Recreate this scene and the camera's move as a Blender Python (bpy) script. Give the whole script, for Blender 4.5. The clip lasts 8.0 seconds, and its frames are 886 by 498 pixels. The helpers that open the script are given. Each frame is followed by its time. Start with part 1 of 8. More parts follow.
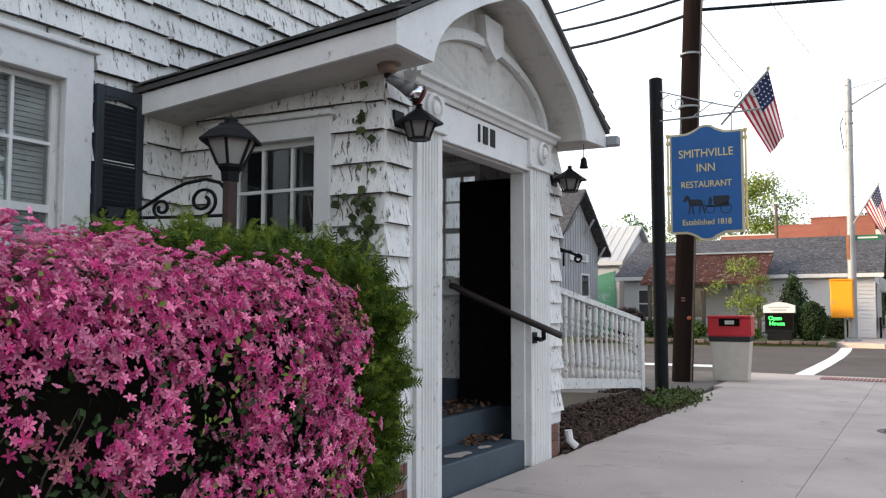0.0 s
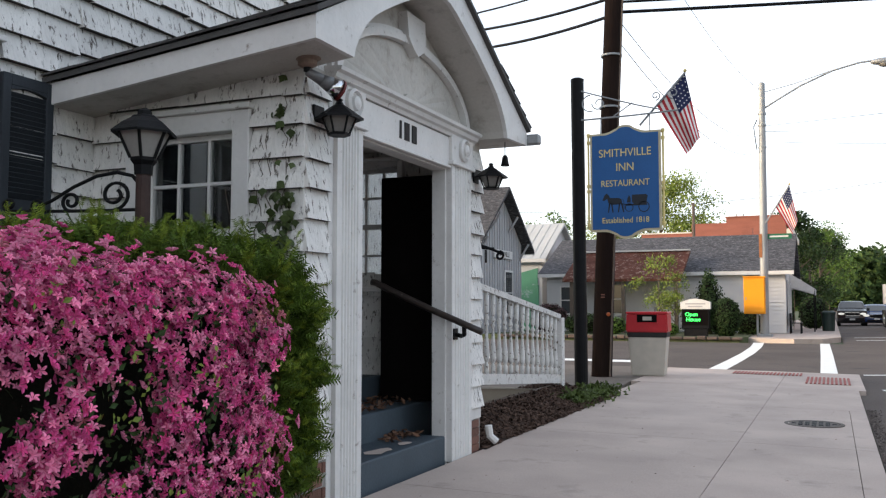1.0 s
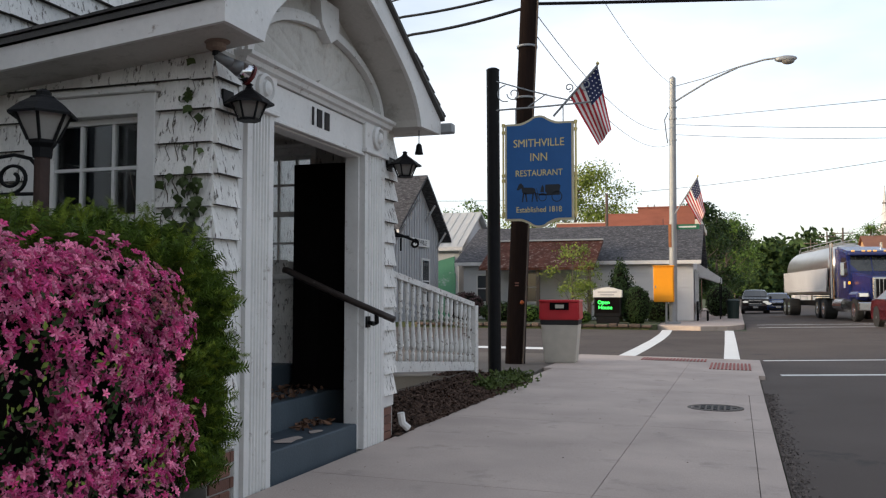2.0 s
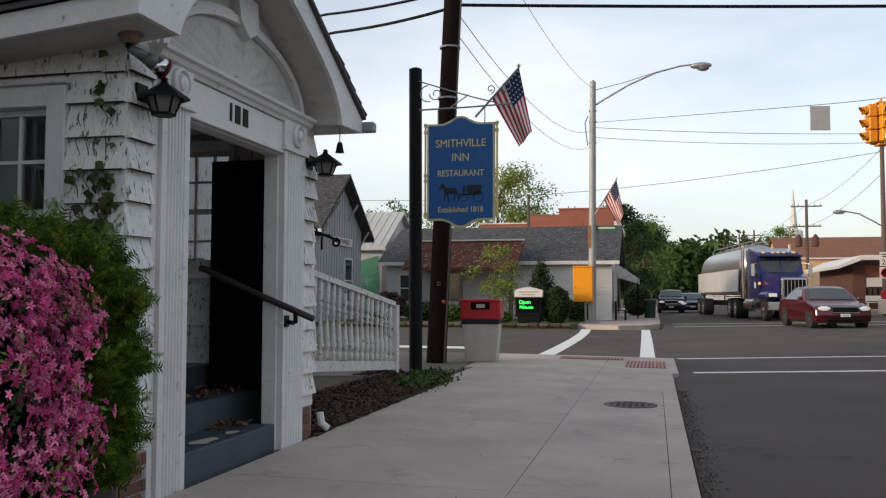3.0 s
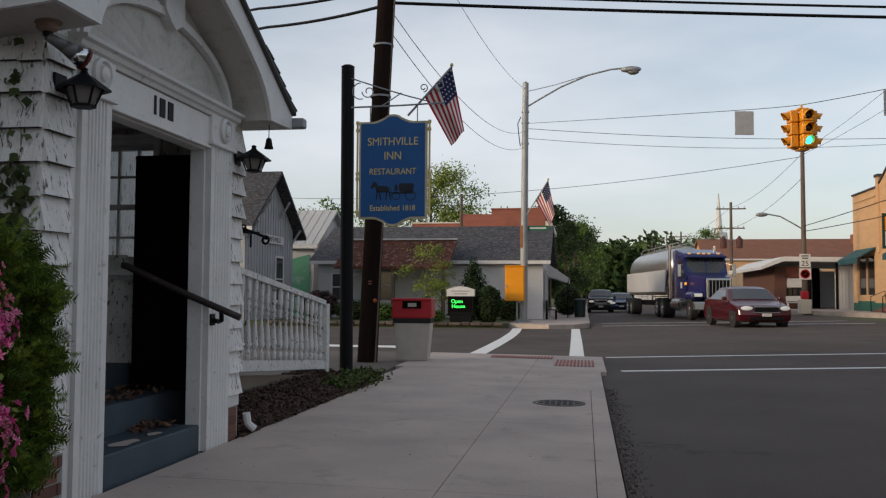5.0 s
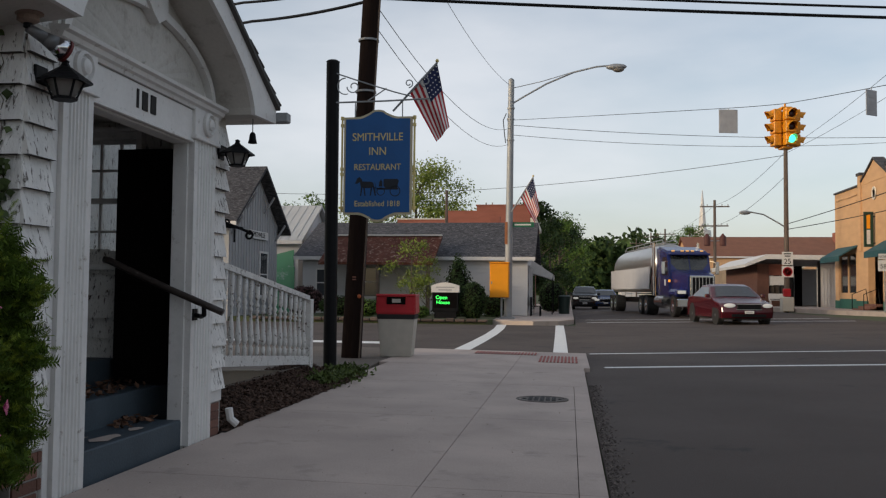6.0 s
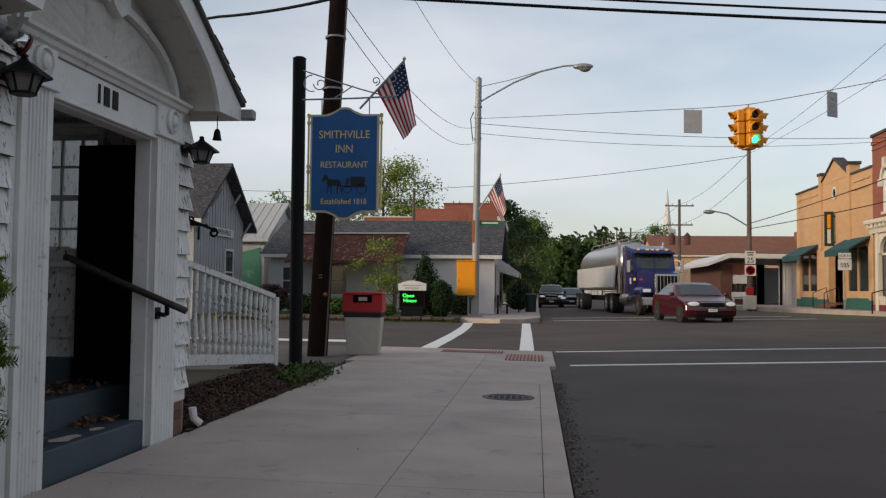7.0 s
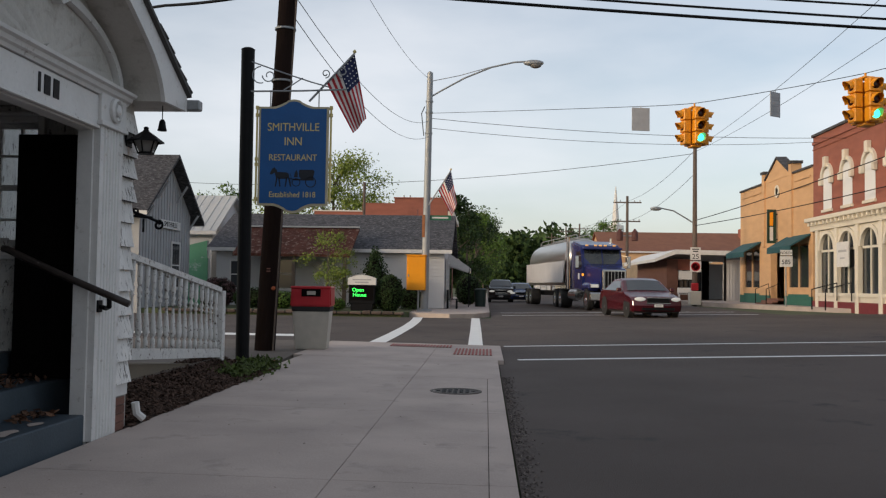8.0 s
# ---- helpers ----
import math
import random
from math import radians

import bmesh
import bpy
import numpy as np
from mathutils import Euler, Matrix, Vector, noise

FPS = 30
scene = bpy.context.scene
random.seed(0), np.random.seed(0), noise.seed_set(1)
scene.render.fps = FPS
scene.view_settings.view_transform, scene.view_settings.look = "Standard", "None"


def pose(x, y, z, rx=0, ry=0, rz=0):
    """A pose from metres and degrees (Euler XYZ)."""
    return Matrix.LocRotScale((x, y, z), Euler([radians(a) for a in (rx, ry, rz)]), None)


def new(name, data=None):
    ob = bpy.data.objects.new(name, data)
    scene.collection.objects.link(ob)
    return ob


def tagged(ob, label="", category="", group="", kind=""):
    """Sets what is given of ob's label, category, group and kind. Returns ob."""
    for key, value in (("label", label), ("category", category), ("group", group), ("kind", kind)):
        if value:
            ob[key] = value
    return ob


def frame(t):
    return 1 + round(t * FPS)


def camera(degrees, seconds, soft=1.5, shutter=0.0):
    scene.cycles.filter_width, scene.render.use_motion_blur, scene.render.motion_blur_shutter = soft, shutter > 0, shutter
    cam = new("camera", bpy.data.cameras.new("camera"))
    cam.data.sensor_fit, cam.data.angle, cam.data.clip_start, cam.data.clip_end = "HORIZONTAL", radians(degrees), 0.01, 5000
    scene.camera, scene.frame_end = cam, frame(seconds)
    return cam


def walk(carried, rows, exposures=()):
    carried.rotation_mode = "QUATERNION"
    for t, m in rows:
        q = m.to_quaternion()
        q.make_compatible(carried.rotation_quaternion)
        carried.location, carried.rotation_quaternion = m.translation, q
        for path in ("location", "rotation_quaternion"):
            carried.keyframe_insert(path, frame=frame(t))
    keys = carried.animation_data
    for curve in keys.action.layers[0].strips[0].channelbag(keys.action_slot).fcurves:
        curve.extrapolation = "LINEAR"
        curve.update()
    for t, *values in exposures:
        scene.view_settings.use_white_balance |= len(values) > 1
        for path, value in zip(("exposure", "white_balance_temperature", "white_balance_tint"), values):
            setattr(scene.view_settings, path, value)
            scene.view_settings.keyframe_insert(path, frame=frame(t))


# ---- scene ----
cam = camera(52.87, 8.0, soft=1.25)
EXPOSURES = [(0.0, 1.40), (0.5, 1.34), (1.0, 1.17), (1.5, 0.93), (3.0, 0.40), (4.5, 0.06), (6.5, -0.03), (8.0, 0.08)]
PATH = [
    (0, pose(0.000, 0.000, 1.107, 94.046, -0.091, 28.341)),
    (0.5, pose(0.008, 0.011, 1.106, 94.012, -0.087, 26.064)),
    (1, pose(0.026, 0.014, 1.106, 93.834, -0.038, 23.547)),
    (1.5, pose(0.047, 0.014, 1.106, 93.355, 0.005, 20.990)),
    (3, pose(0.090, 0.010, 1.099, 93.074, -0.121, 13.341)),
    (3.5, pose(0.097, 0.018, 1.101, 93.102, -0.018, 11.880)),
    (4, pose(0.098, 0.025, 1.099, 93.139, -0.261, 11.232)),
    (4.5, pose(0.101, 0.036, 1.098, 93.135, -0.272, 9.958)),
    (6, pose(0.114, 0.043, 1.094, 92.795, -0.547, 8.061)),
    (6.5, pose(0.116, 0.046, 1.095, 92.713, -0.599, 7.279)),
    (7, pose(0.121, 0.050, 1.097, 92.691, -0.600, 5.954)),
    (7.5, pose(0.131, 0.054, 1.094, 92.581, -0.681, 4.294)),
    (8, pose(0.139, 0.045, 1.094, 92.387, -0.858, 2.760)),
]
walk(cam, PATH, EXPOSURES)

# ---- world and light ----
world = bpy.data.worlds.new("sky")
scene.world = world
world.use_nodes = True
wn, wl = world.node_tree.nodes, world.node_tree.links
wn.clear()
w_out = wn.new("ShaderNodeOutputWorld")
w_bg = wn.new("ShaderNodeBackground")
w_sky = wn.new("ShaderNodeTexSky")
w_sky.sky_type = "NISHITA"
w_sky.sun_disc = False
SUN_EL, SUN_ROT = radians(15), radians(238)
w_sky.sun_elevation, w_sky.sun_rotation = SUN_EL, SUN_ROT
w_sky.air_density, w_sky.dust_density, w_sky.ozone_density = 1.0, 2.0, 1.0
w_bg.inputs["Strength"].default_value = 0.15
w_co = wn.new("ShaderNodeTexCoord")
w_map = wn.new("ShaderNodeMapping")
w_map.inputs["Scale"].default_value = (1.0, 1.0, 3.2)
w_noise = wn.new("ShaderNodeTexNoise")
w_noise.inputs["Scale"].default_value = 1.7
w_noise.inputs["Detail"].default_value = 6.0
w_ramp = wn.new("ShaderNodeValToRGB")
w_ramp.color_ramp.elements[0].position, w_ramp.color_ramp.elements[0].color = 0.35, (0.12, 0.12, 0.12, 1)
w_ramp.color_ramp.elements[1].position, w_ramp.color_ramp.elements[1].color = 0.70, (0.72, 0.72, 0.72, 1)
w_mix = wn.new("ShaderNodeMixRGB")
w_mix.inputs["Color2"].default_value = (5.95, 6.05, 6.35, 1)   # thin high cloud
wl.new(w_co.outputs["Generated"], w_map.inputs["Vector"])
wl.new(w_map.outputs["Vector"], w_noise.inputs["Vector"])
wl.new(w_noise.outputs["Fac"], w_ramp.inputs["Fac"])
wl.new(w_ramp.outputs["Color"], w_mix.inputs["Fac"])
wl.new(w_sky.outputs["Color"], w_mix.inputs["Color1"])
wl.new(w_mix.outputs["Color"], w_bg.inputs["Color"])
wl.new(w_bg.outputs["Background"], w_out.inputs["Surface"])

sun_data = bpy.data.lights.new("sun", "SUN")
sun_data.energy, sun_data.angle, sun_data.color = 1.5, radians(10), (1.0, 0.82, 0.62)
sun = new("sun", sun_data)
sun_dir = Vector((math.sin(SUN_ROT) * math.cos(SUN_EL), math.cos(SUN_ROT) * math.cos(SUN_EL), math.sin(SUN_EL)))
sun.rotation_euler = (-sun_dir).to_track_quat("-Z", "Y").to_euler()


# ---- materials ----
def material(name, base, rough=0.7, metal=0.0, scale=6.0, vary=0.25, dirt=None, dirt_amount=0.0, bump=0.15, fine=60.0,
             spread=0.0, stretch=(1, 1, 1), spec=0.4, island=False, soft_dirt=0.06, dirt_scale=2.3):
    """A surface with broad stains, fine grain and relief; dirt is a second colour that shows in patches."""
    m = bpy.data.materials.new(name)
    m.use_nodes = True
    n, l = m.node_tree.nodes, m.node_tree.links
    b = n["Principled BSDF"]
    b.inputs["Roughness"].default_value, b.inputs["Metallic"].default_value = rough, metal
    b.inputs["Specular IOR Level"].default_value = spec
    co, mp = n.new("ShaderNodeTexCoord"), n.new("ShaderNodeMapping")
    mp.inputs["Scale"].default_value = stretch
    geo = n.new("ShaderNodeNewGeometry")
    l.new(geo.outputs["Position"], mp.inputs["Vector"])
    big, small = n.new("ShaderNodeTexNoise"), n.new("ShaderNodeTexNoise")
    for t, sc, de in ((big, scale, 5.0), (small, fine, 4.0)):
        t.inputs["Scale"].default_value, t.inputs["Detail"].default_value = sc, de
        l.new(mp.outputs["Vector"], t.inputs["Vector"])
    lo = tuple(c * (1 - vary) for c in base) + (1,)
    hi = tuple(min(1, c * (1 + vary)) for c in base) + (1,)
    mixed = n.new("ShaderNodeMixRGB")
    mixed.inputs["Color1"].default_value, mixed.inputs["Color2"].default_value = lo, hi
    add = n.new("ShaderNodeMath")
    add.operation = "MULTIPLY_ADD"
    l.new(small.outputs["Fac"], add.inputs[0])
    add.inputs[1].default_value, add.inputs[2].default_value = 0.5, -0.25
    tot = n.new("ShaderNodeMath")
    l.new(big.outputs["Fac"], tot.inputs[0])
    l.new(add.outputs[0], tot.inputs[1])
    l.new(tot.outputs[0], mixed.inputs["Fac"])
    colour = mixed.outputs["Color"]
    if dirt:
        dn, dr = n.new("ShaderNodeTexNoise"), n.new("ShaderNodeValToRGB")
        dn.inputs["Scale"].default_value, dn.inputs["Detail"].default_value, dn.inputs["Roughness"].default_value = scale * dirt_scale, 8.0, 0.7
        l.new(mp.outputs["Vector"], dn.inputs["Vector"])
        edge = 0.72 - 0.3 * dirt_amount
        dr.color_ramp.elements[0].position, dr.color_ramp.elements[1].position = edge, edge + soft_dirt
        l.new(dn.outputs["Fac"], dr.inputs["Fac"])
        dm = n.new("ShaderNodeMixRGB")
        dm.inputs["Color2"].default_value = (*dirt, 1)
        l.new(dr.outputs["Color"], dm.inputs["Fac"])
        l.new(colour, dm.inputs["Color1"])
        colour = dm.outputs["Color"]
    if spread:
        info = n.new("ShaderNodeObjectInfo")
        src = geo.outputs["Random Per Island"] if island else info.outputs["Random"]
        hsv, mr = n.new("ShaderNodeHueSaturation"), n.new("ShaderNodeMapRange")
        mr.inputs["To Min"].default_value, mr.inputs["To Max"].default_value = 1 - spread, 1 + spread
        l.new(src, mr.inputs["Value"])
        l.new(mr.outputs["Result"], hsv.inputs["Value"])
        l.new(colour, hsv.inputs["Color"])
        colour = hsv.outputs["Color"]
    l.new(colour, b.inputs["Base Color"])
    if bump:
        bu = n.new("ShaderNodeBump")
        bu.inputs["Strength"].default_value, bu.inputs["Distance"].default_value = bump, 0.01
        l.new(small.outputs["Fac"], bu.inputs["Height"])
        l.new(bu.outputs["Normal"], b.inputs["Normal"])
    return m


def glass(name):
    """Thin clear panes: what is behind shows through, and Fresnel adds the gloss."""
    m = bpy.data.materials.new(name)
    m.use_nodes = True
    n, l = m.node_tree.nodes, m.node_tree.links
    n.clear()
    out, mix, clear, shine, fr = (n.new("ShaderNode" + k) for k in ("OutputMaterial", "MixShader", "BsdfTransparent", "BsdfGlossy", "Fresnel"))
    clear.inputs["Color"].default_value = (0.88, 0.9, 0.9, 1)
    shine.inputs["Roughness"].default_value, fr.inputs["IOR"].default_value = 0.03, 1.5
    l.new(fr.outputs["Fac"], mix.inputs["Fac"])
    l.new(clear.outputs["BSDF"], mix.inputs[1])
    l.new(shine.outputs["BSDF"], mix.inputs[2])
    l.new(mix.outputs["Shader"], out.inputs["Surface"])
    return m


def glow(name, colour, strength):
    m = bpy.data.materials.new(name)
    m.use_nodes = True
    b = m.node_tree.nodes["Principled BSDF"]
    b.inputs["Base Color"].default_value = (*[c * 0.3 for c in colour], 1)
    b.inputs["Emission Color"].default_value = (*colour, 1)
    b.inputs["Emission Strength"].default_value = strength
    return m


M_WHITE = material("weathered_white_paint", (0.47, 0.445, 0.41), 0.65, scale=2.2, vary=0.22, dirt=(0.16, 0.12, 0.09), dirt_amount=0.62, bump=0.25, fine=45, soft_dirt=0.32, dirt_scale=2.6)
M_SHINGLE = material("white_painted_shingle", (0.66, 0.64, 0.615), 0.75, scale=9.0, vary=0.24, dirt=(0.075, 0.06, 0.05), dirt_amount=0.54, bump=0.7, fine=70, spread=0.08, stretch=(1, 1, 0.3), soft_dirt=0.07, dirt_scale=4.2)
M_TRIM = material("white_trim_paint", (0.61, 0.595, 0.58), 0.5, scale=4.5, vary=0.14, dirt=(0.20, 0.16, 0.13), dirt_amount=0.40, bump=0.15, fine=30, soft_dirt=0.14, dirt_scale=3.4)
# Weathered wood, blackened so each course's shadow line is painted on the butt.
M_BUTT = material("bare_weathered_butt_with_shade", (0.045, 0.038, 0.033), 0.9, scale=14, vary=0.5, dirt=(0.3, 0.28, 0.26), dirt_amount=0.1)
M_PEEL = material("peeling_rail_paint", (0.58, 0.565, 0.545), 0.7, scale=9, vary=0.2, dirt=(0.13, 0.10, 0.085), dirt_amount=0.5, bump=0.5, fine=60, soft_dirt=0.05, dirt_scale=3.0)
M_UNDER = material("dark_felt_behind_shingles", (0.05, 0.045, 0.04), 0.9)
M_ASPH_SHINGLE = material("asphalt_roof_shingle", (0.075, 0.072, 0.07), 0.9, scale=5, vary=0.4, bump=0.6, fine=90, spread=0.25)
M_GREY_ROOF = material("grey_asphalt_roof", (0.058, 0.057, 0.062), 0.95, scale=3.0, vary=0.8, dirt=(0.19, 0.185, 0.19), dirt_amount=0.72, bump=0.6, fine=16, spread=0.12, stretch=(1, 1, 4.0), soft_dirt=0.2, spec=0.1)
M_BROWN_ROOF = material("rusty_brown_roof", (0.085, 0.032, 0.022), 0.85, scale=2.4, vary=0.6, dirt=(0.27, 0.19, 0.16), dirt_amount=0.6, bump=0.6, fine=14, stretch=(1, 0.5, 1.6), spec=0.1, soft_dirt=0.12)
M_METAL_ROOF = material("pale_metal_roof", (0.42, 0.42, 0.41), 0.5, scale=1, vary=0.12)
M_BLACK = material("black_painted_iron", (0.008, 0.008, 0.009), 0.5, spec=0.1, scale=8, vary=0.4, dirt=(0.04, 0.025, 0.02), dirt_amount=0.1, bump=0.2)
M_STEEL = material("galvanised_steel", (0.29, 0.30, 0.31), 0.55, metal=0.5, scale=2, vary=0.25, dirt=(0.3, 0.17, 0.1), dirt_amount=0.1)
M_POLEWOOD = material("creosoted_pole_wood", (0.018, 0.0115, 0.0095), 0.9, spec=0.05, scale=7, vary=0.55, bump=0.6, fine=60, stretch=(1, 1, 0.08))
M_OLDWOOD = material("brown_pole_wood", (0.115, 0.088, 0.072), 0.85, scale=5, vary=0.45, bump=0.4, fine=40, stretch=(1, 1, 0.08))
M_CONC = material("sidewalk_concrete", (0.415, 0.343, 0.302), 0.85, scale=1.1, vary=0.34, dirt=(0.27, 0.23, 0.20), dirt_amount=0.5, soft_dirt=0.18, bump=0.3, fine=90, spread=0.04)
M_ASPHALT = material("worn_asphalt", (0.094, 0.077, 0.069), 0.85, scale=0.35, vary=0.45, dirt=(0.062, 0.056, 0.053), dirt_amount=0.45, bump=0.6, fine=110, spec=0.15)
M_PAINT = material("worn_road_paint", (0.72, 0.72, 0.70), 0.7, scale=3, vary=0.12, dirt=(0.35, 0.34, 0.33), dirt_amount=0.22)
M_GROUND = material("grass_and_earth", (0.07, 0.085, 0.04), 0.95, scale=0.8, vary=0.5, bump=0.6, fine=20)
M_SOIL = material("dark_mulch_soil", (0.035, 0.025, 0.02), 0.95, scale=5, vary=0.5, bump=0.8, spec=0.1)
M_MULCH = material("bark_mulch", (0.07, 0.045, 0.035), 0.9, scale=9, vary=0.5, spread=0.5, island=True, spec=0.1)
M_STEP = material("grey_blue_step_paint", (0.055, 0.072, 0.088), 0.6, spec=0.2, scale=3, vary=0.3, dirt=(0.4, 0.38, 0.34), dirt_amount=0.1, bump=0.2)
# Near-black for dark parts, and for unlit depth painted behind openings.
M_DARK = material("dark_parts_and_shade", (0.006, 0.005, 0.005), 0.9, spec=0.03)
M_SHUTTER = material("charcoal_shutter_paint", (0.030, 0.035, 0.042), 0.6, spec=0.2, scale=4, vary=0.25)
M_GLASS = glass("window_glass")
M_BRICK = material("red_brown_brick", (0.16, 0.075, 0.055), 0.85, scale=4, vary=0.3, bump=0.4, spread=0.25)
M_MORTAR = material("mortar", (0.3, 0.28, 0.26), 0.9)
M_REDBRICK = material("red_brick_wall", (0.27, 0.095, 0.065), 0.85, scale=1.2, vary=0.25, bump=0.3, fine=14, stretch=(1, 1, 3))
M_YELBRICK = material("buff_brick_wall", (0.56, 0.34, 0.18), 0.85, scale=1.2, vary=0.16, bump=0.3, fine=14, stretch=(1, 1, 3))
M_SIDING = material("white_siding_paint", (0.52, 0.515, 0.52), 0.65, scale=1, vary=0.12, dirt=(0.3, 0.28, 0.26), dirt_amount=0.35, soft_dirt=0.2)
M_GREYBOARD = material("grey_board_and_batten", (0.36, 0.36, 0.37), 0.75, scale=1.5, vary=0.14)
M_TEAL = material("green_mural_wall", (0.10, 0.30, 0.19), 0.7, scale=0.5, vary=0.4, dirt=(0.3, 0.4, 0.4), dirt_amount=0.35)
M_CREAM = material("cream_stucco_trim", (0.62, 0.57, 0.48), 0.7, scale=1, vary=0.1)
M_SIGNBLUE = material("blue_sign_paint", (0.010, 0.085, 0.26), 0.45, scale=5, vary=0.15)
M_GOLD = material("gold_lettering_paint", (0.62, 0.5, 0.2), 0.45, scale=9, vary=0.15)
M_RED = material("red_plastic", (0.42, 0.012, 0.02), 0.4, scale=4, vary=0.2, dirt=(0.2, 0.03, 0.03), dirt_amount=0.2)
M_BIN = material("beige_plastic_aggregate", (0.46, 0.42, 0.36), 0.8, scale=8, vary=0.15, bump=0.4, fine=120)
M_YELLOW = material("yellow_enamel", (0.80, 0.30, 0.006), 0.4, scale=3, vary=0.1)
M_RUBBER = material("tyre_rubber", (0.02, 0.02, 0.02), 0.8)
M_LEAF = material("leaf_green", (0.075, 0.13, 0.025), 0.6, scale=1.5, vary=0.35, bump=0, spread=0.35, island=True, spec=0.15)
M_LEAF_FAR = material("distant_leaf_green", (0.040, 0.068, 0.020), 0.7, scale=0.15, vary=0.45, bump=0, spread=0.4, island=True, spec=0.15)
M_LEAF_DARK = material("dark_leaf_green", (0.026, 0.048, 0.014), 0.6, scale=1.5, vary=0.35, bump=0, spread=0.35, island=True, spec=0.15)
M_LEAF_PALE = material("young_leaf_green", (0.17, 0.22, 0.045), 0.6, scale=1.5, vary=0.3, bump=0, spread=0.3, island=True, spec=0.15)
M_YEW = material("yew_needle_green", (0.058, 0.095, 0.013), 0.6, scale=5, vary=0.4, bump=0, spread=0.45, island=True, spec=0.15)
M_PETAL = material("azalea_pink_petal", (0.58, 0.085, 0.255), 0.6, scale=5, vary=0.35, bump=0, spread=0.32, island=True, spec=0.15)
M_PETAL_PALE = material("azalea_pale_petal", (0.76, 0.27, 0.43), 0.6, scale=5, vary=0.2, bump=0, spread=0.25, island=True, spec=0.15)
M_PETAL_OLD = material("azalea_faded_petal", (0.40, 0.14, 0.17), 0.7, scale=5, vary=0.3, bump=0, spread=0.4, island=True)
M_BARK = material("grey_brown_bark", (0.09, 0.07, 0.055), 0.9, scale=6, vary=0.4, bump=0.6, fine=40)
M_IVY = material("ivy_leaf", (0.045, 0.062, 0.022), 0.5, scale=8, vary=0.4, bump=0, spread=0.4, island=True, spec=0.15)
M_CHROME = material("chrome", (0.6, 0.6, 0.62), 0.15, metal=1.0, vary=0.05, bump=0)
M_TANK = material("brushed_aluminium_tank", (0.5, 0.49, 0.47), 0.32, metal=0.85, scale=1, vary=0.15, bump=0.05)
M_TRUCKBLUE = material("dark_blue_truck_paint", (0.012, 0.02, 0.11), 0.25, scale=2, vary=0.2, bump=0, spec=0.6)
M_CARRED = material("dark_red_car_paint", (0.06, 0.005, 0.010), 0.2, scale=2, vary=0.1, bump=0, spec=0.6)
M_CARBLUE = material("dark_blue_car_paint", (0.012, 0.03, 0.10), 0.2, scale=2, vary=0.1, bump=0, spec=0.6)
M_CARBLACK = material("black_car_paint", (0.012, 0.012, 0.014), 0.2, scale=2, vary=0.1, bump=0, spec=0.6)
M_CARGLASS = material("dark_car_glass", (0.02, 0.024, 0.026), 0.06, vary=0.1, bump=0, spec=0.8)
M_WINDOW = material("dark_window_pane", (0.03, 0.035, 0.04), 0.08, scale=0.7, vary=0.4, bump=0, spec=0.8)


# ---- mesh helpers ----
def bx(bm, x0, y0, z0, x1, y1, z1, bevel=0.0):
    r = bmesh.ops.create_cube(bm, size=1.0, matrix=Matrix.Translation(((x0 + x1) / 2, (y0 + y1) / 2, (z0 + z1) / 2)) @ Matrix.Diagonal((abs(x1 - x0), abs(y1 - y0), abs(z1 - z0), 1)))
    if bevel:
        es = list({e for v in r["verts"] for e in v.link_edges})
        bmesh.ops.bevel(bm, geom=es, offset=bevel, segments=1, affect="EDGES")


def rod(bm, a, b, r0, r1=None, n=10, caps=True):
    a, b = Vector(a), Vector(b)
    d = b - a
    m = Matrix.Translation((a + b) / 2) @ d.to_track_quat("Z", "Y").to_matrix().to_4x4()
    bmesh.ops.create_cone(bm, cap_ends=caps, segments=n, radius1=r0, radius2=r0 if r1 is None else r1, depth=d.length, matrix=m)


def tube(bm, pts, r, n=6, r_end=None):
    """A round bar along points."""
    pts = [Vector(p) for p in pts]
    rings = []
    side = None
    for i, p in enumerate(pts):
        d = (pts[min(i + 1, len(pts) - 1)] - pts[max(i - 1, 0)]).normalized()
        if side is None:
            side = d.cross(Vector((0.13, 0.31, 0.94)))
            if side.length < 0.1:
                side = d.cross(Vector((1, 0, 0)))
        side = (side - d * side.dot(d)).normalized()
        up = d.cross(side)
        rr = r if r_end is None else r + (r_end - r) * i / (len(pts) - 1)
        rings.append([bm.verts.new(p + (side * math.cos(a) + up * math.sin(a)) * rr) for a in (2 * math.pi * k / n for k in range(n))])
    for a, b in zip(rings, rings[1:]):
        for k in range(n):
            bm.faces.new((a[k], a[(k + 1) % n], b[(k + 1) % n], b[k]))
    bm.faces.new(rings[0][::-1])
    bm.faces.new(rings[-1])


def prism(bm, pts, a, b, axis="y"):
    """A polygon drawn in the plane across an axis, pushed from a to b along it. For y the points are (x, z), for x (y, z), for z (x, y)."""
    def at(p, v):
        return {"y": (p[0], v, p[1]), "x": (v, p[0], p[1]), "z": (p[0], p[1], v)}[axis]
    lo, hi = [bm.verts.new(at(p, a)) for p in pts], [bm.verts.new(at(p, b)) for p in pts]
    bm.faces.new(lo), bm.faces.new(hi)
    for i in range(len(pts)):
        j = (i + 1) % len(pts)
        bm.faces.new((lo[i], lo[j], hi[j], hi[i]))
    bmesh.ops.recalc_face_normals(bm, faces=bm.faces[:])


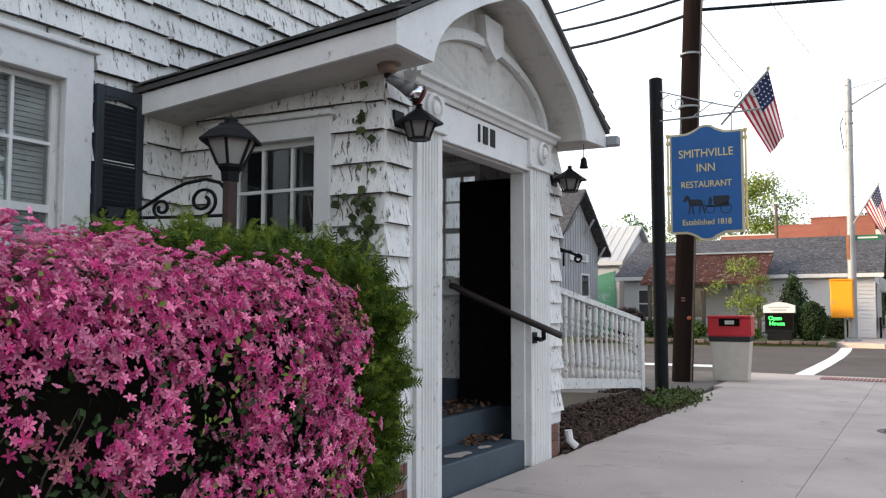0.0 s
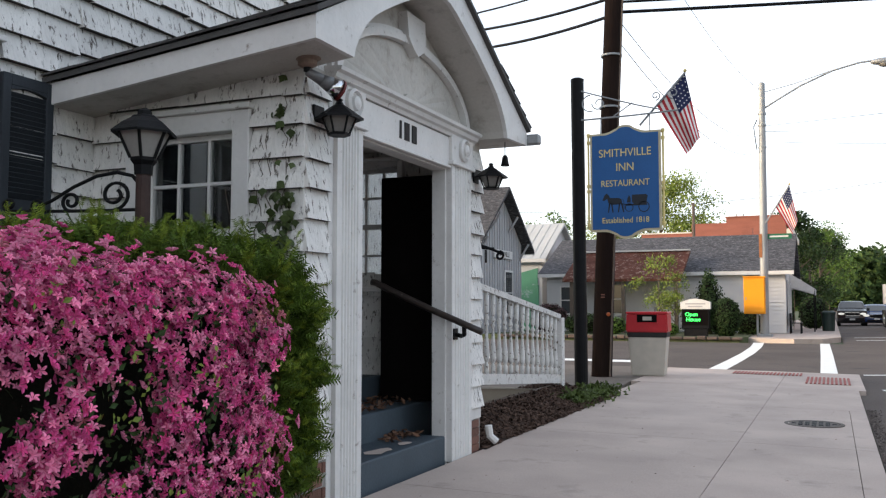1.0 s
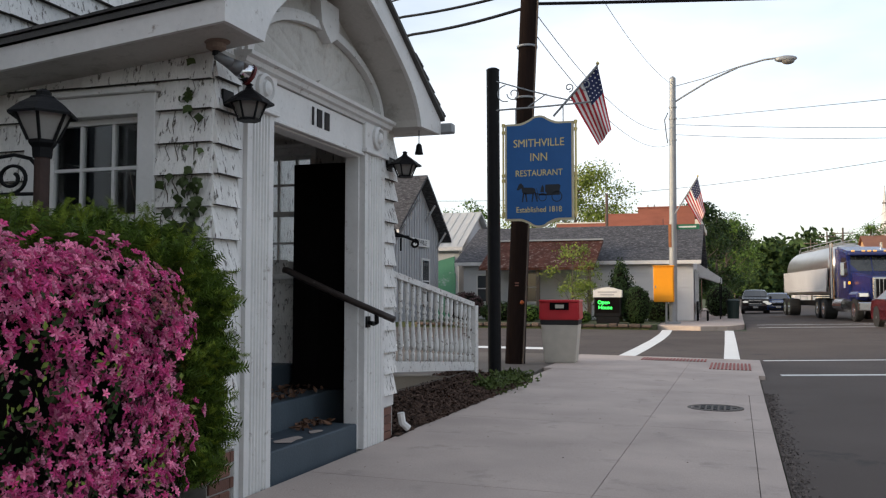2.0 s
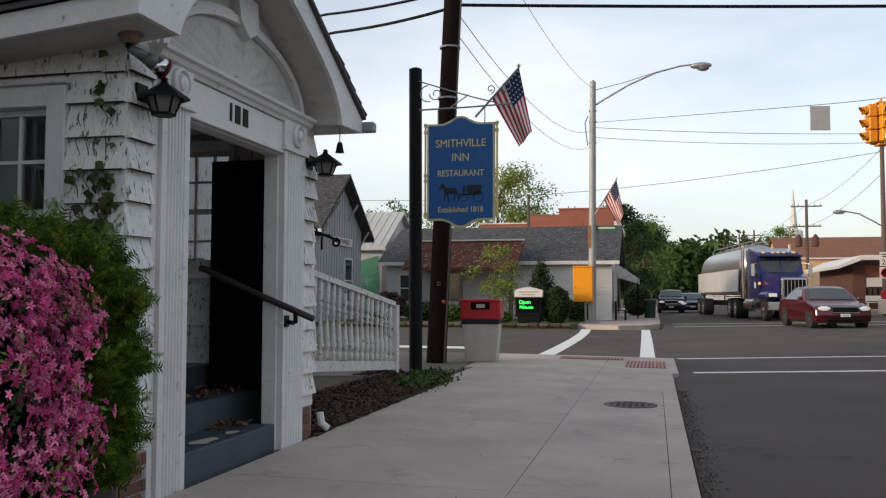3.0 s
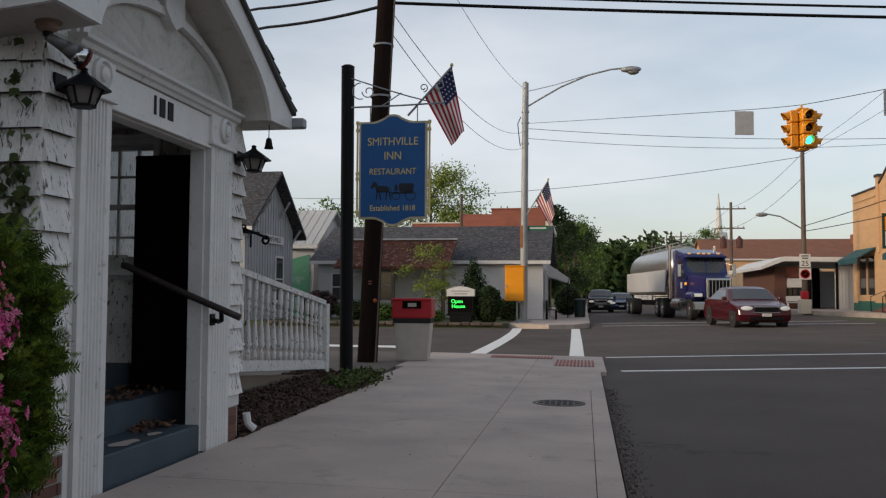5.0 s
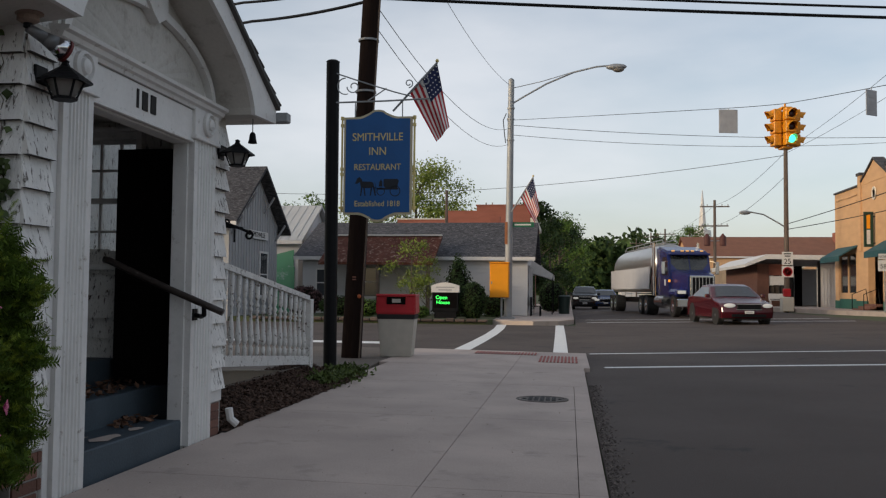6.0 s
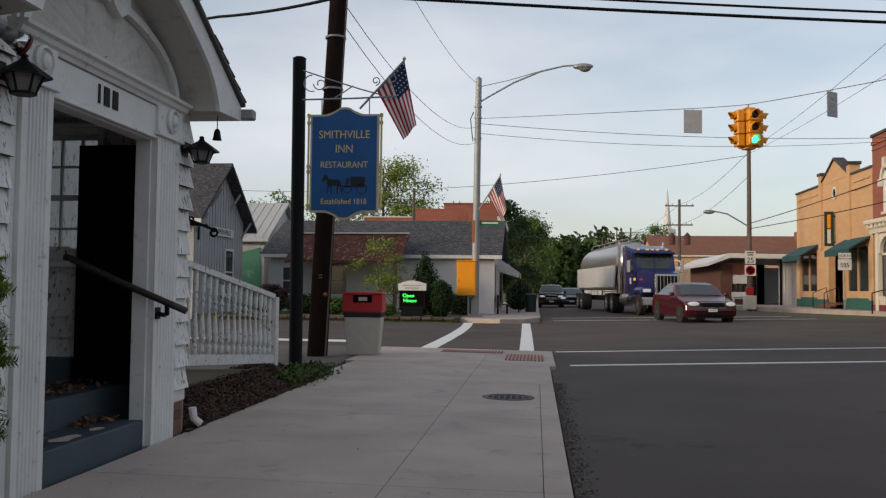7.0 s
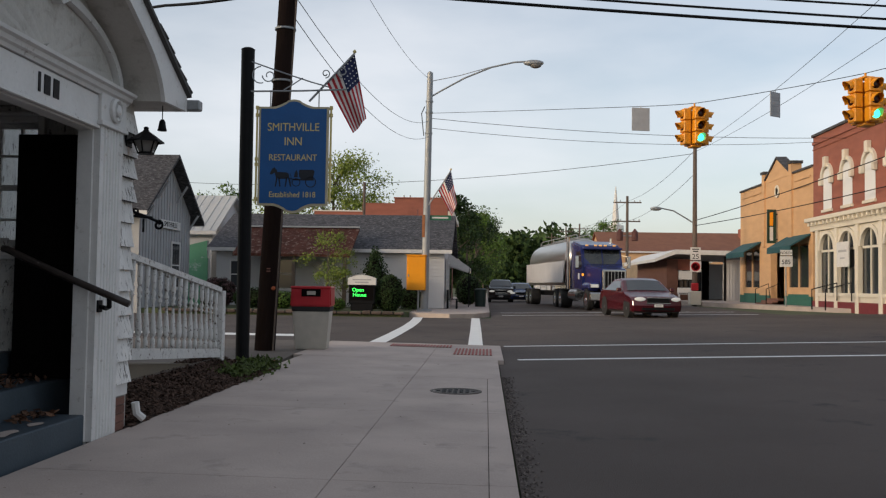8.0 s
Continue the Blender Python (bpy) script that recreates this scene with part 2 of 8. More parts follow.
def lathe(bm, profile, n=14, at=(0, 0, 0)):
    """Rings from (radius, height) pairs round the z axis."""
    rings = []
    for r, z in profile:
        rings.append([bm.verts.new((at[0] + r * math.cos(2 * math.pi * k / n), at[1] + r * math.sin(2 * math.pi * k / n), at[2] + z)) for k in range(n)])
    for a, b in zip(rings, rings[1:]):
        for k in range(n):
            bm.faces.new((a[k], a[(k + 1) % n], b[(k + 1) % n], b[k]))
    bm.faces.new(rings[0][::-1])
    bm.faces.new(rings[-1])


def mesh_of(bm, name, mat, smooth=False):
    me = bpy.data.meshes.new(name)
    bm.to_mesh(me)
    bm.free()
    me.materials.append(mat)
    if smooth:
        for p in me.polygons:
            p.use_smooth = True
    return me


def part(name, bm, mat, parent=None, label="", smooth=False):
    ob = new(name, mesh_of(bm, name, mat, smooth))
    ob.parent = parent
    if label:
        tagged(ob, label)
    return ob


def piece(name, me, parent, m):
    ob = new(name, me)
    ob.parent = parent
    ob.matrix_basis = m
    return ob


def thing(name, label, category, at=(0, 0, 0), rz=0, group="", kind=""):
    ob = new(name)
    ob.matrix_basis = pose(*at, 0, 0, rz)
    return tagged(ob, label, category, group, kind)


def box_part(name, c, mat, parent, bevel=0.0, label=""):
    bm = bmesh.new()
    bx(bm, *c, bevel)
    return part(name, bm, mat, parent, label)


def rods_part(name, segs, mat, parent=None, n=10, label=""):
    bm = bmesh.new()
    for a, b, r0, *r1 in segs:
        rod(bm, a, b, r0, r1[0] if r1 else None, n)
    return part(name, bm, mat, parent, label, smooth=False)


def words(name, text, size, m, mat, parent, depth=0.004, label="", align="CENTER"):
    cu = bpy.data.curves.new(name, "FONT")
    cu.body, cu.size, cu.extrude, cu.align_x = text, size, depth, align
    tmp = new(name, cu)
    me = bpy.data.meshes.new_from_object(tmp.evaluated_get(bpy.context.evaluated_depsgraph_get()))
    bpy.data.objects.remove(tmp)
    me.materials.append(mat)
    ob = piece(name, me, parent, m)
    if label:
        tagged(ob, label)
    return ob


FACE_BACK = pose(0, 0, 0, 90, 0, 0)          # a text that faces -y


# ---- ground, roads, pavements ----
def lie(x, y):
    """Height of the road surface: it climbs a little to the east side and up the hill far ahead."""
    z = -0.06 + 0.02 * (min(max(x, 0.35), 16) - 0.35)
    far = max(0.0, y - 100)
    return z + 0.010 * far * far / (far + 80)


def sheet(name, xs, ys, lift, mat, label, category, zf=lie):
    bm = bmesh.new()
    g = [[bm.verts.new((x, y, zf(x, y) + lift)) for x in xs] for y in ys]
    for j in range(len(ys) - 1):
        for i in range(len(xs) - 1):
            bm.faces.new((g[j][i], g[j][i + 1], g[j + 1][i + 1], g[j + 1][i]))
    return tagged(part(name, bm, mat), label, category, kind="structure")


sheet("ground", (-1500, -200, -60, -20, -8, 0.35, 6, 16, 30, 80, 300, 1500), (-300, -40, 0, 20, 40, 70, 100, 130, 170, 220, 300, 420, 600, 2500), -0.06, M_GROUND, "flat grassy ground reaching the horizon", "ground")
sheet("road", (0.35, 3, 6, 9, 11.8), (-40, -10, 0, 17, 32, 60, 100, 130, 170, 220, 300, 420), 0.0, M_ASPHALT, "worn dark grey asphalt main road", "road")
sheet("side_road", (-90, -40, -10, -3, 0.35), (17.15, 20, 26, 32.4), 0.0, M_ASPHALT, "worn asphalt side road meeting the main road", "road")
sheet("side_road_east", (11.8, 14, 16, 40, 90), (10, 17.15, 26, 36), 0.001, M_ASPHALT, "worn asphalt side road across the junction", "road")


def walk_z(x):
    return 0.0125 * (0.33 - x)


def slab(x0, y0, x1, y1, parent, drop=0.15):
    bm = bmesh.new()
    g = 0.0025
    vs = [bm.verts.new((x, y, walk_z(x) - d)) for d in (0, drop) for x, y in ((x0 + g, y0 + g), (x1 - g, y0 + g), (x1 - g, y1 - g), (x0 + g, y1 - g))]
    for f in ((0, 1, 2, 3), (0, 4, 5, 1), (1, 5, 6, 2), (2, 6, 7, 3), (3, 7, 4, 0)):
        bm.faces.new([vs[k] for k in f])
    bmesh.ops.recalc_face_normals(bm, faces=bm.faces[:])
    return part("slab", bm, M_CONC, parent)


pavement = thing("pavement", "pale grey concrete sidewalk slabs with joints and a kerb", "pavement", kind="structure")
box_part("joint_bed", (-2.45, -6, -0.4, 0.3, 16.6, -0.02), M_SOIL, pavement)
for y0, y1 in ((-6, -3.2), (-3.2, -0.4), (-0.4, 2.4), (2.4, 5.0), (5.0, 7.8), (7.8, 10.7)):
    slab(-2.45, y0, -0.71, y1, pavement)
    slab(-0.71, y0, 0.17, y1, pavement)
    slab(0.17, y0, 0.33, y1, pavement)
slab(-2.6, 10.7, -0.71, 13.4, pavement)
slab(-0.71, 10.7, 0.33, 13.4, pavement)
slab(-2.75, 13.4, -0.71, 16.75, pavement)
slab(-0.71, 13.4, 0.42, 16.75, pavement)

# far pavements
def kerbed(name, pts, top, mat, label, category, drop=0.35):
    bm = bmesh.new()
    prism(bm, pts, top - drop, top, "z")
    return tagged(part(name, bm, mat), label, category, kind="structure")


kerbed("pavement_far", [(0.3, 36.0), (0.3, 420), (-3.0, 420), (-3.0, 34.0), (-1.2, 33.0), (-0.3, 33.6)], 0.07, M_CONC, "pale concrete sidewalk on the far corner", "pavement")
kerbed("pavement_east", [(11.8, 60), (13.6, 48), (15.5, 40), (19, 35.5), (60, 34), (60, 66), (11.8, 130)], 0.38, M_CONC, "pale concrete sidewalk before the shops", "pavement", 0.5)


def stripe(pts, parent, half):
    """A painted line along points on the road."""
    bm = bmesh.new()
    prev = None
    for i, (x, y) in enumerate(pts):
        ax, ay = pts[max(i - 1, 0)]
        bx_, by_ = pts[min(i + 1, len(pts) - 1)]
        d = Vector((bx_ - ax, by_ - ay, 0)).normalized()
        s = Vector((-d.y, d.x, 0)) * half
        cur = [bm.verts.new((x + k * s.x, y + k * s.y, lie(x + k * s.x, y) + 0.004)) for k in (-1, 1)]
        if prev:
            bm.faces.new((prev[0], cur[0], cur[1], prev[1]))
        prev = cur
    bmesh.ops.recalc_face_normals(bm, faces=bm.faces[:])
    return part("line", bm, M_PAINT, parent)


markings = thing("road_markings", "worn white painted crosswalk and stop lines", "road marking", kind="structure")
stripe([(0.5, 17.4), (4, 17.95), (8, 18.55), (11.6, 19.1)], markings, 0.09)
stripe([(0.66, 14.22), (3.2, 14.6), (6.6, 15.05), (11.6, 15.6)], markings, 0.10)
stripe([(-0.05, 17.3), (-0.12, 24), (-0.23, 32.6)], markings, 0.145)
stripe([(-2.04, 17.4), (-2.02, 21), (-2.04, 25), (-2.14, 29), (-2.32, 32.6)], markings, 0.17)
stripe([(0.8, 36.0), (5, 36.1), (11, 36.2)], markings, 0.12)
stripe([(0.8, 39.5), (5, 39.6), (11, 39.7)], markings, 0.12)
stripe([(-8, 20.2), (-3.7, 20.0)], markings, 0.4)
stripe([(-8, 17.9), (-3.4, 17.7)], markings, 0.1)

# ---- the inn ----
XW, XF, YS, YN = -3.95, -2.5, 3.975, 6.50     # main wall, porch front, porch sides
YC, APEX, EAVE, XR = 5.17, 3.35, 2.53, -2.2   # porch ridge, its height, eave height, front of the roof
inn = thing("inn_building", "old white shingled inn with peeling paint and a gabled entry porch", "building")


def group_part(name, parent, label=""):
    ob = new(name)
    ob.parent = parent
    if label:
        tagged(ob, label)
    return ob


def boxes(name, cs, mat, parent, bevel=0.0, label=""):
    bm = bmesh.new()
    for c in cs:
        bx(bm, *c, bevel)
    return part(name, bm, mat, parent, label)


def shingle_mesh(name, mat, w=1.0, h=0.185, thick=0.038):
    bm = bmesh.new()
    v = [bm.verts.new(p) for p in ((0, 0, 0), (1, 0, 0), (1, -thick, 0), (0, -thick, 0), (0, 0, h), (1, 0, h), (1, -0.003, h), (0, -0.003, h))]
    for f in ((0, 1, 2, 3), (3, 2, 6, 7), (0, 3, 7, 4), (1, 5, 6, 2), (4, 7, 6, 5)):
        bm.faces.new([v[k] for k in f])
    bmesh.ops.recalc_face_normals(bm, faces=bm.faces[:])
    bm.faces.ensure_lookup_table()
    # bottom face takes the darkened butt colour, a painted shadow line
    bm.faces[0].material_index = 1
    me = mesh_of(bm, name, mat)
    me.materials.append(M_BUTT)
    return me


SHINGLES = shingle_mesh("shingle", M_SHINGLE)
rng = random.Random(4)


def clad(parent, origin, rz, u0, u1, z0, z1, holes=(), course=0.165, lo=0.2, hi=0.42, lost=0.0):
    """Courses of separate shingles on a wall; u runs along the wall and holes are (u0, z0, u1, z1)."""
    base = pose(*origin, 0, 0, rz)
    row = 0
    z = z0
    while z < z1:
        free = [(u0, u1)]
        for h in holes:
            if z + course * 0.75 > h[1] and z + 0.02 < h[3]:
                free = [q for a, b in free for q in ((a, min(b, h[0])), (max(a, h[2]), b)) if q[1] - q[0] > 0.03]
        for a, b in free:
            u = a
            while u < b - 0.01:
                w = rng.uniform(lo, hi)
                if b - u - w < 0.09:
                    w = b - u
                if rng.random() >= lost:
                    m = base @ pose(u + 0.0015, 0, z + rng.uniform(-0.010, 0.010), rng.uniform(-0.8, 0.2), rng.uniform(-0.5, 0.5), 0) @ Matrix.Diagonal((w - 0.003, rng.uniform(0.8, 1.35), 1, 1))
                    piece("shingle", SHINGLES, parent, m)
                u += w
        z += course
        row += 1


# main wall with the opening of the tall sash window
W0, W1, WB, WT = 2.08, 3.10, 0.95, 2.32
wall = boxes("wall", [(XW - 0.25, -8, -0.3, XW, W0, 6.2), (XW - 0.25, W0, -0.3, XW, W1, WB), (XW - 0.25, W0, WT, XW, W1, 6.2), (XW - 0.25, W1, -0.3, XW, 9.75, 6.2)], M_SHINGLE, inn)
boxes("back_wall", [(-12, -8, -0.3, -11.8, 9.75, 6.2)], M_SIDING, inn)
boxes("side_wall", [(-11.8, 9.55, -0.3, XW - 0.25, 9.75, 6.2)], M_SIDING, inn)
boxes("side_wall", [(-11.8, -8, -0.3, XW - 0.25, -7.8, 6.2)], M_SIDING, inn)
bm = bmesh.new()
prism(bm, [(-12.4, 6.2), (XW + 0.3, 6.2), (XW + 0.3, 6.3), (-8, 8.6), (-12.4, 6.3)], -8.4, 9.9, "y")
part("roof", bm, M_ASPH_SHINGLE, inn)
# unseen near-black floor, ceiling and partition, added to dim the rooms behind panes
boxes("dimming_floor", [(-11.8, -7.8, -0.1, XW - 0.25, 9.55, 0.05)], M_DARK, inn)
boxes("dimming_ceiling", [(-11.8, -7.8, 3.0, XW - 0.25, 9.55, 3.1)], M_DARK, inn)
boxes("dimming_partition", [(-6.0, -7.8, 0.05, -5.9, 9.55, 3.0)], M_DARK, inn)


def sash_window(name, parent, origin, rz, w, h, cols, rows, casing=0.13, blinds=False, meet=True, label=""):
    """A wooden window: u to the right along the wall, seen from -y before turning. Frame, sash bars, panes, sill."""
    win = group_part(name, parent, label)
    win.matrix_basis = pose(*origin, 0, 0, rz)
    c = casing
    for q in ((-c, -0.045, -0.02, 0, 0.02, h + c), (w, -0.045, -0.02, w + c, 0.02, h + c), (0, -0.045, h, w, 0.02, h + c)):
        box_part("casing", q, M_TRIM, win, 0.004)
    boxes("head_cap", [(-c - 0.02, -0.075, h + c, w + c + 0.02, 0.0, h + c + 0.03)], M_TRIM, win, 0.005)
    boxes("sill", [(-c - 0.02, -0.09, -0.06, w + c + 0.02, 0.1, -0.02)], M_TRIM, win, 0.006)
    b = 0.03
    bars = [(0, 0.03, 0, b, 0.075, h), (w - b, 0.03, 0, w, 0.075, h), (b, 0.03, 0, w - b, 0.075, b), (b, 0.03, h - b, w - b, 0.075, h)]
    if meet:
        bars.append((b, 0.025, h / 2 - 0.02, w - b, 0.08, h / 2 + 0.02))
    for i in range(1, cols):
        u = w * i / cols
        bars.append((u - 0.009, 0.035, b, u + 0.009, 0.065, h - b))
    for j in range(1, rows):
        if meet and j * 2 == rows:
            continue
        bars.append((b, 0.036, h * j / rows - 0.009, w - b, 0.064, h * j / rows + 0.009))
    boxes("sash", bars, M_TRIM, win)
    for i in range(cols):
        for j in range(rows):
            bm = bmesh.new()
            bx(bm, w * i / cols + 0.006, 0.048, h * j / rows + 0.006, w * (i + 1) / cols - 0.006, 0.052, h * (j + 1) / rows - 0.006)
            part("pane", bm, M_GLASS, win).visible_shadow = False
    if blinds:
        n = int(h / 0.028)
        me = bmesh.new()
        bx(me, 0.02, -0.0145, -0.0006, w - 0.02, 0.0145, 0.0006)
        me = mesh_of(me, "slat", M_TRIM)
        for k in range(n):
            piece("slat", me, win, pose(0, 0.09, 0.02 + k * 0.028, 68, 0, 0))
    return win


sash_window("window", inn, (XW, W0, WB), 90, W1 - W0, WT - WB, 4, 4, 0.17, True, label="white sash window with closed white blinds")
boxes("upper_window", [(XW + 0.0, 4.55, 3.62, XW + 0.05, 5.65, 4.9)], M_TRIM, inn, 0.004)
boxes("upper_pane", [(XW + 0.052, 4.62, 3.70, XW + 0.056, 5.05, 4.8), (XW + 0.052, 5.12, 3.70, XW + 0.056, 5.58, 4.8)], M_WINDOW, inn)

# louvred shutter
shutter = group_part("shutter", inn, "charcoal grey louvred wooden shutter")
SY0, SY1, SZ0, SZ1 = 3.285, 3.615, 0.95, 2.34
boxes("shutter_frame", [(XW + 0.02, SY0, SZ0, XW + 0.06, SY0 + 0.05, SZ1), (XW + 0.02, SY1 - 0.05, SZ0, XW + 0.06, SY1, SZ1), (XW + 0.02, SY0 + 0.05, SZ1 - 0.06, XW + 0.06, SY1 - 0.05, SZ1),
                        (XW + 0.02, SY0 + 0.05, 1.60, XW + 0.06, SY1 - 0.05, 1.68), (XW + 0.02, SY0 + 0.05, SZ0, XW + 0.06, SY1 - 0.05, SZ0 + 0.08), (XW + 0.01, SY0 + 0.01, SZ0, XW + 0.022, SY1 - 0.01, SZ1 - 0.005)], M_SHUTTER, shutter, 0.003)
bm = bmesh.new()
prism(bm, [(SY0 + 0.05, SZ1 - 0.061)] + [(SY0 + 0.05 + 0.23 * k / 12, SZ1 - 0.085 + 0.02 * math.sin(math.pi * k / 12)) for k in range(13)] + [(SY1 - 0.05, SZ1 - 0.061)], XW + 0.02, XW + 0.06, "x")
part("arched_rail", bm, M_SHUTTER, shutter)
bm = bmesh.new()
bx(bm, -0.003, SY0 + 0.05, -0.016, 0.003, SY1 - 0.05, 0.016)
slat_me = mesh_of(bm, "louvre", M_SHUTTER)
for k in range(46):
    z = SZ0 + 0.09 + k * 0.0265
    if not 1.585 < z < 1.695 and z < SZ1 - 0.075:
        piece("louvre", slat_me, shutter, pose(XW + 0.042, 0, z, 0, 40, 0))
box_part("shutter", (XW + 0.02, 9.35, 0.95, XW + 0.06, 9.72, 2.7), M_SHUTTER, inn, 0.005)

# porch walls and floor
t = 0.105
SX0, SX1, SB, ST = -3.56, -2.93, 0.98, 2.07       # side window opening
walls = [(XW, YS, -0.2, SX0, YS + t, EAVE - 0.1), (SX0, YS, -0.2, SX1, YS + t, SB), (SX0, YS, ST, SX1, YS + t, EAVE - 0.1), (SX1, YS, -0.2, XF, YS + t, EAVE)]
boxes("porch_wall_south", walls, M_SHINGLE, inn)
NX0, NX1, NB, NT = -3.78, -3.14, 1.30, 2.24
north = boxes("porch_wall_north", [(XW, YN - t, -0.2, NX0, YN, EAVE), (NX0, YN - t, -0.2, NX1, YN, NB), (NX0, YN - t, NT, NX1, YN, EAVE), (NX1, YN - t, -0.2, XF, YN, EAVE)], M_SHINGLE, inn)
front = boxes("porch_wall_front", [(XF - t, YS + t, -0.2, XF, 4.50, EAVE), (XF - t, 5.875, -0.2, XF, YN - t, EAVE), (XF - t, 4.50, 2.13, XF, 5.875, EAVE)], M_SHINGLE, inn)
boxes("porch_ceiling", [(XW, YS + t, EAVE - 0.16, XF - t, YN - t, EAVE - 0.12)], M_WHITE, inn)
clad(north, (XF - t - 0.02, YN - t - 0.002, 0), 0, -1.3, 0, 0.55, NB - 0.06, ((0.0, 0, 0.01, 0.1),))
sash_window("window", inn, (SX0, YS, SB), 0, SX1 - SX0, ST - SB, 3, 4, 0.11, label="small-paned white window with a near-black sheet behind")
sash_window("window", inn, (NX0, YN - t, NB), 0, NX1 - NX0, NT - NB, 4, 4, 0.05, label="small-paned window inside the porch")
# added dark sheet standing in for the dimness behind the panes
boxes("window_shade_sheet", [(SX0 - 0.05, YS + 0.13, SB, SX1 + 0.05, YS + 0.138, ST)], M_DARK, inn)

clad(wall, (XW, 0, 0), 90, 2.55, 3.95, 1.25, 2.30, ((W0 - 0.17, 0, 3.27, 2.49),))
clad(wall, (XW, 0, 0), 90, 2.45, 6.6, 2.405, 4.1, ((W0 - 0.19, 0, W1 + 0.19, 2.52), (4.5, 3.55, 5.7, 5.0), (4.62, 0, 5.9, 2.85)))
clad(bpy.data.objects["porch_wall_south"], (0, YS, 0), 0, XW + 0.02, XF + 0.016, 0.42, EAVE - 0.24, ((SX0 - 0.11, SB - 0.06, SX1 + 0.11, ST + 0.14),))
clad(front, (XF, 0, 0), 90, YS - 0.014, 4.20, 0.42, EAVE - 0.22, ((9, 0, 9.1, 1),))
clad(front, (XF, 0, 0), 90, 6.25, YN + 0.014, 0.36, EAVE - 0.22, ((9, 0, 9.1, 1),))
for c in ((XF, YS - 0.02, 0.30, XF + 0.02, 4.20, 0.42), (XW, YS - 0.02, 0.30, XF, YS - 0.002, 0.42), (XF, 6.25, 0.27, XF + 0.02, YN, 0.36)):
    box_part("water_table", c, M_TRIM, inn, 0.004)

# brick footing
footing = box_part("footing", (XF - 0.02, YS - 0.012, -0.1, XF + 0.004, 4.2, 0.30), M_MORTAR, inn)
box_part("footing", (XF - 0.02, 6.25, -0.1, XF + 0.004, YN + 0.01, 0.27), M_MORTAR, inn)
box_part("footing", (XW, YS - 0.012, -0.1, XF - 0.02, YS - 0.001, 0.3), M_MORTAR, inn)
bm = bmesh.new()
bx(bm, 0, 0.004, 0.004, 0.014, 0.196, 0.06, 0.003)
brick_me = mesh_of(bm, "brick", M_BRICK)
for k in range(5):
    for y in (3.965 - (k % 2) * 0.1, 4.165 - (k % 2) * 0.1):
        piece("brick", brick_me, footing, Matrix.Translation((XF + 0.003, y, -0.04 + k * 0.067)) @ Matrix.Diagonal((1, 1.0 if y < 4.0 else 0.5, 1, 1)))
    piece("brick", brick_me, footing, Matrix.Translation((XF + 0.003, 6.27, -0.04 + k * 0.06)))

# door surround: pilasters with flutes, frieze, cornice, rosettes
surround = group_part("door_surround", inn, "white wooden door surround with fluted pilasters and rosettes")


def pilaster(y0, y1, z0, z1):
    w = y1 - y0
    bm = bmesh.new()
    pts = [(XF, y0), (XF + 0.045, y0)]
    n = 6
    m = 0.045
    for k in range(n):
        a = y0 + m + (w - 2 * m) * k / n
        s = (w - 2 * m) / n
        pts += [(XF + 0.045, a + s * 0.15), (XF + 0.036, a + s * 0.3), (XF + 0.034, a + s * 0.5), (XF + 0.036, a + s * 0.7), (XF + 0.045, a + s * 0.85)]
    pts += [(XF + 0.045, y1), (XF, y1)]
    prism(bm, pts, z0, z1, "z")
    part("pilaster", bm, M_TRIM, surround)


pilaster(4.25, 4.54, 0.03, 2.14)
pilaster(5.865, 6.24, 0.03, 2.14)
boxes("casing", [(XF, 4.20, 0.03, XF + 0.02, 4.25, 2.4)], M_TRIM, surround, 0.003)
boxes("jamb", [(XF - t, 5.85, 0.03, XF, 5.875, 2.13)], M_TRIM, surround, 0.003)
boxes("jamb", [(XF - t, 4.50, 0.03, XF, 4.525, 2.13)], M_TRIM, surround, 0.003)
boxes("head", [(XF - t, 4.525, 2.105, XF, 5.85, 2.13)], M_TRIM, surround, 0.003)
boxes("frieze", [(XF, 4.54, 2.115, XF + 0.03, 5.865, 2.34)], M_TRIM, surround, 0.004)
boxes("frieze_bead", [(XF + 0.03, 4.54, 2.115, XF + 0.042, 5.865, 2.135)], M_TRIM, surround, 0.003)
for y0, y1 in ((4.235, 4.555), (5.85, 6.255)):
    boxes("capital", [(XF, y0, 2.17, XF + 0.055, y1, 2.36), (XF, y0 - 0.012, 2.14, XF + 0.07, y1 + 0.012, 2.17)], M_TRIM, surround, 0.004)
    bm = bmesh.new()
    lathe(bm, [(0.085, 0), (0.085, 0.022), (0.068, 0.034), (0.060, 0.014), (0.046, 0.012), (0.040, 0.036), (0.012, 0.046)], 24)
    r = part("rosette", bm, M_TRIM, surround, smooth=False)
    r.matrix_basis = pose(XF + 0.055, (y0 + y1) / 2, 2.27, 0, 90, 0)
bm = bmesh.new()
prism(bm, [(XF, 2.345), (XF + 0.045, 2.345), (XF + 0.055, 2.365), (XF + 0.075, 2.375), (XF + 0.085, 2.40), (XF + 0.11, 2.41), (XF + 0.115, 2.43), (XF, 2.44)], 4.17, 6.30, "y")
part("cornice", bm, M_TRIM, surround)
# three plain bars stand where the numerals are
boxes("number_bar", [(XF + 0.031, 5.045, 2.19, XF + 0.036, 5.07, 2.305)], M_BLACK, surround)
boxes("number_bar", [(XF + 0.031, 5.115, 2.19, XF + 0.036, 5.185, 2.305)], M_BLACK, surround)
boxes("number_bar", [(XF + 0.031, 5.225, 2.19, XF + 0.036, 5.295, 2.305)], M_BLACK, surround)

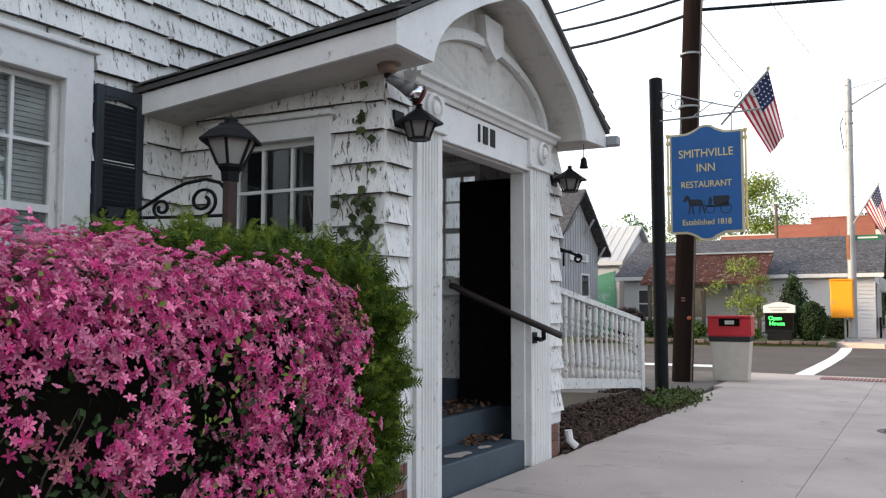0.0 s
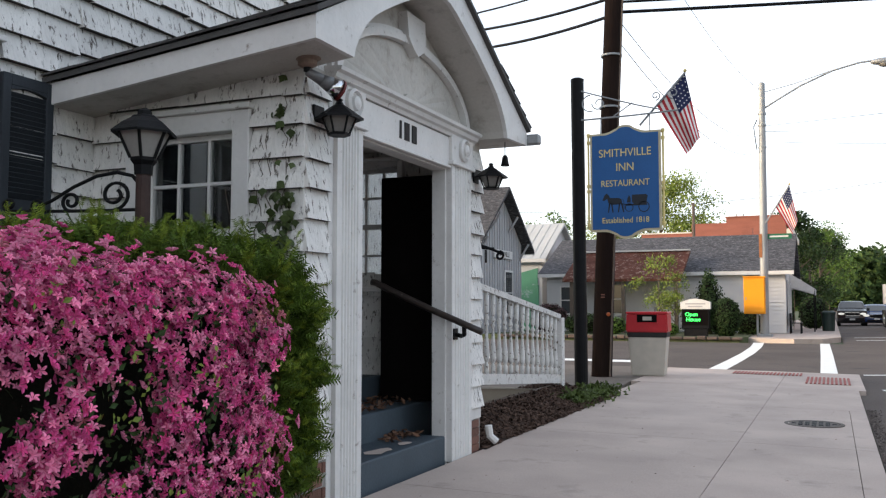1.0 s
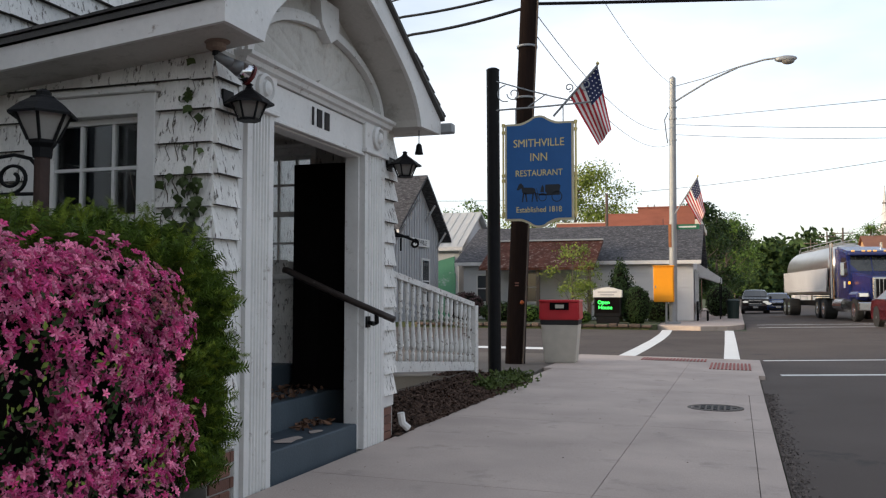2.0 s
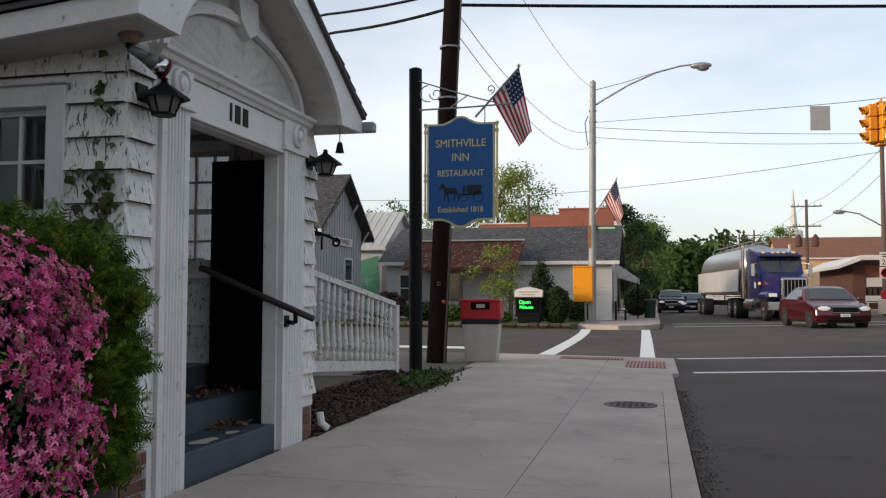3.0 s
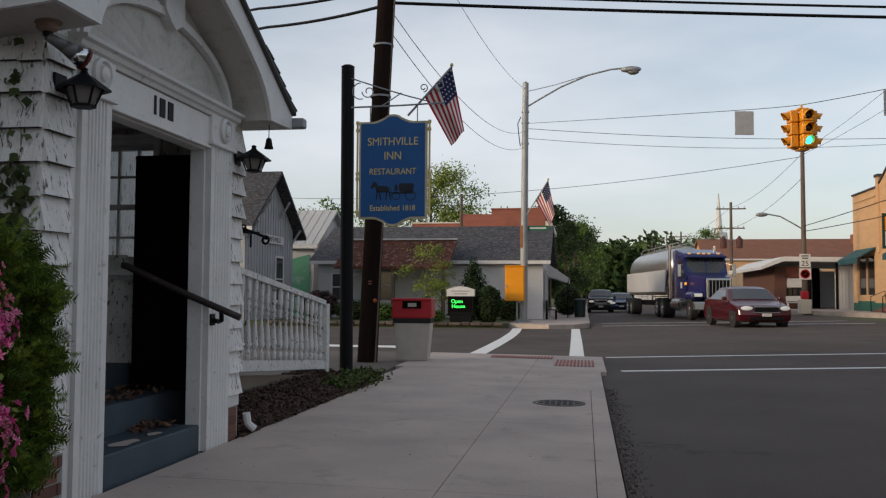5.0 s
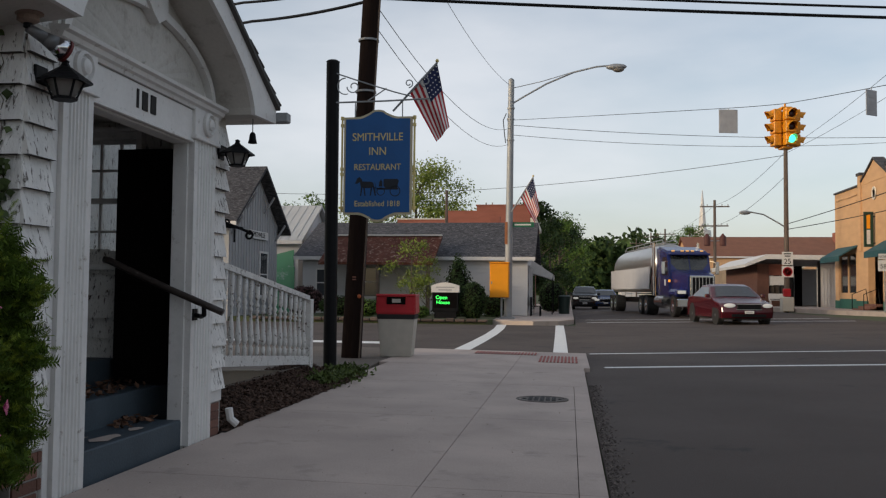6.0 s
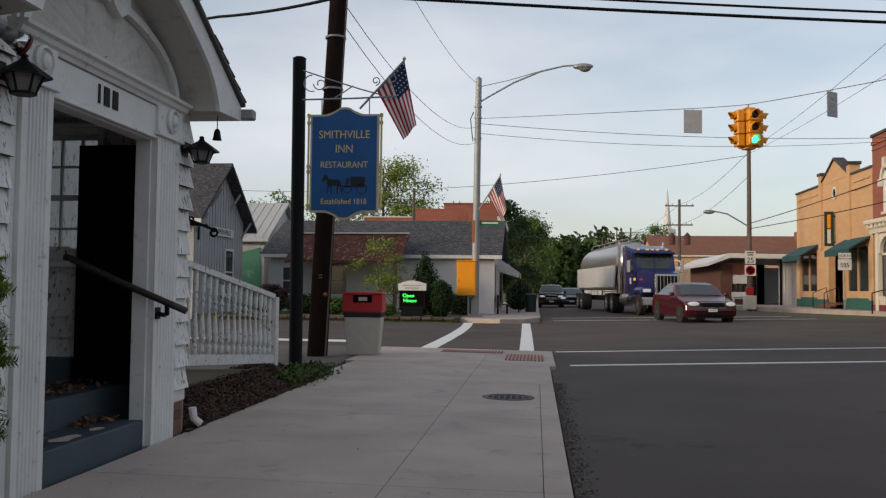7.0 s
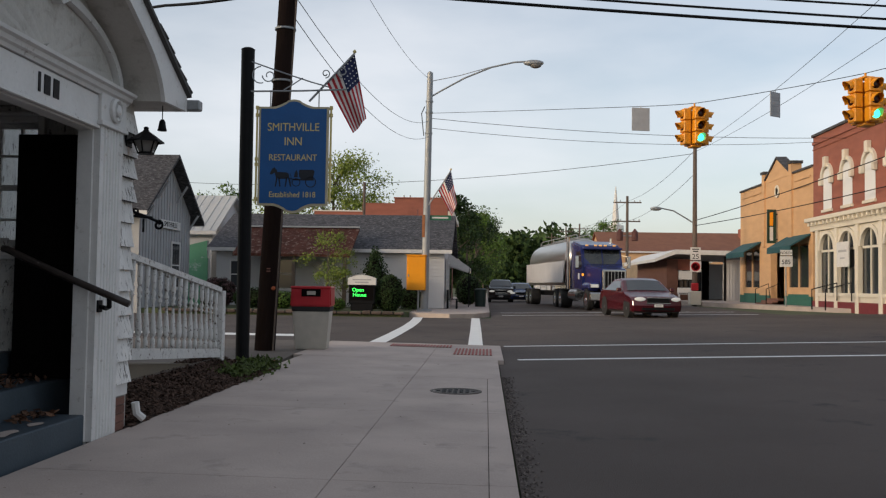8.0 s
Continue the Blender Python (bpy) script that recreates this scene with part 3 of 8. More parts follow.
# gable: wall, fan, arch moulding, keystone, vaulted soffit, bargeboard
AY, AZ, AA, AB = 5.22, 2.43, 0.93, 0.395
bm = bmesh.new()
prism(bm, [(YS, EAVE), (YN, EAVE), (YN, EAVE + 0.02), (YC, APEX - 0.09), (YS, EAVE + 0.02)], XF - t, XF, "x")
part("gable_wall", bm, M_WHITE, inn)
fan = group_part("fan_panel", inn, "carved half-round sunburst panel over the door")
N = 11
for k in range(N):
    a0, a1 = math.pi * k / N, math.pi * (k + 1) / N
    bm = bmesh.new()
    pts = []
    for r0, aa in ((0.13, (a0, a1)), (0.97, (a1, (a0 + a1) / 2, a0))):
        pts += [(AY + AA * r0 * math.cos(a), AZ + AB * r0 * math.sin(a)) for a in aa]
    lo = [bm.verts.new((XF + 0.004, y, z)) for y, z in pts]
    mid = bm.verts.new((XF + 0.011, AY + AA * 0.6 * math.cos((a0 + a1) / 2), AZ + AB * 0.6 * math.sin((a0 + a1) / 2)))
    for i in range(len(lo)):
        bm.faces.new((lo[i], lo[(i + 1) % len(lo)], mid))
    bmesh.ops.recalc_face_normals(bm, faces=bm.faces[:])
    part("ray", bm, M_WHITE, fan)
bm = bmesh.new()
prism(bm, [(AY + 0.12 * math.cos(math.pi * k / 10), AZ + 0.08 * math.sin(math.pi * k / 10)) for k in range(11)], XF, XF + 0.035, "x")
part("fan_hub", bm, M_WHITE, fan)


def arch_band(bm, cy, cz, a0, b0, a1, b1, x0, x1, n=28):
    ring = []
    for k in range(n + 1):
        th = math.pi * k / n
        c, s = math.cos(th), math.sin(th)
        ring.append([bm.verts.new(p) for p in ((x0, cy + a0 * c, cz + b0 * s), (x1, cy + a0 * c, cz + b0 * s), (x1, cy + a1 * c, cz + b1 * s), (x0, cy + a1 * c, cz + b1 * s))])
    for p, q in zip(ring, ring[1:]):
        for i in range(4):
            bm.faces.new((p[i], p[(i + 1) % 4], q[(i + 1) % 4], q[i]))
    bm.faces.new(ring[0]), bm.faces.new(ring[-1])
    bmesh.ops.recalc_face_normals(bm, faces=bm.faces[:])


bm = bmesh.new()
arch_band(bm, AY, AZ, AA, AB, AA + 0.06, AB + 0.05, XF, XF + 0.05)
arch_band(bm, AY, AZ, AA + 0.062, AB + 0.052, AA + 0.09, AB + 0.075, XF, XF + 0.03)
part("arch_moulding", bm, M_TRIM, fan)
bm = bmesh.new()
prism(bm, [(5.07, 3.02), (5.35, 3.02), (5.36, 2.87), (5.31, 2.80), (5.24, 2.76), (5.17, 2.80), (5.10, 2.86)], XF, XF + 0.07, "x")
part("keystone", bm, M_TRIM, fan)

porch_roof = group_part("porch_roof", inn, "gabled porch roof with curled dark shingles and white fascia")
YL, YR = 3.60, 6.80
SAG0, SAG1 = -0.185, -0.012      # the eave has sunk towards the main wall
RIDGE = -0.34                  # and so has the ridge
BY, LIP = 5.16, EAVE - 0.13


def barge_low(d):
    """Lower edge of the bargeboard at a distance from the middle: straight rakes that curl down at both ends."""
    return float(np.interp(abs(d), (0, 0.12, 0.3, 0.56, 0.79, 0.95, 1.06, 1.13, 1.17, 1.185), (3.095, 3.085, 3.01, 2.90, 2.785, 2.695, 2.605, 2.52, 2.45, LIP)))


# bargeboard with an arched lower edge
bm = bmesh.new()
curl = [(BY + d, barge_low(d)) for d in (1.185 * math.sin(math.pi / 2 * k / 20) for k in range(-20, 21))]
inner = [(YL, LIP), (BY - 1.19, LIP)] + curl + [(BY + 1.19, LIP), (YR, LIP + 0.02)]
lo_f, lo_b, up_f, up_b = [], [], [], []
n_in = len(inner)


def roof_z(y):
    low = EAVE + SAG1 if y < YC else EAVE
    return low + (APEX - low) * (1 - abs(y - YC) / ((YC - YL) if y < YC else (YR - YC)))


for y, z in inner:
    for lst, x, zz in ((lo_f, XR, z), (lo_b, XR - 0.03, z), (up_f, XR, max(roof_z(y), z + 0.02)), (up_b, XR - 0.03, max(roof_z(y), z + 0.02))):
        lst.append(bm.verts.new((x, y, zz)))
for i in range(n_in - 1):
    for a, b in ((lo_f, up_f), (lo_b, up_b), (lo_f, lo_b), (up_f, up_b)):
        bm.faces.new((a[i], a[i + 1], b[i + 1], b[i]))
bmesh.ops.recalc_face_normals(bm, faces=bm.faces[:])
part("bargeboard", bm, M_TRIM, porch_roof)
# vaulted soffit between bargeboard and gable
bm = bmesh.new()
ribs = [[bm.verts.new((x, y, z + h)) for x, h in ((XF + 0.002, 0.002), (XR - 0.031, 0.002), (XR - 0.031, 0.022), (XF + 0.002, 0.022))] for y, z in curl]
for a, b in zip(ribs, ribs[1:]):
    for k in range(4):
        bm.faces.new((a[k], a[(k + 1) % 4], b[(k + 1) % 4], b[k]))
bmesh.ops.recalc_face_normals(bm, faces=bm.faces[:])
part("vaulted_soffit", bm, M_WHITE, porch_roof)
bm = bmesh.new()
prism(bm, [(XW, 2.232), (XR - 0.03, 2.402), (XR - 0.03, 2.417), (XW, 2.247)], YL + 0.02, YS + 0.01, "y")
part("soffit", bm, M_WHITE, porch_roof)
for c in ((XW, YN, LIP + 0.015, XR - 0.03, YR - 0.02, LIP + 0.03), (XF, YS + 0.01, LIP + 0.002, XR - 0.031, BY - 1.185, LIP + 0.017), (XF, BY + 1.185, LIP + 0.002, XR - 0.031, YN, LIP + 0.017)):
    boxes("soffit", [c], M_WHITE, porch_roof)
# plain bed board between the cornice and the soffit
boxes("bed_board", [(XF, YS, 2.30, XF + 0.012, 4.17, LIP + 0.002)], M_WHITE, porch_roof)
boxes("bed_board", [(XF, 6.30, 2.30, XF + 0.012, YN, LIP + 0.002)], M_WHITE, porch_roof)
bm = bmesh.new()
prism(bm, [(XW, 2.222), (XR + 0.004, 2.396), (XR + 0.004, EAVE + SAG1 - 0.005), (XW, EAVE + SAG0 - 0.005)], YL - 0.005, YL + 0.02, "y")
part("fascia", bm, M_TRIM, porch_roof)
boxes("fascia", [(XW, YR - 0.02, EAVE - 0.115, XR + 0.004, YR + 0.005, EAVE - 0.005)], M_TRIM, porch_roof, 0.003)
bm = bmesh.new()
for edge, s0, s1 in ((YL - 0.03, SAG0, SAG1), (YR + 0.03, SAG0, 0.0)):
    deck = [[bm.verts.new((x, y, z + h)) for x, y, z in ((XW, edge, EAVE + s0), (XR + 0.03, edge, EAVE + s1), (XR + 0.03, YC, APEX), (XW, YC, APEX + RIDGE))] for h in (0.0, 0.03)]
    bm.faces.new(deck[1])
    bm.faces.new(deck[0][::-1])
    for k in range(4):
        bm.faces.new((deck[0][k], deck[0][(k + 1) % 4], deck[1][(k + 1) % 4], deck[1][k]))
bmesh.ops.recalc_face_normals(bm, faces=bm.faces[:])
part("roof_deck", bm, M_ASPH_SHINGLE, porch_roof)
bm = bmesh.new()
bx(bm, 0, 0, 0, 1, 0.16, 0.008)
rs_me = mesh_of(bm, "roof_shingle", M_ASPH_SHINGLE)
for side in (0, 1):
    n_row = 12
    for r in range(n_row):
        x = XW + rng.uniform(0, 0.1)
        while x < XR + 0.02:
            w = min(rng.uniform(0.16, 0.24), XR + 0.04 - x)
            f = r / n_row
            back = 1 - (x - XW) / (XR - XW)
            low_z, top_z = EAVE + (SAG0 * back + SAG1 * (1 - back) if side == 0 else SAG0 * back), APEX + RIDGE * back
            pitch = math.degrees(math.atan2(top_z - low_z, YC - YL)) - rng.uniform(1, 5)
            m = Matrix.Translation((x, YL - 0.045 + (YC - YL) * f if side == 0 else YR + 0.045 - (YR - YC) * f, low_z + (top_z - low_z) * f + 0.034))
            m = m @ pose(0, 0, 0, 0, -5.6 - 5.3 * f, 0)
            m = m @ (pose(0, 0, 0, pitch, 0, rng.uniform(-1.5, 1.5)) if side == 0 else pose(0, 0, 0, -pitch, 0, 0) @ Matrix.Diagonal((1, -1, 1, 1)))
            if r < 5:
                piece("roof_shingle", rs_me, porch_roof, m @ Matrix.Diagonal((w - 0.006, 1, rng.uniform(0.8, 1.8), 1)))
            x += w
# curved corner bracket under the eave, gutter stub
bm = bmesh.new()
lathe(bm, [(0.03, 0), (0.05, 0.012), (0.05, 0.035), (0.07, 0.045), (0.07, 0.06)], 14, (XF + 0.09, 3.86, EAVE - 0.19))
part("corner_drop", bm, material("rusty_round_base", (0.2, 0.14, 0.11), 0.8, scale=12, vary=0.5), porch_roof)
boxes("gutter", [(XR - 0.45, YR + 0.005, EAVE - 0.10, XR + 0.10, YR + 0.09, EAVE - 0.02)], M_STEEL, porch_roof, 0.01)

# steps, dark open leaf, dim hall beyond
steps = group_part("steps", inn, "grey-blue painted steps with worn patches and dry leaves")
boxes("step", [(-2.9, 4.54, -0.05, XF + 0.0, 5.85, 0.21)], M_STEP, steps, 0.008)
boxes("step", [(-3.3, YS + t, -0.05, -2.84, YN - t, 0.40)], M_STEP, steps, 0.008)
boxes("step", [(XW, YS + t, -0.05, -3.25, YN - t, 0.58)], M_STEP, steps, 0.008)
leaf_door = group_part("door", inn, "near-black panelled door standing open against the porch wall")
# Near-black leaf: its colour also carries the darkness of the unlit porch.
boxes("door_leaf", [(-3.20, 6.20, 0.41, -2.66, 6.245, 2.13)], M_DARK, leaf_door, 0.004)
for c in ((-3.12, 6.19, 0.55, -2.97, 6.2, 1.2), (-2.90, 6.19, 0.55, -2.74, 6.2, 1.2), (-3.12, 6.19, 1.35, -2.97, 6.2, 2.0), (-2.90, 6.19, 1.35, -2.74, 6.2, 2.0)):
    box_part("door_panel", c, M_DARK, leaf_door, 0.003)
bm = bmesh.new()
rr = random.Random(8)
for k in range(260):
    x, y = (rr.uniform(-2.95, -2.64), rr.uniform(5.3, 5.78)) if k < 150 else (rr.uniform(-3.3, -2.9), rr.uniform(5.2, 6.3))
    if k < 150 and y < 5.3 + 0.5 * rr.random():
        continue
    z = (0.213 if x > -2.84 else 0.403) + rr.random() * 0.035
    m = Matrix.Translation((x, y, z)) @ Euler((rr.uniform(-.8, .8), rr.uniform(-.8, .8), rr.uniform(0, 6.3))).to_matrix().to_4x4()
    vs = [bm.verts.new(m @ Vector(p)) for p in ((-.03, 0, 0), (-.01, -.016, .004), (.03, 0, 0.006), (-.01, .016, .004))]
    bm.faces.new(vs)
dry = part("dry_leaves", bm, material("dry_leaf", (0.12, 0.06, 0.035), 0.8, spread=0.5, island=True, bump=0))
tagged(dry, "dry brown leaves blown onto the porch steps", "leaves", kind="stuff")
bm = bmesh.new()
for k, (x, y, z, a) in enumerate(((-2.60, 5.40, 0.216, 0.09), (-2.6, 5.05, 0.216, 0.14), (-2.74, 5.0, 0.216, 0.06), (-2.95, 4.85, 0.406, 0.08), (-2.68, 4.75, 0.216, 0.05))):
    vs = [bm.verts.new((x + a * 0.5 * math.cos(q) * rr.uniform(.6, 1.2), y + a * math.sin(q) * rr.uniform(.6, 1.4), z)) for q in (i * math.pi / 5 for i in range(10))]
    bm.faces.new(vs)
tagged(part("worn_patch", bm, M_CONC, steps), kind="stuff")

# iron handrail on a bracket
hr = thing("handrail", "dark worn iron pipe handrail leading through the doorway", "handrail")
bm = bmesh.new()
tube(bm, [(-3.06, 5.79, 1.30), (-3.03, 5.79, 1.295), (-2.9, 5.80, 1.235), (-2.6, 5.80, 1.105), (-2.3, 5.80, 0.985), (-2.20, 5.80, 0.945)], 0.024, 10)
part("rail", bm, material("worn_brown_iron", (0.028, 0.02, 0.017), 0.45, scale=10, vary=0.5, dirt=(0.12, 0.1, 0.09), dirt_amount=0.3), hr, smooth=True)
bm = bmesh.new()
tube(bm, [(XF + 0.045, 5.92, 0.925), (-2.40, 5.91, 0.912), (-2.345, 5.83, 0.925), (-2.335, 5.80, 0.985)], 0.016, 8)
bx(bm, XF + 0.045, 5.885, 0.885, XF + 0.055, 5.955, 0.965)
part("bracket", bm, M_BLACK, hr)


def wall_lantern(at, rz, s=1.0):
    th = thing("wall_lantern", "black iron carriage lantern on the porch wall", "lantern", at, rz, "porch lanterns")
    bm = bmesh.new()
    bx(bm, -0.06, -0.02, -0.07, 0.06, 0, 0.07, 0.004)
    part("back_plate", bm, M_BLACK, th)
    bm = bmesh.new()
    tube(bm, [(0, -0.02, -0.02), (0, -0.08, 0.0), (0, -0.14, 0.05), (0, -0.16, 0.09)], 0.012, 6)
    part("arm", bm, M_BLACK, th)
    bm = bmesh.new()
    lathe(bm, [(0.10, -0.018), (0.152, -0.03), (0.152, -0.018), (0.045, 0.055), (0.028, 0.065), (0.018, 0.085), (0.024, 0.095), (0.010, 0.105)], 6, (0, -0.16, 0))
    part("roof", bm, M_BLACK, th)
    for k in range(6):
        a = 2 * math.pi * k / 6
        bm = bmesh.new()
        rod(bm, (0.105 * math.cos(a), -0.16 + 0.105 * math.sin(a), -0.02), (0.065 * math.cos(a), -0.16 + 0.065 * math.sin(a), -0.115), 0.007, n=5)
        part("cage_bar", bm, M_BLACK, th)
    bm = bmesh.new()
    lathe(bm, [(0.07, -0.13), (0.074, -0.115), (0.06, -0.112)], 6, (0, -0.16, 0))
    part("base_ring", bm, M_BLACK, th)
    bm = bmesh.new()
    lathe(bm, [(0.058, -0.11), (0.098, -0.02)], 6, (0, -0.16, 0))
    part("glass", bm, M_LAMPGLASS, th)
    return th


M_LAMPGLASS = material("smoky_lamp_glass", (0.16, 0.15, 0.14), 0.25, scale=6, vary=0.3, bump=0)
for y_ in (4.07, 6.37):
    wall_lantern((XF + 0.02, y_, 2.13), 90).scale = (0.86, 0.86, 0.86)
fl = thing("floodlight", "bare floodlight bulb in a bracket under the porch eave", "floodlight")
bm = bmesh.new()
rod(bm, (-2.41, 3.86, 2.32), (-2.37, 3.93, 2.29), 0.022, 0.03, 14)
rod(bm, (-2.37, 3.93, 2.29), (-2.345, 3.975, 2.272), 0.03, 0.042, 14)
part("housing", bm, material("dull_grey_steel", (0.16, 0.16, 0.165), 0.5, metal=0.4, scale=9, vary=0.3), fl, smooth=True)
bm = bmesh.new()
rod(bm, (-2.345, 3.975, 2.272), (-2.32, 4.02, 2.252), 0.042, 0.056, 16)
part("reflector", bm, M_CHROME, fl, smooth=True)
bm = bmesh.new()
rod(bm, (-2.32, 4.02, 2.252), (-2.315, 4.03, 2.248), 0.058, 0.058, 16)
part("red_rim", bm, material("dark_red_rim", (0.12, 0.015, 0.015), 0.5), fl)
bm = bmesh.new()
tube(bm, [(-2.41, 3.86, 2.32), (-2.41, 3.86, 2.345)], 0.02, 8)
part("bracket", bm, M_BLACK, fl)
bell = thing("hanging_bell", "small dark bell hanging under the porch eave", "bell")
bm = bmesh.new()
lathe(bm, [(0.036, 0), (0.03, 0.02), (0.022, 0.07), (0.012, 0.085)], 12, (-2.3, 6.57, 2.225))
part("cup", bm, M_BLACK, bell, smooth=True)
rods_part("cord", [((-2.3, 6.57, 2.30), (-2.3, 6.57, 2.415), 0.004)], M_BLACK, bell, 5)

# downspout end on the ground beside the footing
ds = thing("downspout", "short white downspout elbow by the mulch bed", "downspout")
bm = bmesh.new()
tube(bm, [(XF + 0.05, 6.58, 0.20), (XF + 0.06, 6.59, 0.12), (XF + 0.10, 6.62, 0.075)], 0.03, 8)
part("elbow", bm, M_TRIM, ds)

# vine on the porch corner
vine = thing("ivy_vine", "thin ivy vine climbing the porch corner", "vine")
bm = bmesh.new()
stems = []
for k in range(5):
    x, z, pts = -2.57 - 0.08 * k, 1.1, []
    while z < 2.28 - 0.12 * k:
        pts.append((x, YS - 0.03, z))
        x += rr.uniform(-0.035, 0.035) + (0.012 if x < -2.60 - 0.08 * k else -0.012)
        z += 0.06
    stems.append(pts)
    tube(bm, pts, 0.004, 5, 0.002)
part("stem", bm, M_BARK, vine)
bm = bmesh.new()
for pts in stems[:2]:
    for p in pts:
        dens = 8 if 1.35 < p[2] < 1.75 else 2
        for q in range(dens if pts is stems[0] else dens // 3):
            c = Vector(p) + Vector((rr.gauss(0, 0.03), -abs(rr.gauss(0, 0.02)) - 0.01, rr.gauss(0, 0.03)))
            if 1.95 > p[2] > 1.8 and rr.random() < 0.5:
                continue
            s = rr.uniform(0.018, 0.036)
            m = Matrix.Translation(c) @ Euler((rr.uniform(-.7, .5), rr.uniform(-.6, .6), rr.uniform(-.7, .7))).to_matrix().to_4x4()
            vs = [bm.verts.new(m @ (Vector(v) * s)) for v in ((0, 0, .9), (-.55, -.1, .6), (-1, 0, .1), (-.5, -.1, -.3), (0, 0, -1), (.5, -.1, -.3), (1, 0, .1), (.55, -.1, .6))]
            bm.faces.new(vs)
part("leaves", bm, M_IVY, vine)

# lamp post with scrolled sign arm, in the hedge
lp = thing("lamp_post", "black iron lamp post with a frosted lantern and scrolled arm", "lamp post", (-2.87, 3.2, 0))
rods_part("post", [((0, 0, 0), (0, 0, 1.76), 0.034)], material("rusty_black_iron", (0.035, 0.017, 0.013), 0.7, scale=14, vary=0.5, bump=0.3), lp, 12)
bm = bmesh.new()
lathe(bm, [(0.042, 1.72), (0.046, 1.765), (0.062, 1.785), (0.062, 1.80)], 6)
part("base_ring", bm, M_BLACK, lp)
bm = bmesh.new()
lathe(bm, [(0.058, 1.80), (0.122, 1.925)], 6)
part("glass", bm, material("frosted_lamp_glass", (0.27, 0.26, 0.245), 0.4, scale=5, vary=0.2, bump=0), lp)
for k in range(6):
    a = 2 * math.pi * k / 6
    bm = bmesh.new()
    rod(bm, (0.062 * math.cos(a), 0.062 * math.sin(a), 1.795), (0.125 * math.cos(a), 0.125 * math.sin(a), 1.93), 0.008, n=5)
    part("cage_bar", bm, M_BLACK, lp)
bm = bmesh.new()
lathe(bm, [(0.12, 1.918), (0.152, 1.905), (0.154, 1.916), (0.105, 1.958), (0.062, 1.985), (0.055, 1.995), (0.034, 2.0), (0.034, 2.018), (0.012, 2.032)], 6)
part("roof", bm, M_BLACK, lp)


def spiral(c, r0, r1, a0, turns, n=26, y=0.0):
    return [(c[0] + (r0 + (r1 - r0) * k / n) * math.cos(a0 + turns * 2 * math.pi * k / n), y, c[1] + (r0 + (r1 - r0) * k / n) * math.sin(a0 + turns * 2 * math.pi * k / n)) for k in range(n + 1)]


arm = group_part("scrolled_arm", lp)
bm = bmesh.new()
tube(bm, [(0, 0, 1.56), (-0.2, 0, 1.565), (-0.42, 0, 1.575), (-0.62, 0, 1.585)], 0.008, 8)
tube(bm, spiral((-0.60, 1.615), 0.03, 0.012, -math.pi / 2, -1.1), 0.009, 6)
tube(bm, [(0, 0, 1.60), (-0.01, 0, 1.66), (-0.045, 0, 1.705), (-0.11, 0, 1.725), (-0.20, 0, 1.715), (-0.30, 0, 1.675), (-0.40, 0, 1.62), (-0.50, 0, 1.585)], 0.008, 8)
tube(bm, spiral((-0.12, 1.63), 0.065, 0.022, -math.pi / 2, 1.4), 0.0075, 6)
tube(bm, spiral((-0.31, 1.612), 0.042, 0.014, -math.pi / 2, -1.35), 0.0075, 6)
tube(bm, spiral((-0.47, 1.60), 0.03, 0.012, -math.pi / 2, 1.3), 0.009, 6)
part("scroll", bm, M_BLACK, arm, smooth=True)
arm.matrix_basis = Matrix.Translation((0, 0, -0.155)) @ Matrix.Diagonal((1.42, 1, 1.1, 1))
for u in (-0.13, -0.44):
    bm = bmesh.new()
    for k in range(3):
        ring = [(u + (0.011 * math.cos(a) if k % 2 else 0), (0 if k % 2 else 0.011 * math.cos(a)), 1.54 - 0.03 * k + 0.019 * math.sin(a)) for a in (i * math.pi / 5 for i in range(11))]
        tube(bm, ring, 0.004, 5)
    part("chain", bm, M_BLACK, arm)

# wrought bracket at the far end of the inn wall
br = thing("sign_bracket", "black wrought iron scroll bracket on the inn wall", "bracket")
bm = bmesh.new()
tube(bm, [(XW + 0.0, 9.7, 2.15), (XW + 0.06, 9.7, 2.0), (XW + 0.2, 9.7, 1.86), (XW + 0.36, 9.7, 1.80), (XW + 0.46, 9.7, 1.76)], 0.016, 6)
tube(bm, [(XW, 9.7, 1.83), (XW + 0.2, 9.7, 1.82), (XW + 0.4, 9.7, 1.80)], 0.016, 6)
tube(bm, [(x + XW + 0.47, 9.7, z) for x, _, z in spiral((0, 1.72), 0.05, 0.02, math.pi / 2, -1.2)], 0.014, 6)
tube(bm, [(x + XW + 0.2, 9.7, z) for x, _, z in spiral((0, 1.87), 0.04, 0.015, -math.pi / 2, 1.2)], 0.012, 6)
tube(bm, [(XW + 0.3, 9.7, 1.79), (XW + 0.3, 9.7, 1.64)], 0.012, 6)
part("scroll", bm, M_BLACK, br, smooth=True)


# ---- planting by the inn ----
def stuff(name, verts, faces, mat, parent=None):
    me = bpy.data.meshes.new(name)
    me.from_pydata(verts.tolist() if hasattr(verts, "tolist") else verts, [], faces.tolist() if hasattr(faces, "tolist") else faces)
    me.materials.append(mat)
    ob = new(name, me)
    ob.parent = parent
    return ob


def frames_from(normals, gen):
    """Random axes round given normals."""
    n = normals / np.linalg.norm(normals, axis=1)[:, None]
    r = gen.normal(size=n.shape)
    a = np.cross(n, r)
    a /= np.linalg.norm(a, axis=1)[:, None]
    return a, np.cross(n, a), n


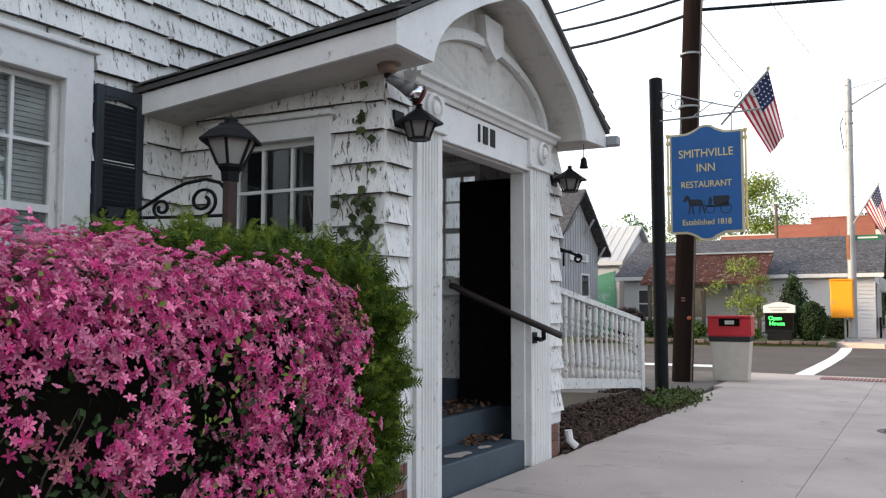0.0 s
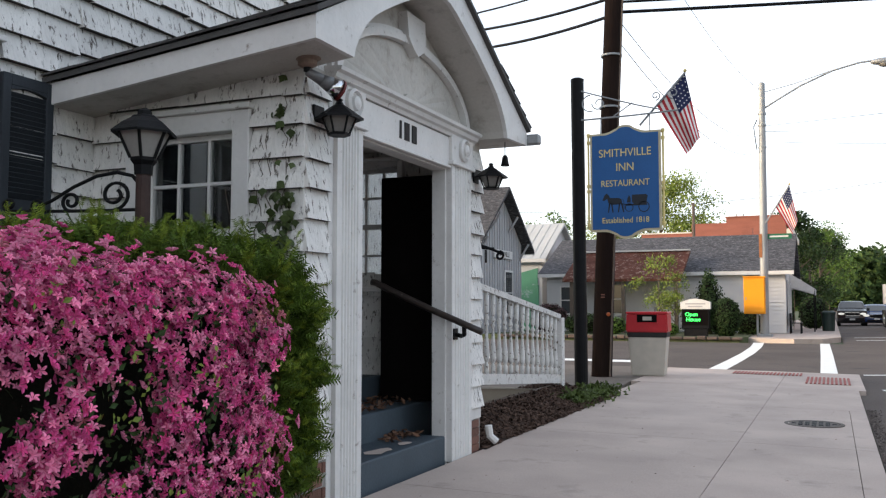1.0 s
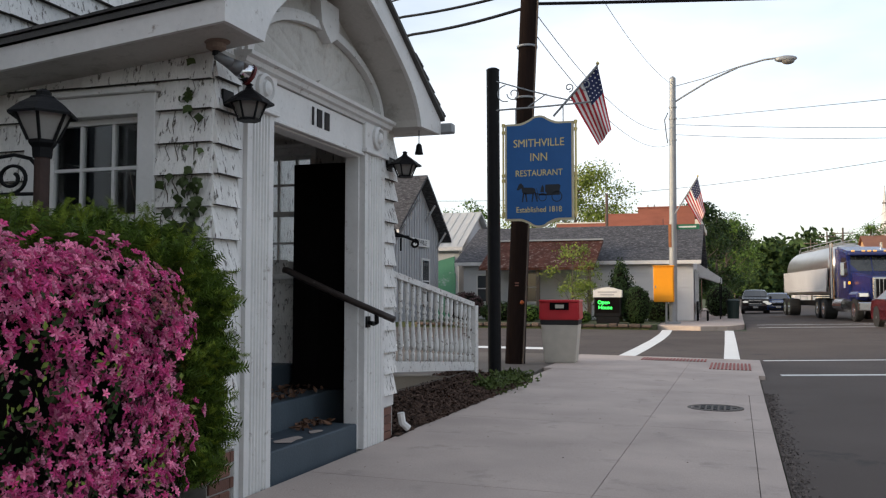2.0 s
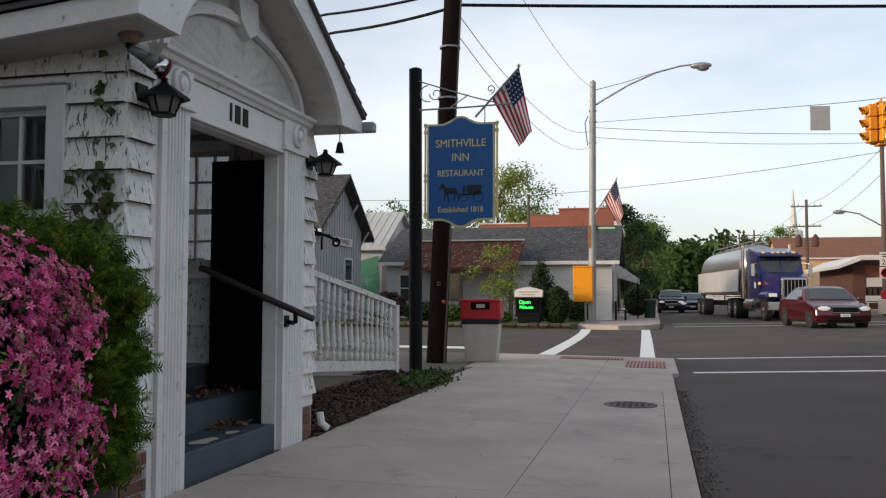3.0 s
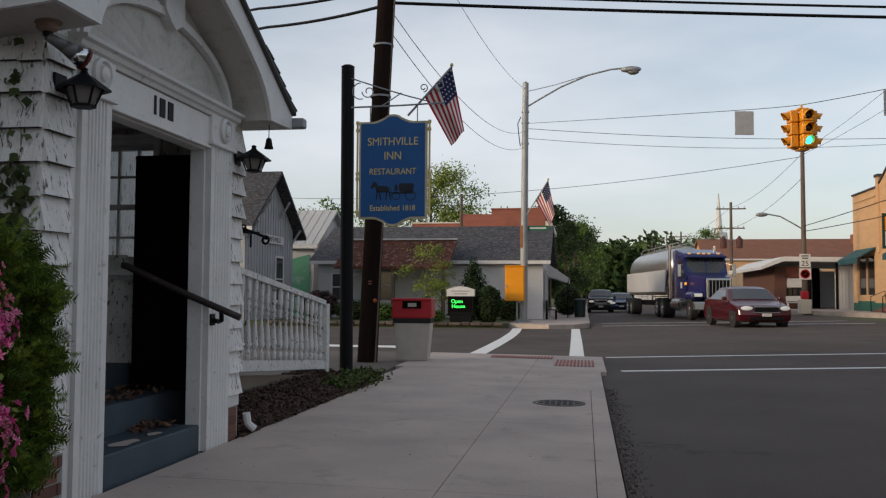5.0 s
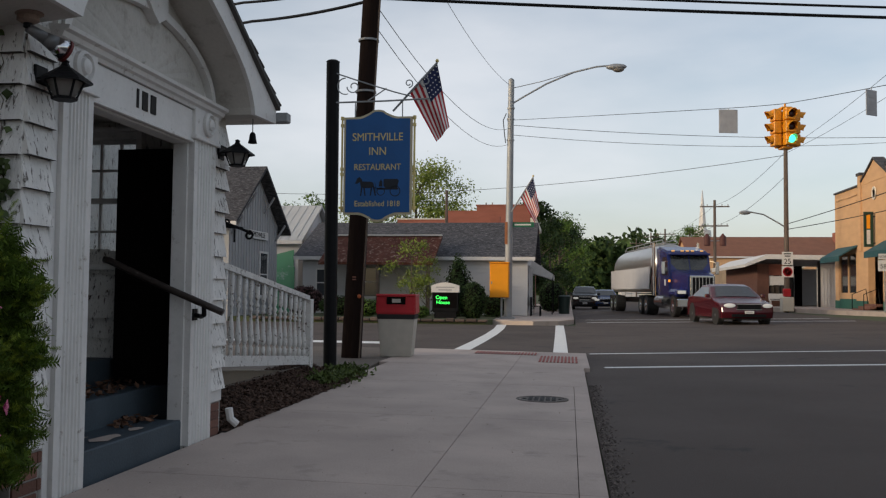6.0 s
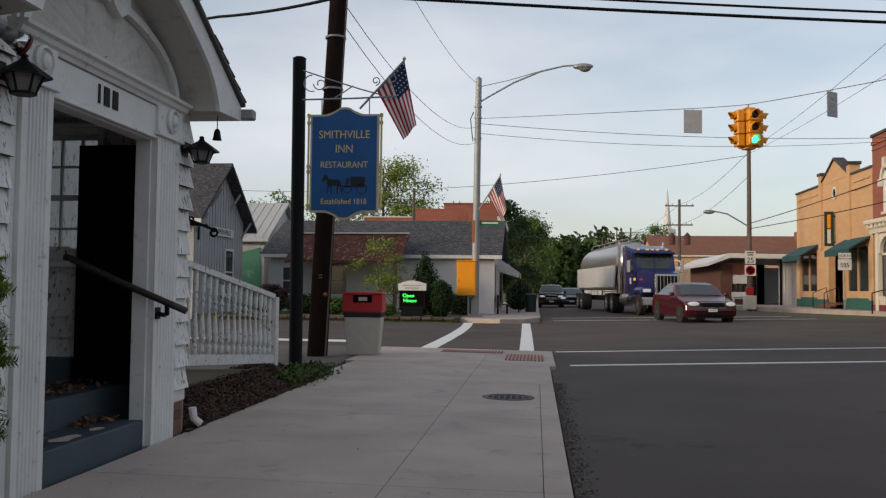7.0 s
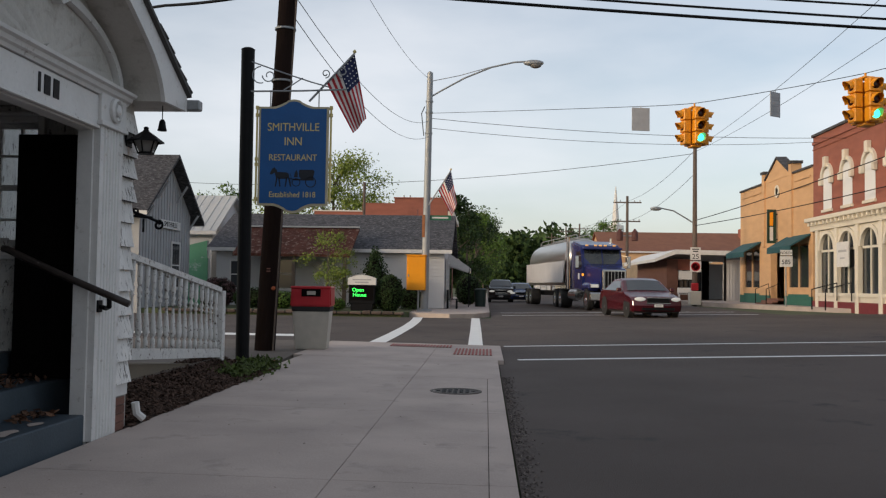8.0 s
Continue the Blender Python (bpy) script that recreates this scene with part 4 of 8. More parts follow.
def scatter(shape, shape_faces, centres, normals, sizes, gen):
    """Copies of one small shape at centres, its z along the normals."""
    a, b, n = frames_from(normals, gen)
    shape = np.array(shape)
    v = centres[:, None, :] + sizes[:, None, None] * (shape[None, :, 0:1] * a[:, None] + shape[None, :, 1:2] * b[:, None] + shape[None, :, 2:3] * n[:, None])
    k = len(shape)
    faces = [[i * k + j for j in f] for i in range(len(centres)) for f in shape_faces]
    return v.reshape(-1, 3), faces


def mound(centre, half, count, gen, power=3.4, lump=0.08, freq=2.6, zmin=-0.55):
    """Points and normals on a clipped-box shape with soft lumps."""
    d = gen.normal(size=(count * 2, 3))
    d /= np.abs(d ** 1).max(axis=1)[:, None]
    d /= (np.abs(d) ** power).sum(axis=1)[:, None] ** (1 / power)
    d = d[d[:, 2] > zmin][:count]
    nrm = np.sign(d) * np.abs(d) ** (power - 1) / np.array(half)
    nrm /= np.linalg.norm(nrm, axis=1)[:, None]
    p = d * np.array(half) + np.array(centre)
    off = np.array([noise.noise(Vector(q) * freq) * 0.7 + noise.noise(Vector(q) * freq * 2.7) * 0.4 for q in p])
    return p + nrm * (off * lump)[:, None], nrm, off


gen = np.random.default_rng(5)
PET = [(0, 0, -0.45)]
PET_F = []
for k in range(5):
    a = 2 * math.pi * k / 5
    i = len(PET)
    for r, da, z in ((0.48, -0.50, 0.14), (0.86, -0.20, 0.12), (1.06, 0.0, -0.02), (0.86, 0.20, 0.12), (0.48, 0.50, 0.14)):
        PET.append((r * math.cos(a + da), r * math.sin(a + da), z))
    PET_F += [(0, i, i + 1, i + 2), (0, i + 2, i + 3, i + 4)]
LEAF = [(0, 0, 0), (0.32, 0.5, 0.08), (0, 1.1, 0.0), (-0.32, 0.5, 0.08)]
LEAF_F = [(0, 1, 2, 3)]
NEEDLE = [(-0.03, 0, 0), (0.03, 0, 0), (0.0, 0.1, 1.0)]
NEEDLE_F = [(0, 1, 2)]
for k in range(5):
    z = 0.15 + 0.17 * k
    i = len(NEEDLE)
    NEEDLE += [(0, 0.02 * k, z), (-0.34, 0.06 * k, z + 0.20), (-0.03, 0.02 * k, z + 0.14), (0.34, 0.06 * k, z + 0.20), (0.03, 0.02 * k, z + 0.14)]
    NEEDLE_F += [(i, i + 1, i + 2), (i, i + 3, i + 4)]

az = thing("azalea_bush", "large clipped azalea bush covered in pink blossom", "bush")
AZC, AZH = (-2.78, 1.86, 0.52), (0.66, 1.60, 0.77)
p, nrm, off = mound(AZC, AZH, 46000, gen, 6.0, 0.19, 4.2)
# gaps: fewer flowers low on the street side, where branches show
den = np.array([noise.noise(Vector(q) * 5.2 + Vector((3, 1, 7))) + 0.55 * noise.noise(Vector(q) * 9.0) for q in p]) + 0.55 * np.clip((p[:, 2] - 0.70) / 0.5, -1, 1) + 0.16
low = (p[:, 1] < 2.5) & (p[:, 2] < 0.98) & (p[:, 2] > 0.45)
keep = (den - 0.5 * low) > -0.14
pk, nk = p[keep], nrm[keep]
nk = nk + gen.normal(size=nk.shape) * 0.45 + np.array((0, 0, 0.15))
pk = pk + nk * gen.uniform(-0.12, 0.045, (len(pk), 1))
sizes = gen.uniform(0.013, 0.026, len(pk))
# Tones vary at random; upturned flowers lean paler, top light painted in colour.
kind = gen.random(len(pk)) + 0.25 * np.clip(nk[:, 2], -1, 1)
fade = np.array([noise.noise(Vector(q) * 5.0) for q in pk]) > 0.42
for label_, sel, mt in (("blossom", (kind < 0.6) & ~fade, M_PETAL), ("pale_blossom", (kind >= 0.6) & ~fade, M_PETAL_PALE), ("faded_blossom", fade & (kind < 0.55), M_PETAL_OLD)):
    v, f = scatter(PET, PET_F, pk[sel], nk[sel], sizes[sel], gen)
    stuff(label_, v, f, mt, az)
# Inner layer in the darker green: shade under the blossoms put into leaf colour.
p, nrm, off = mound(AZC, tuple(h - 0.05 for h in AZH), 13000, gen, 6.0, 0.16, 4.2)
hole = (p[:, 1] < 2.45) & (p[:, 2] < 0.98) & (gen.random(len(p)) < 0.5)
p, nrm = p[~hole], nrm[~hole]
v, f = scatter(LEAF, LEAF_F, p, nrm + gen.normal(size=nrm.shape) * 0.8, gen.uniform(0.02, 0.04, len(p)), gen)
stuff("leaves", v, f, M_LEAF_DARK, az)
p, nrm, off = mound(AZC, AZH, 600, gen, 6.0, 0.19, 4.2)
ok = (p[:, 1] > 2.2) | (p[:, 2] > 1.0)
p, nrm = p[ok], nrm[ok]
p = np.repeat(p, 5, axis=0) + gen.normal(size=(len(p) * 5, 3)) * 0.02
v, f = scatter(LEAF, LEAF_F, p, np.repeat(nrm, 5, axis=0) + gen.normal(size=p.shape) * 0.6, gen.uniform(0.02, 0.034, len(p)), gen)
stuff("fresh_leaves", v, f, M_LEAF_PALE, az)


def blob(name, centre, half, mat, parent, power=3.2, lump=0.08, shrink=0.0, n=28):
    bm = bmesh.new()
    bmesh.ops.create_icosphere(bm, subdivisions=4, radius=1.0)
    for q in bm.verts:
        d = q.co.copy()
        s = (abs(d.x) ** power + abs(d.y) ** power + abs(d.z) ** power) ** (-1 / power)
        co = Vector((d.x * (half[0] - shrink), d.y * (half[1] - shrink), d.z * (half[2] - shrink))) * s + Vector(centre)
        q.co = co + d * noise.noise(co * 2.8) * lump
    return part(name, bm, mat, parent, smooth=True)


# Near-black solid core: the bushes' inner shade is painted into its colour.
M_INNER = material("inner_twig_shade", (0.007, 0.007, 0.005), 0.95, scale=9, vary=0.6, bump=0.8, spec=0.05)
blob("shade_core", AZC, AZH, M_INNER, az, 5.0, 0.1, 0.26)
bm = bmesh.new()
for k in range(34):
    y = rr.uniform(1.0, 3.1)
    a = Vector((-2.55 + rr.uniform(-.1, .1), y, 0.05))
    b = Vector((-2.24 + rr.uniform(-.05, .06), y + rr.uniform(-.3, .3), rr.uniform(0.5, 1.05)))
    c = (a + b) / 2 + Vector((0.03, rr.uniform(-.08, .08), 0))
    d = (c + b) / 2 + Vector((0.02, rr.uniform(-.07, .07), rr.uniform(-.05, .05)))
    tube(bm, [a, c, d, b], 0.007, 5, 0.002)
tagged(part("branch_tangle", bm, M_BARK, az), kind="stuff")

yew = thing("yew_hedge", "dense clipped green yew hedge by the porch", "hedge")
YWC, YWH = (-2.90, 3.14, 0.64), (0.56, 0.80, 0.70)


def outside_azalea(q, grow=0.0):
    return (np.abs((q - np.array(AZC)) / (np.array(AZH) + grow)) ** 6).sum(axis=1) > 1


p, nrm, off = mound(YWC, YWH, 34000, gen, 6.5, 0.20, 6.0)
ok = outside_azalea(p)
p, nrm = p[ok], nrm[ok]
dirs = nrm * 0.9 + np.array((0, 0, 0.3)) + gen.normal(size=nrm.shape) * 0.6
v, f = scatter(NEEDLE, NEEDLE_F, p - nrm * gen.uniform(0.0, 0.05, (len(p), 1)), dirs, gen.uniform(0.05, 0.105, len(p)), gen)
stuff("needles", v, f, M_YEW, yew)
blob("shade_core", YWC, YWH, M_INNER, yew, 5.5, 0.07, 0.09)
bm = bmesh.new()
p, nrm, off = mound(YWC, YWH, 1500, gen, 6.5, 0.20, 6.0)
ok = outside_azalea(p)
p, nrm = p[ok], nrm[ok]
nrm = nrm + gen.normal(size=nrm.shape) * 0.3 + np.array((0, 0, 0.15))
p = np.repeat(p, 10, axis=0) + np.repeat(nrm, 10, axis=0) * np.tile(np.linspace(0, 0.075, 10), len(nrm))[:, None]
v, f = scatter(NEEDLE, NEEDLE_F, p, np.repeat(nrm, 10, axis=0) + gen.normal(size=p.shape) * 0.7 + np.array((0, 0, .3)), gen.uniform(0.025, 0.05, len(p)), gen)
bm.free()
stuff("new_growth", v, f, material("yew_tip_green", (0.125, 0.17, 0.018), 0.6, scale=5, vary=0.3, bump=0, spread=0.4, island=True, spec=0.15), yew)

bed = sheet("bed_soil", (-3.95, -3.2, -2.46), (-6, 0, 3.9), 0.0, M_SOIL, "dark planting soil before the inn", "soil", lambda x, y: walk_z(x) + 0.0)
# mulch bed and the worn earth at the corner
bm = bmesh.new()
prism(bm, [(-4.0, 6.5), (-2.42, 6.45), (-2.5, 8.0), (-2.52, 10.8), (-2.9, 11.4), (-4.0, 11.4)], -0.2, 0.035, "z")
tagged(part("mulch_bed_soil", bm, M_SOIL), "dark mulch bed beside the sidewalk", "soil", kind="structure")
bm = bmesh.new()
prism(bm, [(-9, 11.0), (-2.6, 11.0), (-2.77, 13.4), (-2.77, 16.9), (-9, 16.9)], -0.2, 0.028, "z")
tagged(part("corner_earth", bm, material("worn_earth", (0.12, 0.10, 0.085), 0.95, scale=2, vary=0.4, bump=0.7, fine=30)), "worn bare earth round the poles", "soil", kind="structure")
n = 8000
x = -2.44 - gen.uniform(0, 0.85, n) ** 1.15
y = gen.uniform(6.5, 11.2, n)
hump = np.where(y < 10.6, np.interp(-x, (2.44, 2.62, 2.96, 3.3), (0.045, 0.098, 0.198, 0.198)), 0.05)
pts = np.stack([x, y, hump + gen.uniform(-0.01, 0.012, n)], 1)
ok = x > -3.28
CHIP = [(-0.5, -0.2, 0), (0.5, -0.16, 0.02), (0.45, 0.2, 0.04), (-0.45, 0.16, 0), (0, 0, 0.22)]
CHIP_F = [(0, 1, 4), (1, 2, 4), (2, 3, 4), (3, 0, 4)]
v, f = scatter(CHIP, CHIP_F, pts[ok], np.array((0, 0, 1.0)) + gen.normal(size=pts[ok].shape) * 0.5, gen.uniform(0.025, 0.07, ok.sum()), gen)
tagged(stuff("mulch", v, f, M_MULCH), "loose dark bark mulch", "mulch", kind="stuff")
bm = bmesh.new()
prism(bm, [(-2.44, 0.03), (-2.62, 0.09), (-2.96, 0.19), (-3.3, 0.19), (-3.3, 0.0), (-2.44, 0.0)], 6.55, 10.6, "y")
part("mulch_mound", bm, M_SOIL).parent = bpy.data.objects["mulch_bed_soil"]
gr = thing("weed_patch", "low green weeds at the edge of the mulch", "plant")
n = 2600
pts = np.stack([gen.normal(-2.68, 0.13, n), gen.uniform(9.5, 11.3, n), gen.uniform(0.05, 0.16, n)], 1)
v, f = scatter(LEAF, LEAF_F, pts, np.array((0, 0, 0.6)) + gen.normal(size=pts.shape) * 0.7, gen.uniform(0.03, 0.07, n), gen)
stuff("leaves", v, f, material("weed_green", (0.065, 0.09, 0.025), 0.6, scale=5, vary=0.4, bump=0, spread=0.4, island=True, spec=0.15), gr)
n = 900
pts = np.stack([gen.uniform(-2.4, 0.1, n), gen.uniform(3, 15, n), np.zeros(n)], 1)
pts[:, 2] = 0.0125 * (0.33 - pts[:, 0]) + 0.003
pts = pts[(gen.random(n) < 0.12)]
v, f = scatter(LEAF, LEAF_F, pts, np.array((0, 0, 1.0)) + gen.normal(size=pts.shape) * 0.3, gen.uniform(0.008, 0.02, len(pts)), gen)
tagged(stuff("fallen_leaves", v, f, M_MULCH), "few small dry leaves on the sidewalk", "leaves", kind="stuff")
n = 2600
xx = 0.36 + np.abs(gen.normal(0, 0.06, n))
pts = np.stack([xx, gen.uniform(2.5, 11.5, n), -0.055 + 0 * xx], 1)
v, f = scatter(CHIP, CHIP_F, pts, np.array((0, 0, 1.0)) + gen.normal(size=pts.shape) * 0.5, gen.uniform(0.008, 0.03, n), gen)
tagged(stuff("gutter_gravel", v, f, material("gravel_grit", (0.12, 0.1, 0.09), 0.9, spread=0.6, island=True)), "loose grit lying along the kerb", "gravel", kind="stuff")

# ---- ramp and white railing ----
bm = bmesh.new()
prism(bm, [(6.52, 0.0), (10.55, 0.0), (10.55, 0.14), (7.8, 0.36), (6.52, 0.40)], -3.93, -3.03, "x")
tagged(part("ramp", bm, material("stained_concrete", (0.17, 0.14, 0.105), 0.9, scale=2, vary=0.35, dirt=(0.1, 0.07, 0.05), dirt_amount=0.4)), "stained concrete ramp along the inn", "ramp", kind="structure")
rail = thing("porch_railing", "white turned-baluster railing with peeling paint", "railing")
A, B = Vector((-2.985, 7.35, 0)), Vector((-2.985, 10.37, 0))


def rail_z(y, base):
    return base[0] + (base[1] - base[0]) * (y - A.y) / (B.y - A.y)


TOP, LOW = (1.33, 0.985), (0.435, 0.225)
bm = bmesh.new()
for zt, h, hw in ((TOP, 0.055, 0.035), (LOW, 0.10, 0.035)):
    vs = [bm.verts.new((A.x + sx * hw, y, rail_z(y, zt) + sz)) for y in (A.y, B.y) for sx, sz in ((-1, 0), (1, 0), (1, h), (-1, h))]
    for fc in ((0, 1, 2, 3), (4, 5, 6, 7), (0, 1, 5, 4), (1, 2, 6, 5), (2, 3, 7, 6), (3, 0, 4, 7)):
        bm.faces.new([vs[k] for k in fc])
    bmesh.ops.recalc_face_normals(bm, faces=bm.faces[:])
    part("top_rail" if zt is TOP else "bottom_rail", bm, M_PEEL, rail)
    bm = bmesh.new()
bm.free()
boxes("post", [(-3.045, 10.35, 0.05, -2.93, 10.46, 1.0)], M_PEEL, rail, 0.006)
boxes("post", [(-3.03, 7.40, 0.05, -2.94, 7.49, 1.36)], M_PEEL, rail, 0.006)
boxes("kick_board", [(-3.01, 7.5, 0.14, -2.99, 10.35, 0.22)], M_OLDWOOD, rail)
bm = bmesh.new()
lathe(bm, [(0.022, 0), (0.022, 0.09), (0.011, 0.105), (0.024, 0.13), (0.029, 0.18), (0.024, 0.26), (0.014, 0.38), (0.010, 0.45), (0.023, 0.475), (0.011, 0.495), (0.025, 0.53), (0.011, 0.565), (0.022, 0.60), (0.022, 0.78)], 8)
bal_me = mesh_of(bm, "baluster", M_PEEL, True)
nb = 16
for k in range(nb):
    y = 7.60 + (10.25 - 7.60) * k / (nb - 1)
    z0, z1 = rail_z(y, LOW) + 0.095, rail_z(y, TOP) + 0.005
    piece("baluster", bal_me, rail, Matrix.Translation((-2.985, y, z0)) @ pose(0, 0, 0, rng.uniform(-.6, .6), rng.uniform(-.6, .6), 0) @ Matrix.Diagonal((1.12, 1.12, (z1 - z0) / 0.78, 1)))

# ---- sign on its post ----
st = thing("inn_sign", "blue painted inn sign with gold letters hung from a black post", "sign")
rods_part("post", [((-3.03, 11.6, 0.0), (-3.05, 11.6, 4.18), 0.088)], M_BLACK, st, 18)
bm = bmesh.new()
lathe(bm, [(0.09, 0), (0.092, 0.01), (0.06, 0.03), (0.01, 0.035)], 18, (-3.05, 11.6, 4.18))
part("post_cap", bm, M_BLACK, st)
SX0_, SX1_, SZ0_, SZ1_ = -2.83, -1.965, 2.14, 3.38


def sign_outline(grow):
    cx, hw = (SX0_ + SX1_) / 2, (SX1_ - SX0_) / 2 + grow
    up = []
    for k in range(25):
        u = -1 + 2 * k / 24
        if abs(u) > 0.62:
            z = 0.0
        else:
            q = abs(u) / 0.62
            z = 0.085 * (0.5 + 0.5 * math.cos(math.pi * q)) + (0.012 if q < 0.35 else 0)
        up.append((u, z))
    top = [(cx + u * hw, SZ1_ + grow + z) for u, z in up]
    bot = [(cx + u * hw, SZ0_ - grow - z) for u, z in reversed(up)]
    return top + bot


bm = bmesh.new()
prism(bm, sign_outline(0.028), 11.50, 11.545, "y")
part("gold_edge", bm, material("faded_gilt_edge", (0.5, 0.43, 0.28), 0.5, scale=9, vary=0.25), st)
bm = bmesh.new()
prism(bm, sign_outline(0.0), 11.492, 11.55, "y")
board = part("board", bm, M_SIGNBLUE, st)
CX = (SX0_ + SX1_) / 2
for text, size, z in (("SMITHVILLE", 0.148, 3.09), ("INN", 0.15, 2.90), ("RESTAURANT", 0.118, 2.70), ("Established 1818", 0.105, 2.22)):
    words("lettering", text, size, pose(CX, 11.489, z, 90, 0, 0) @ Matrix.Diagonal((0.90 if size > 0.14 else 0.87, 1, 1, 1)), M_GOLD, board, 0.002)
# the horse and buggy, as flat painted shapes
M_SILH = material("dark_silhouette_paint", (0.008, 0.012, 0.02), 0.5)
bm = bmesh.new()


def poly(pts, y=11.490):
    bm.faces.new([bm.verts.new((CX + a, y, 2.46 + b)) for a, b in pts])


def disc(cx, cz, r, r2, y=11.490, n=20):
    o = [bm.verts.new((CX + cx + r * math.cos(2 * math.pi * k / n), y, 2.46 + cz + r * math.sin(2 * math.pi * k / n))) for k in range(n)]
    q = [bm.verts.new((CX + cx + r2 * math.cos(2 * math.pi * k / n), y, 2.46 + cz + r2 * math.sin(2 * math.pi * k / n))) for k in range(n)]
    for k in range(n):
        bm.faces.new((o[k], o[(k + 1) % n], q[(k + 1) % n], q[k]))


poly([(-.30, .06), (-.27, .13), (-.24, .15), (-.21, .12), (-.20, .09), (-.08, .085), (-.05, .07), (-.04, .02), (-.08, .0), (-.18, .0), (-.22, .02), (-.235, .08), (-.275, .055)])
for a, b in ((-.215, -.235), (-.19, -.175), (-.085, -.105), (-.06, -.035)):
    poly([(a, .02), (a + .022, .02), (b + .022, -.10), (b + .006, -.105)])
poly([(-.03, .075), (-.015, .03), (-.01, -.06), (-.018, -.06), (-.022, .03), (-.035, .07)])
poly([(.09, .12), (.27, .12), (.29, .10), (.27, .0), (.11, .0), (.085, .03), (.0, .0), (.0, -.02), (.3, -.02), (.28, .0), (.11, .0)][:6] + [(.085, .10)])
poly([(.0, .0), (.28, .0), (.28, -.02), (.0, -.02)])
poly([(-.05, .01), (.08, -.005), (.08, -.015), (-.05, .0)])
poly([(.02, .02), (.07, .02), (.07, .08), (.05, .12), (.03, .08)])
disc(.05, -.045, .055, .045)
disc(.24, -.04, .072, .06)
part("painted_buggy", bm, M_SILH, board)
for x, r in ((SX0_ - 0.055, 0.014), (SX1_ + 0.055, 0.014)):
    bm = bmesh.new()
    rod(bm, (x, 11.52, 2.14), (x, 11.52, 3.42), r, n=8)
    for z in (2.2, 2.65, 2.72, 3.3, 3.4):
        rod(bm, (x, 11.52, z - 0.02), (x, 11.52, z + 0.02), r * 1.7, n=8)
    rod(bm, (x, 11.52, 2.18), (x + (0.06 if x < CX else -0.06), 11.52, 2.18), 0.01, n=6)
    rod(bm, (x, 11.52, 3.38), (x + (0.06 if x < CX else -0.06), 11.52, 3.38), 0.01, n=6)
    part("turned_side_bar", bm, M_GOLD, st)
bm = bmesh.new()
tube(bm, [(-3.0, 11.55, 3.62), (-2.3, 11.55, 3.63), (-1.72, 11.55, 3.65)], 0.012, 8)
tube(bm, [(-3.0, 11.55, 4.02), (-2.6, 11.55, 3.88), (-2.2, 11.55, 3.75), (-1.95, 11.55, 3.68)], 0.009, 6)
tube(bm, [(-2.0 + x, 11.55, 3.86 + z) for x, _, z in spiral((0, 0), 0.06, 0.02, -math.pi / 2, 1.2)], 0.008, 6)
tube(bm, [(-1.78 + x, 11.55, 3.88 + z) for x, _, z in spiral((0, 0), 0.075, 0.03, -math.pi / 2, -1.2)], 0.008, 6)
tube(bm, [(-2.86 + 0.11 * math.cos(a), 11.55, 3.84 + 0.11 * math.sin(a)) for a in (math.pi * (0.5 + 1.1 * k / 14) for k in range(15))], 0.008, 6)
tube(bm, [(-2.75 + x, 11.55, 3.83 + z) for x, _, z in spiral((0, 0), 0.09, 0.03, -math.pi, 1.1)], 0.008, 6)
tube(bm, [(-2.55, 11.55, 3.64), (-2.42, 11.55, 3.72), (-2.3, 11.55, 3.80)], 0.008, 6)
for x in (-2.72, -2.08):
    rod(bm, (x, 11.55, 3.62), (x, 11.55, 3.41), 0.008, n=6)
part("scrolled_bracket", bm, M_STEEL, st)


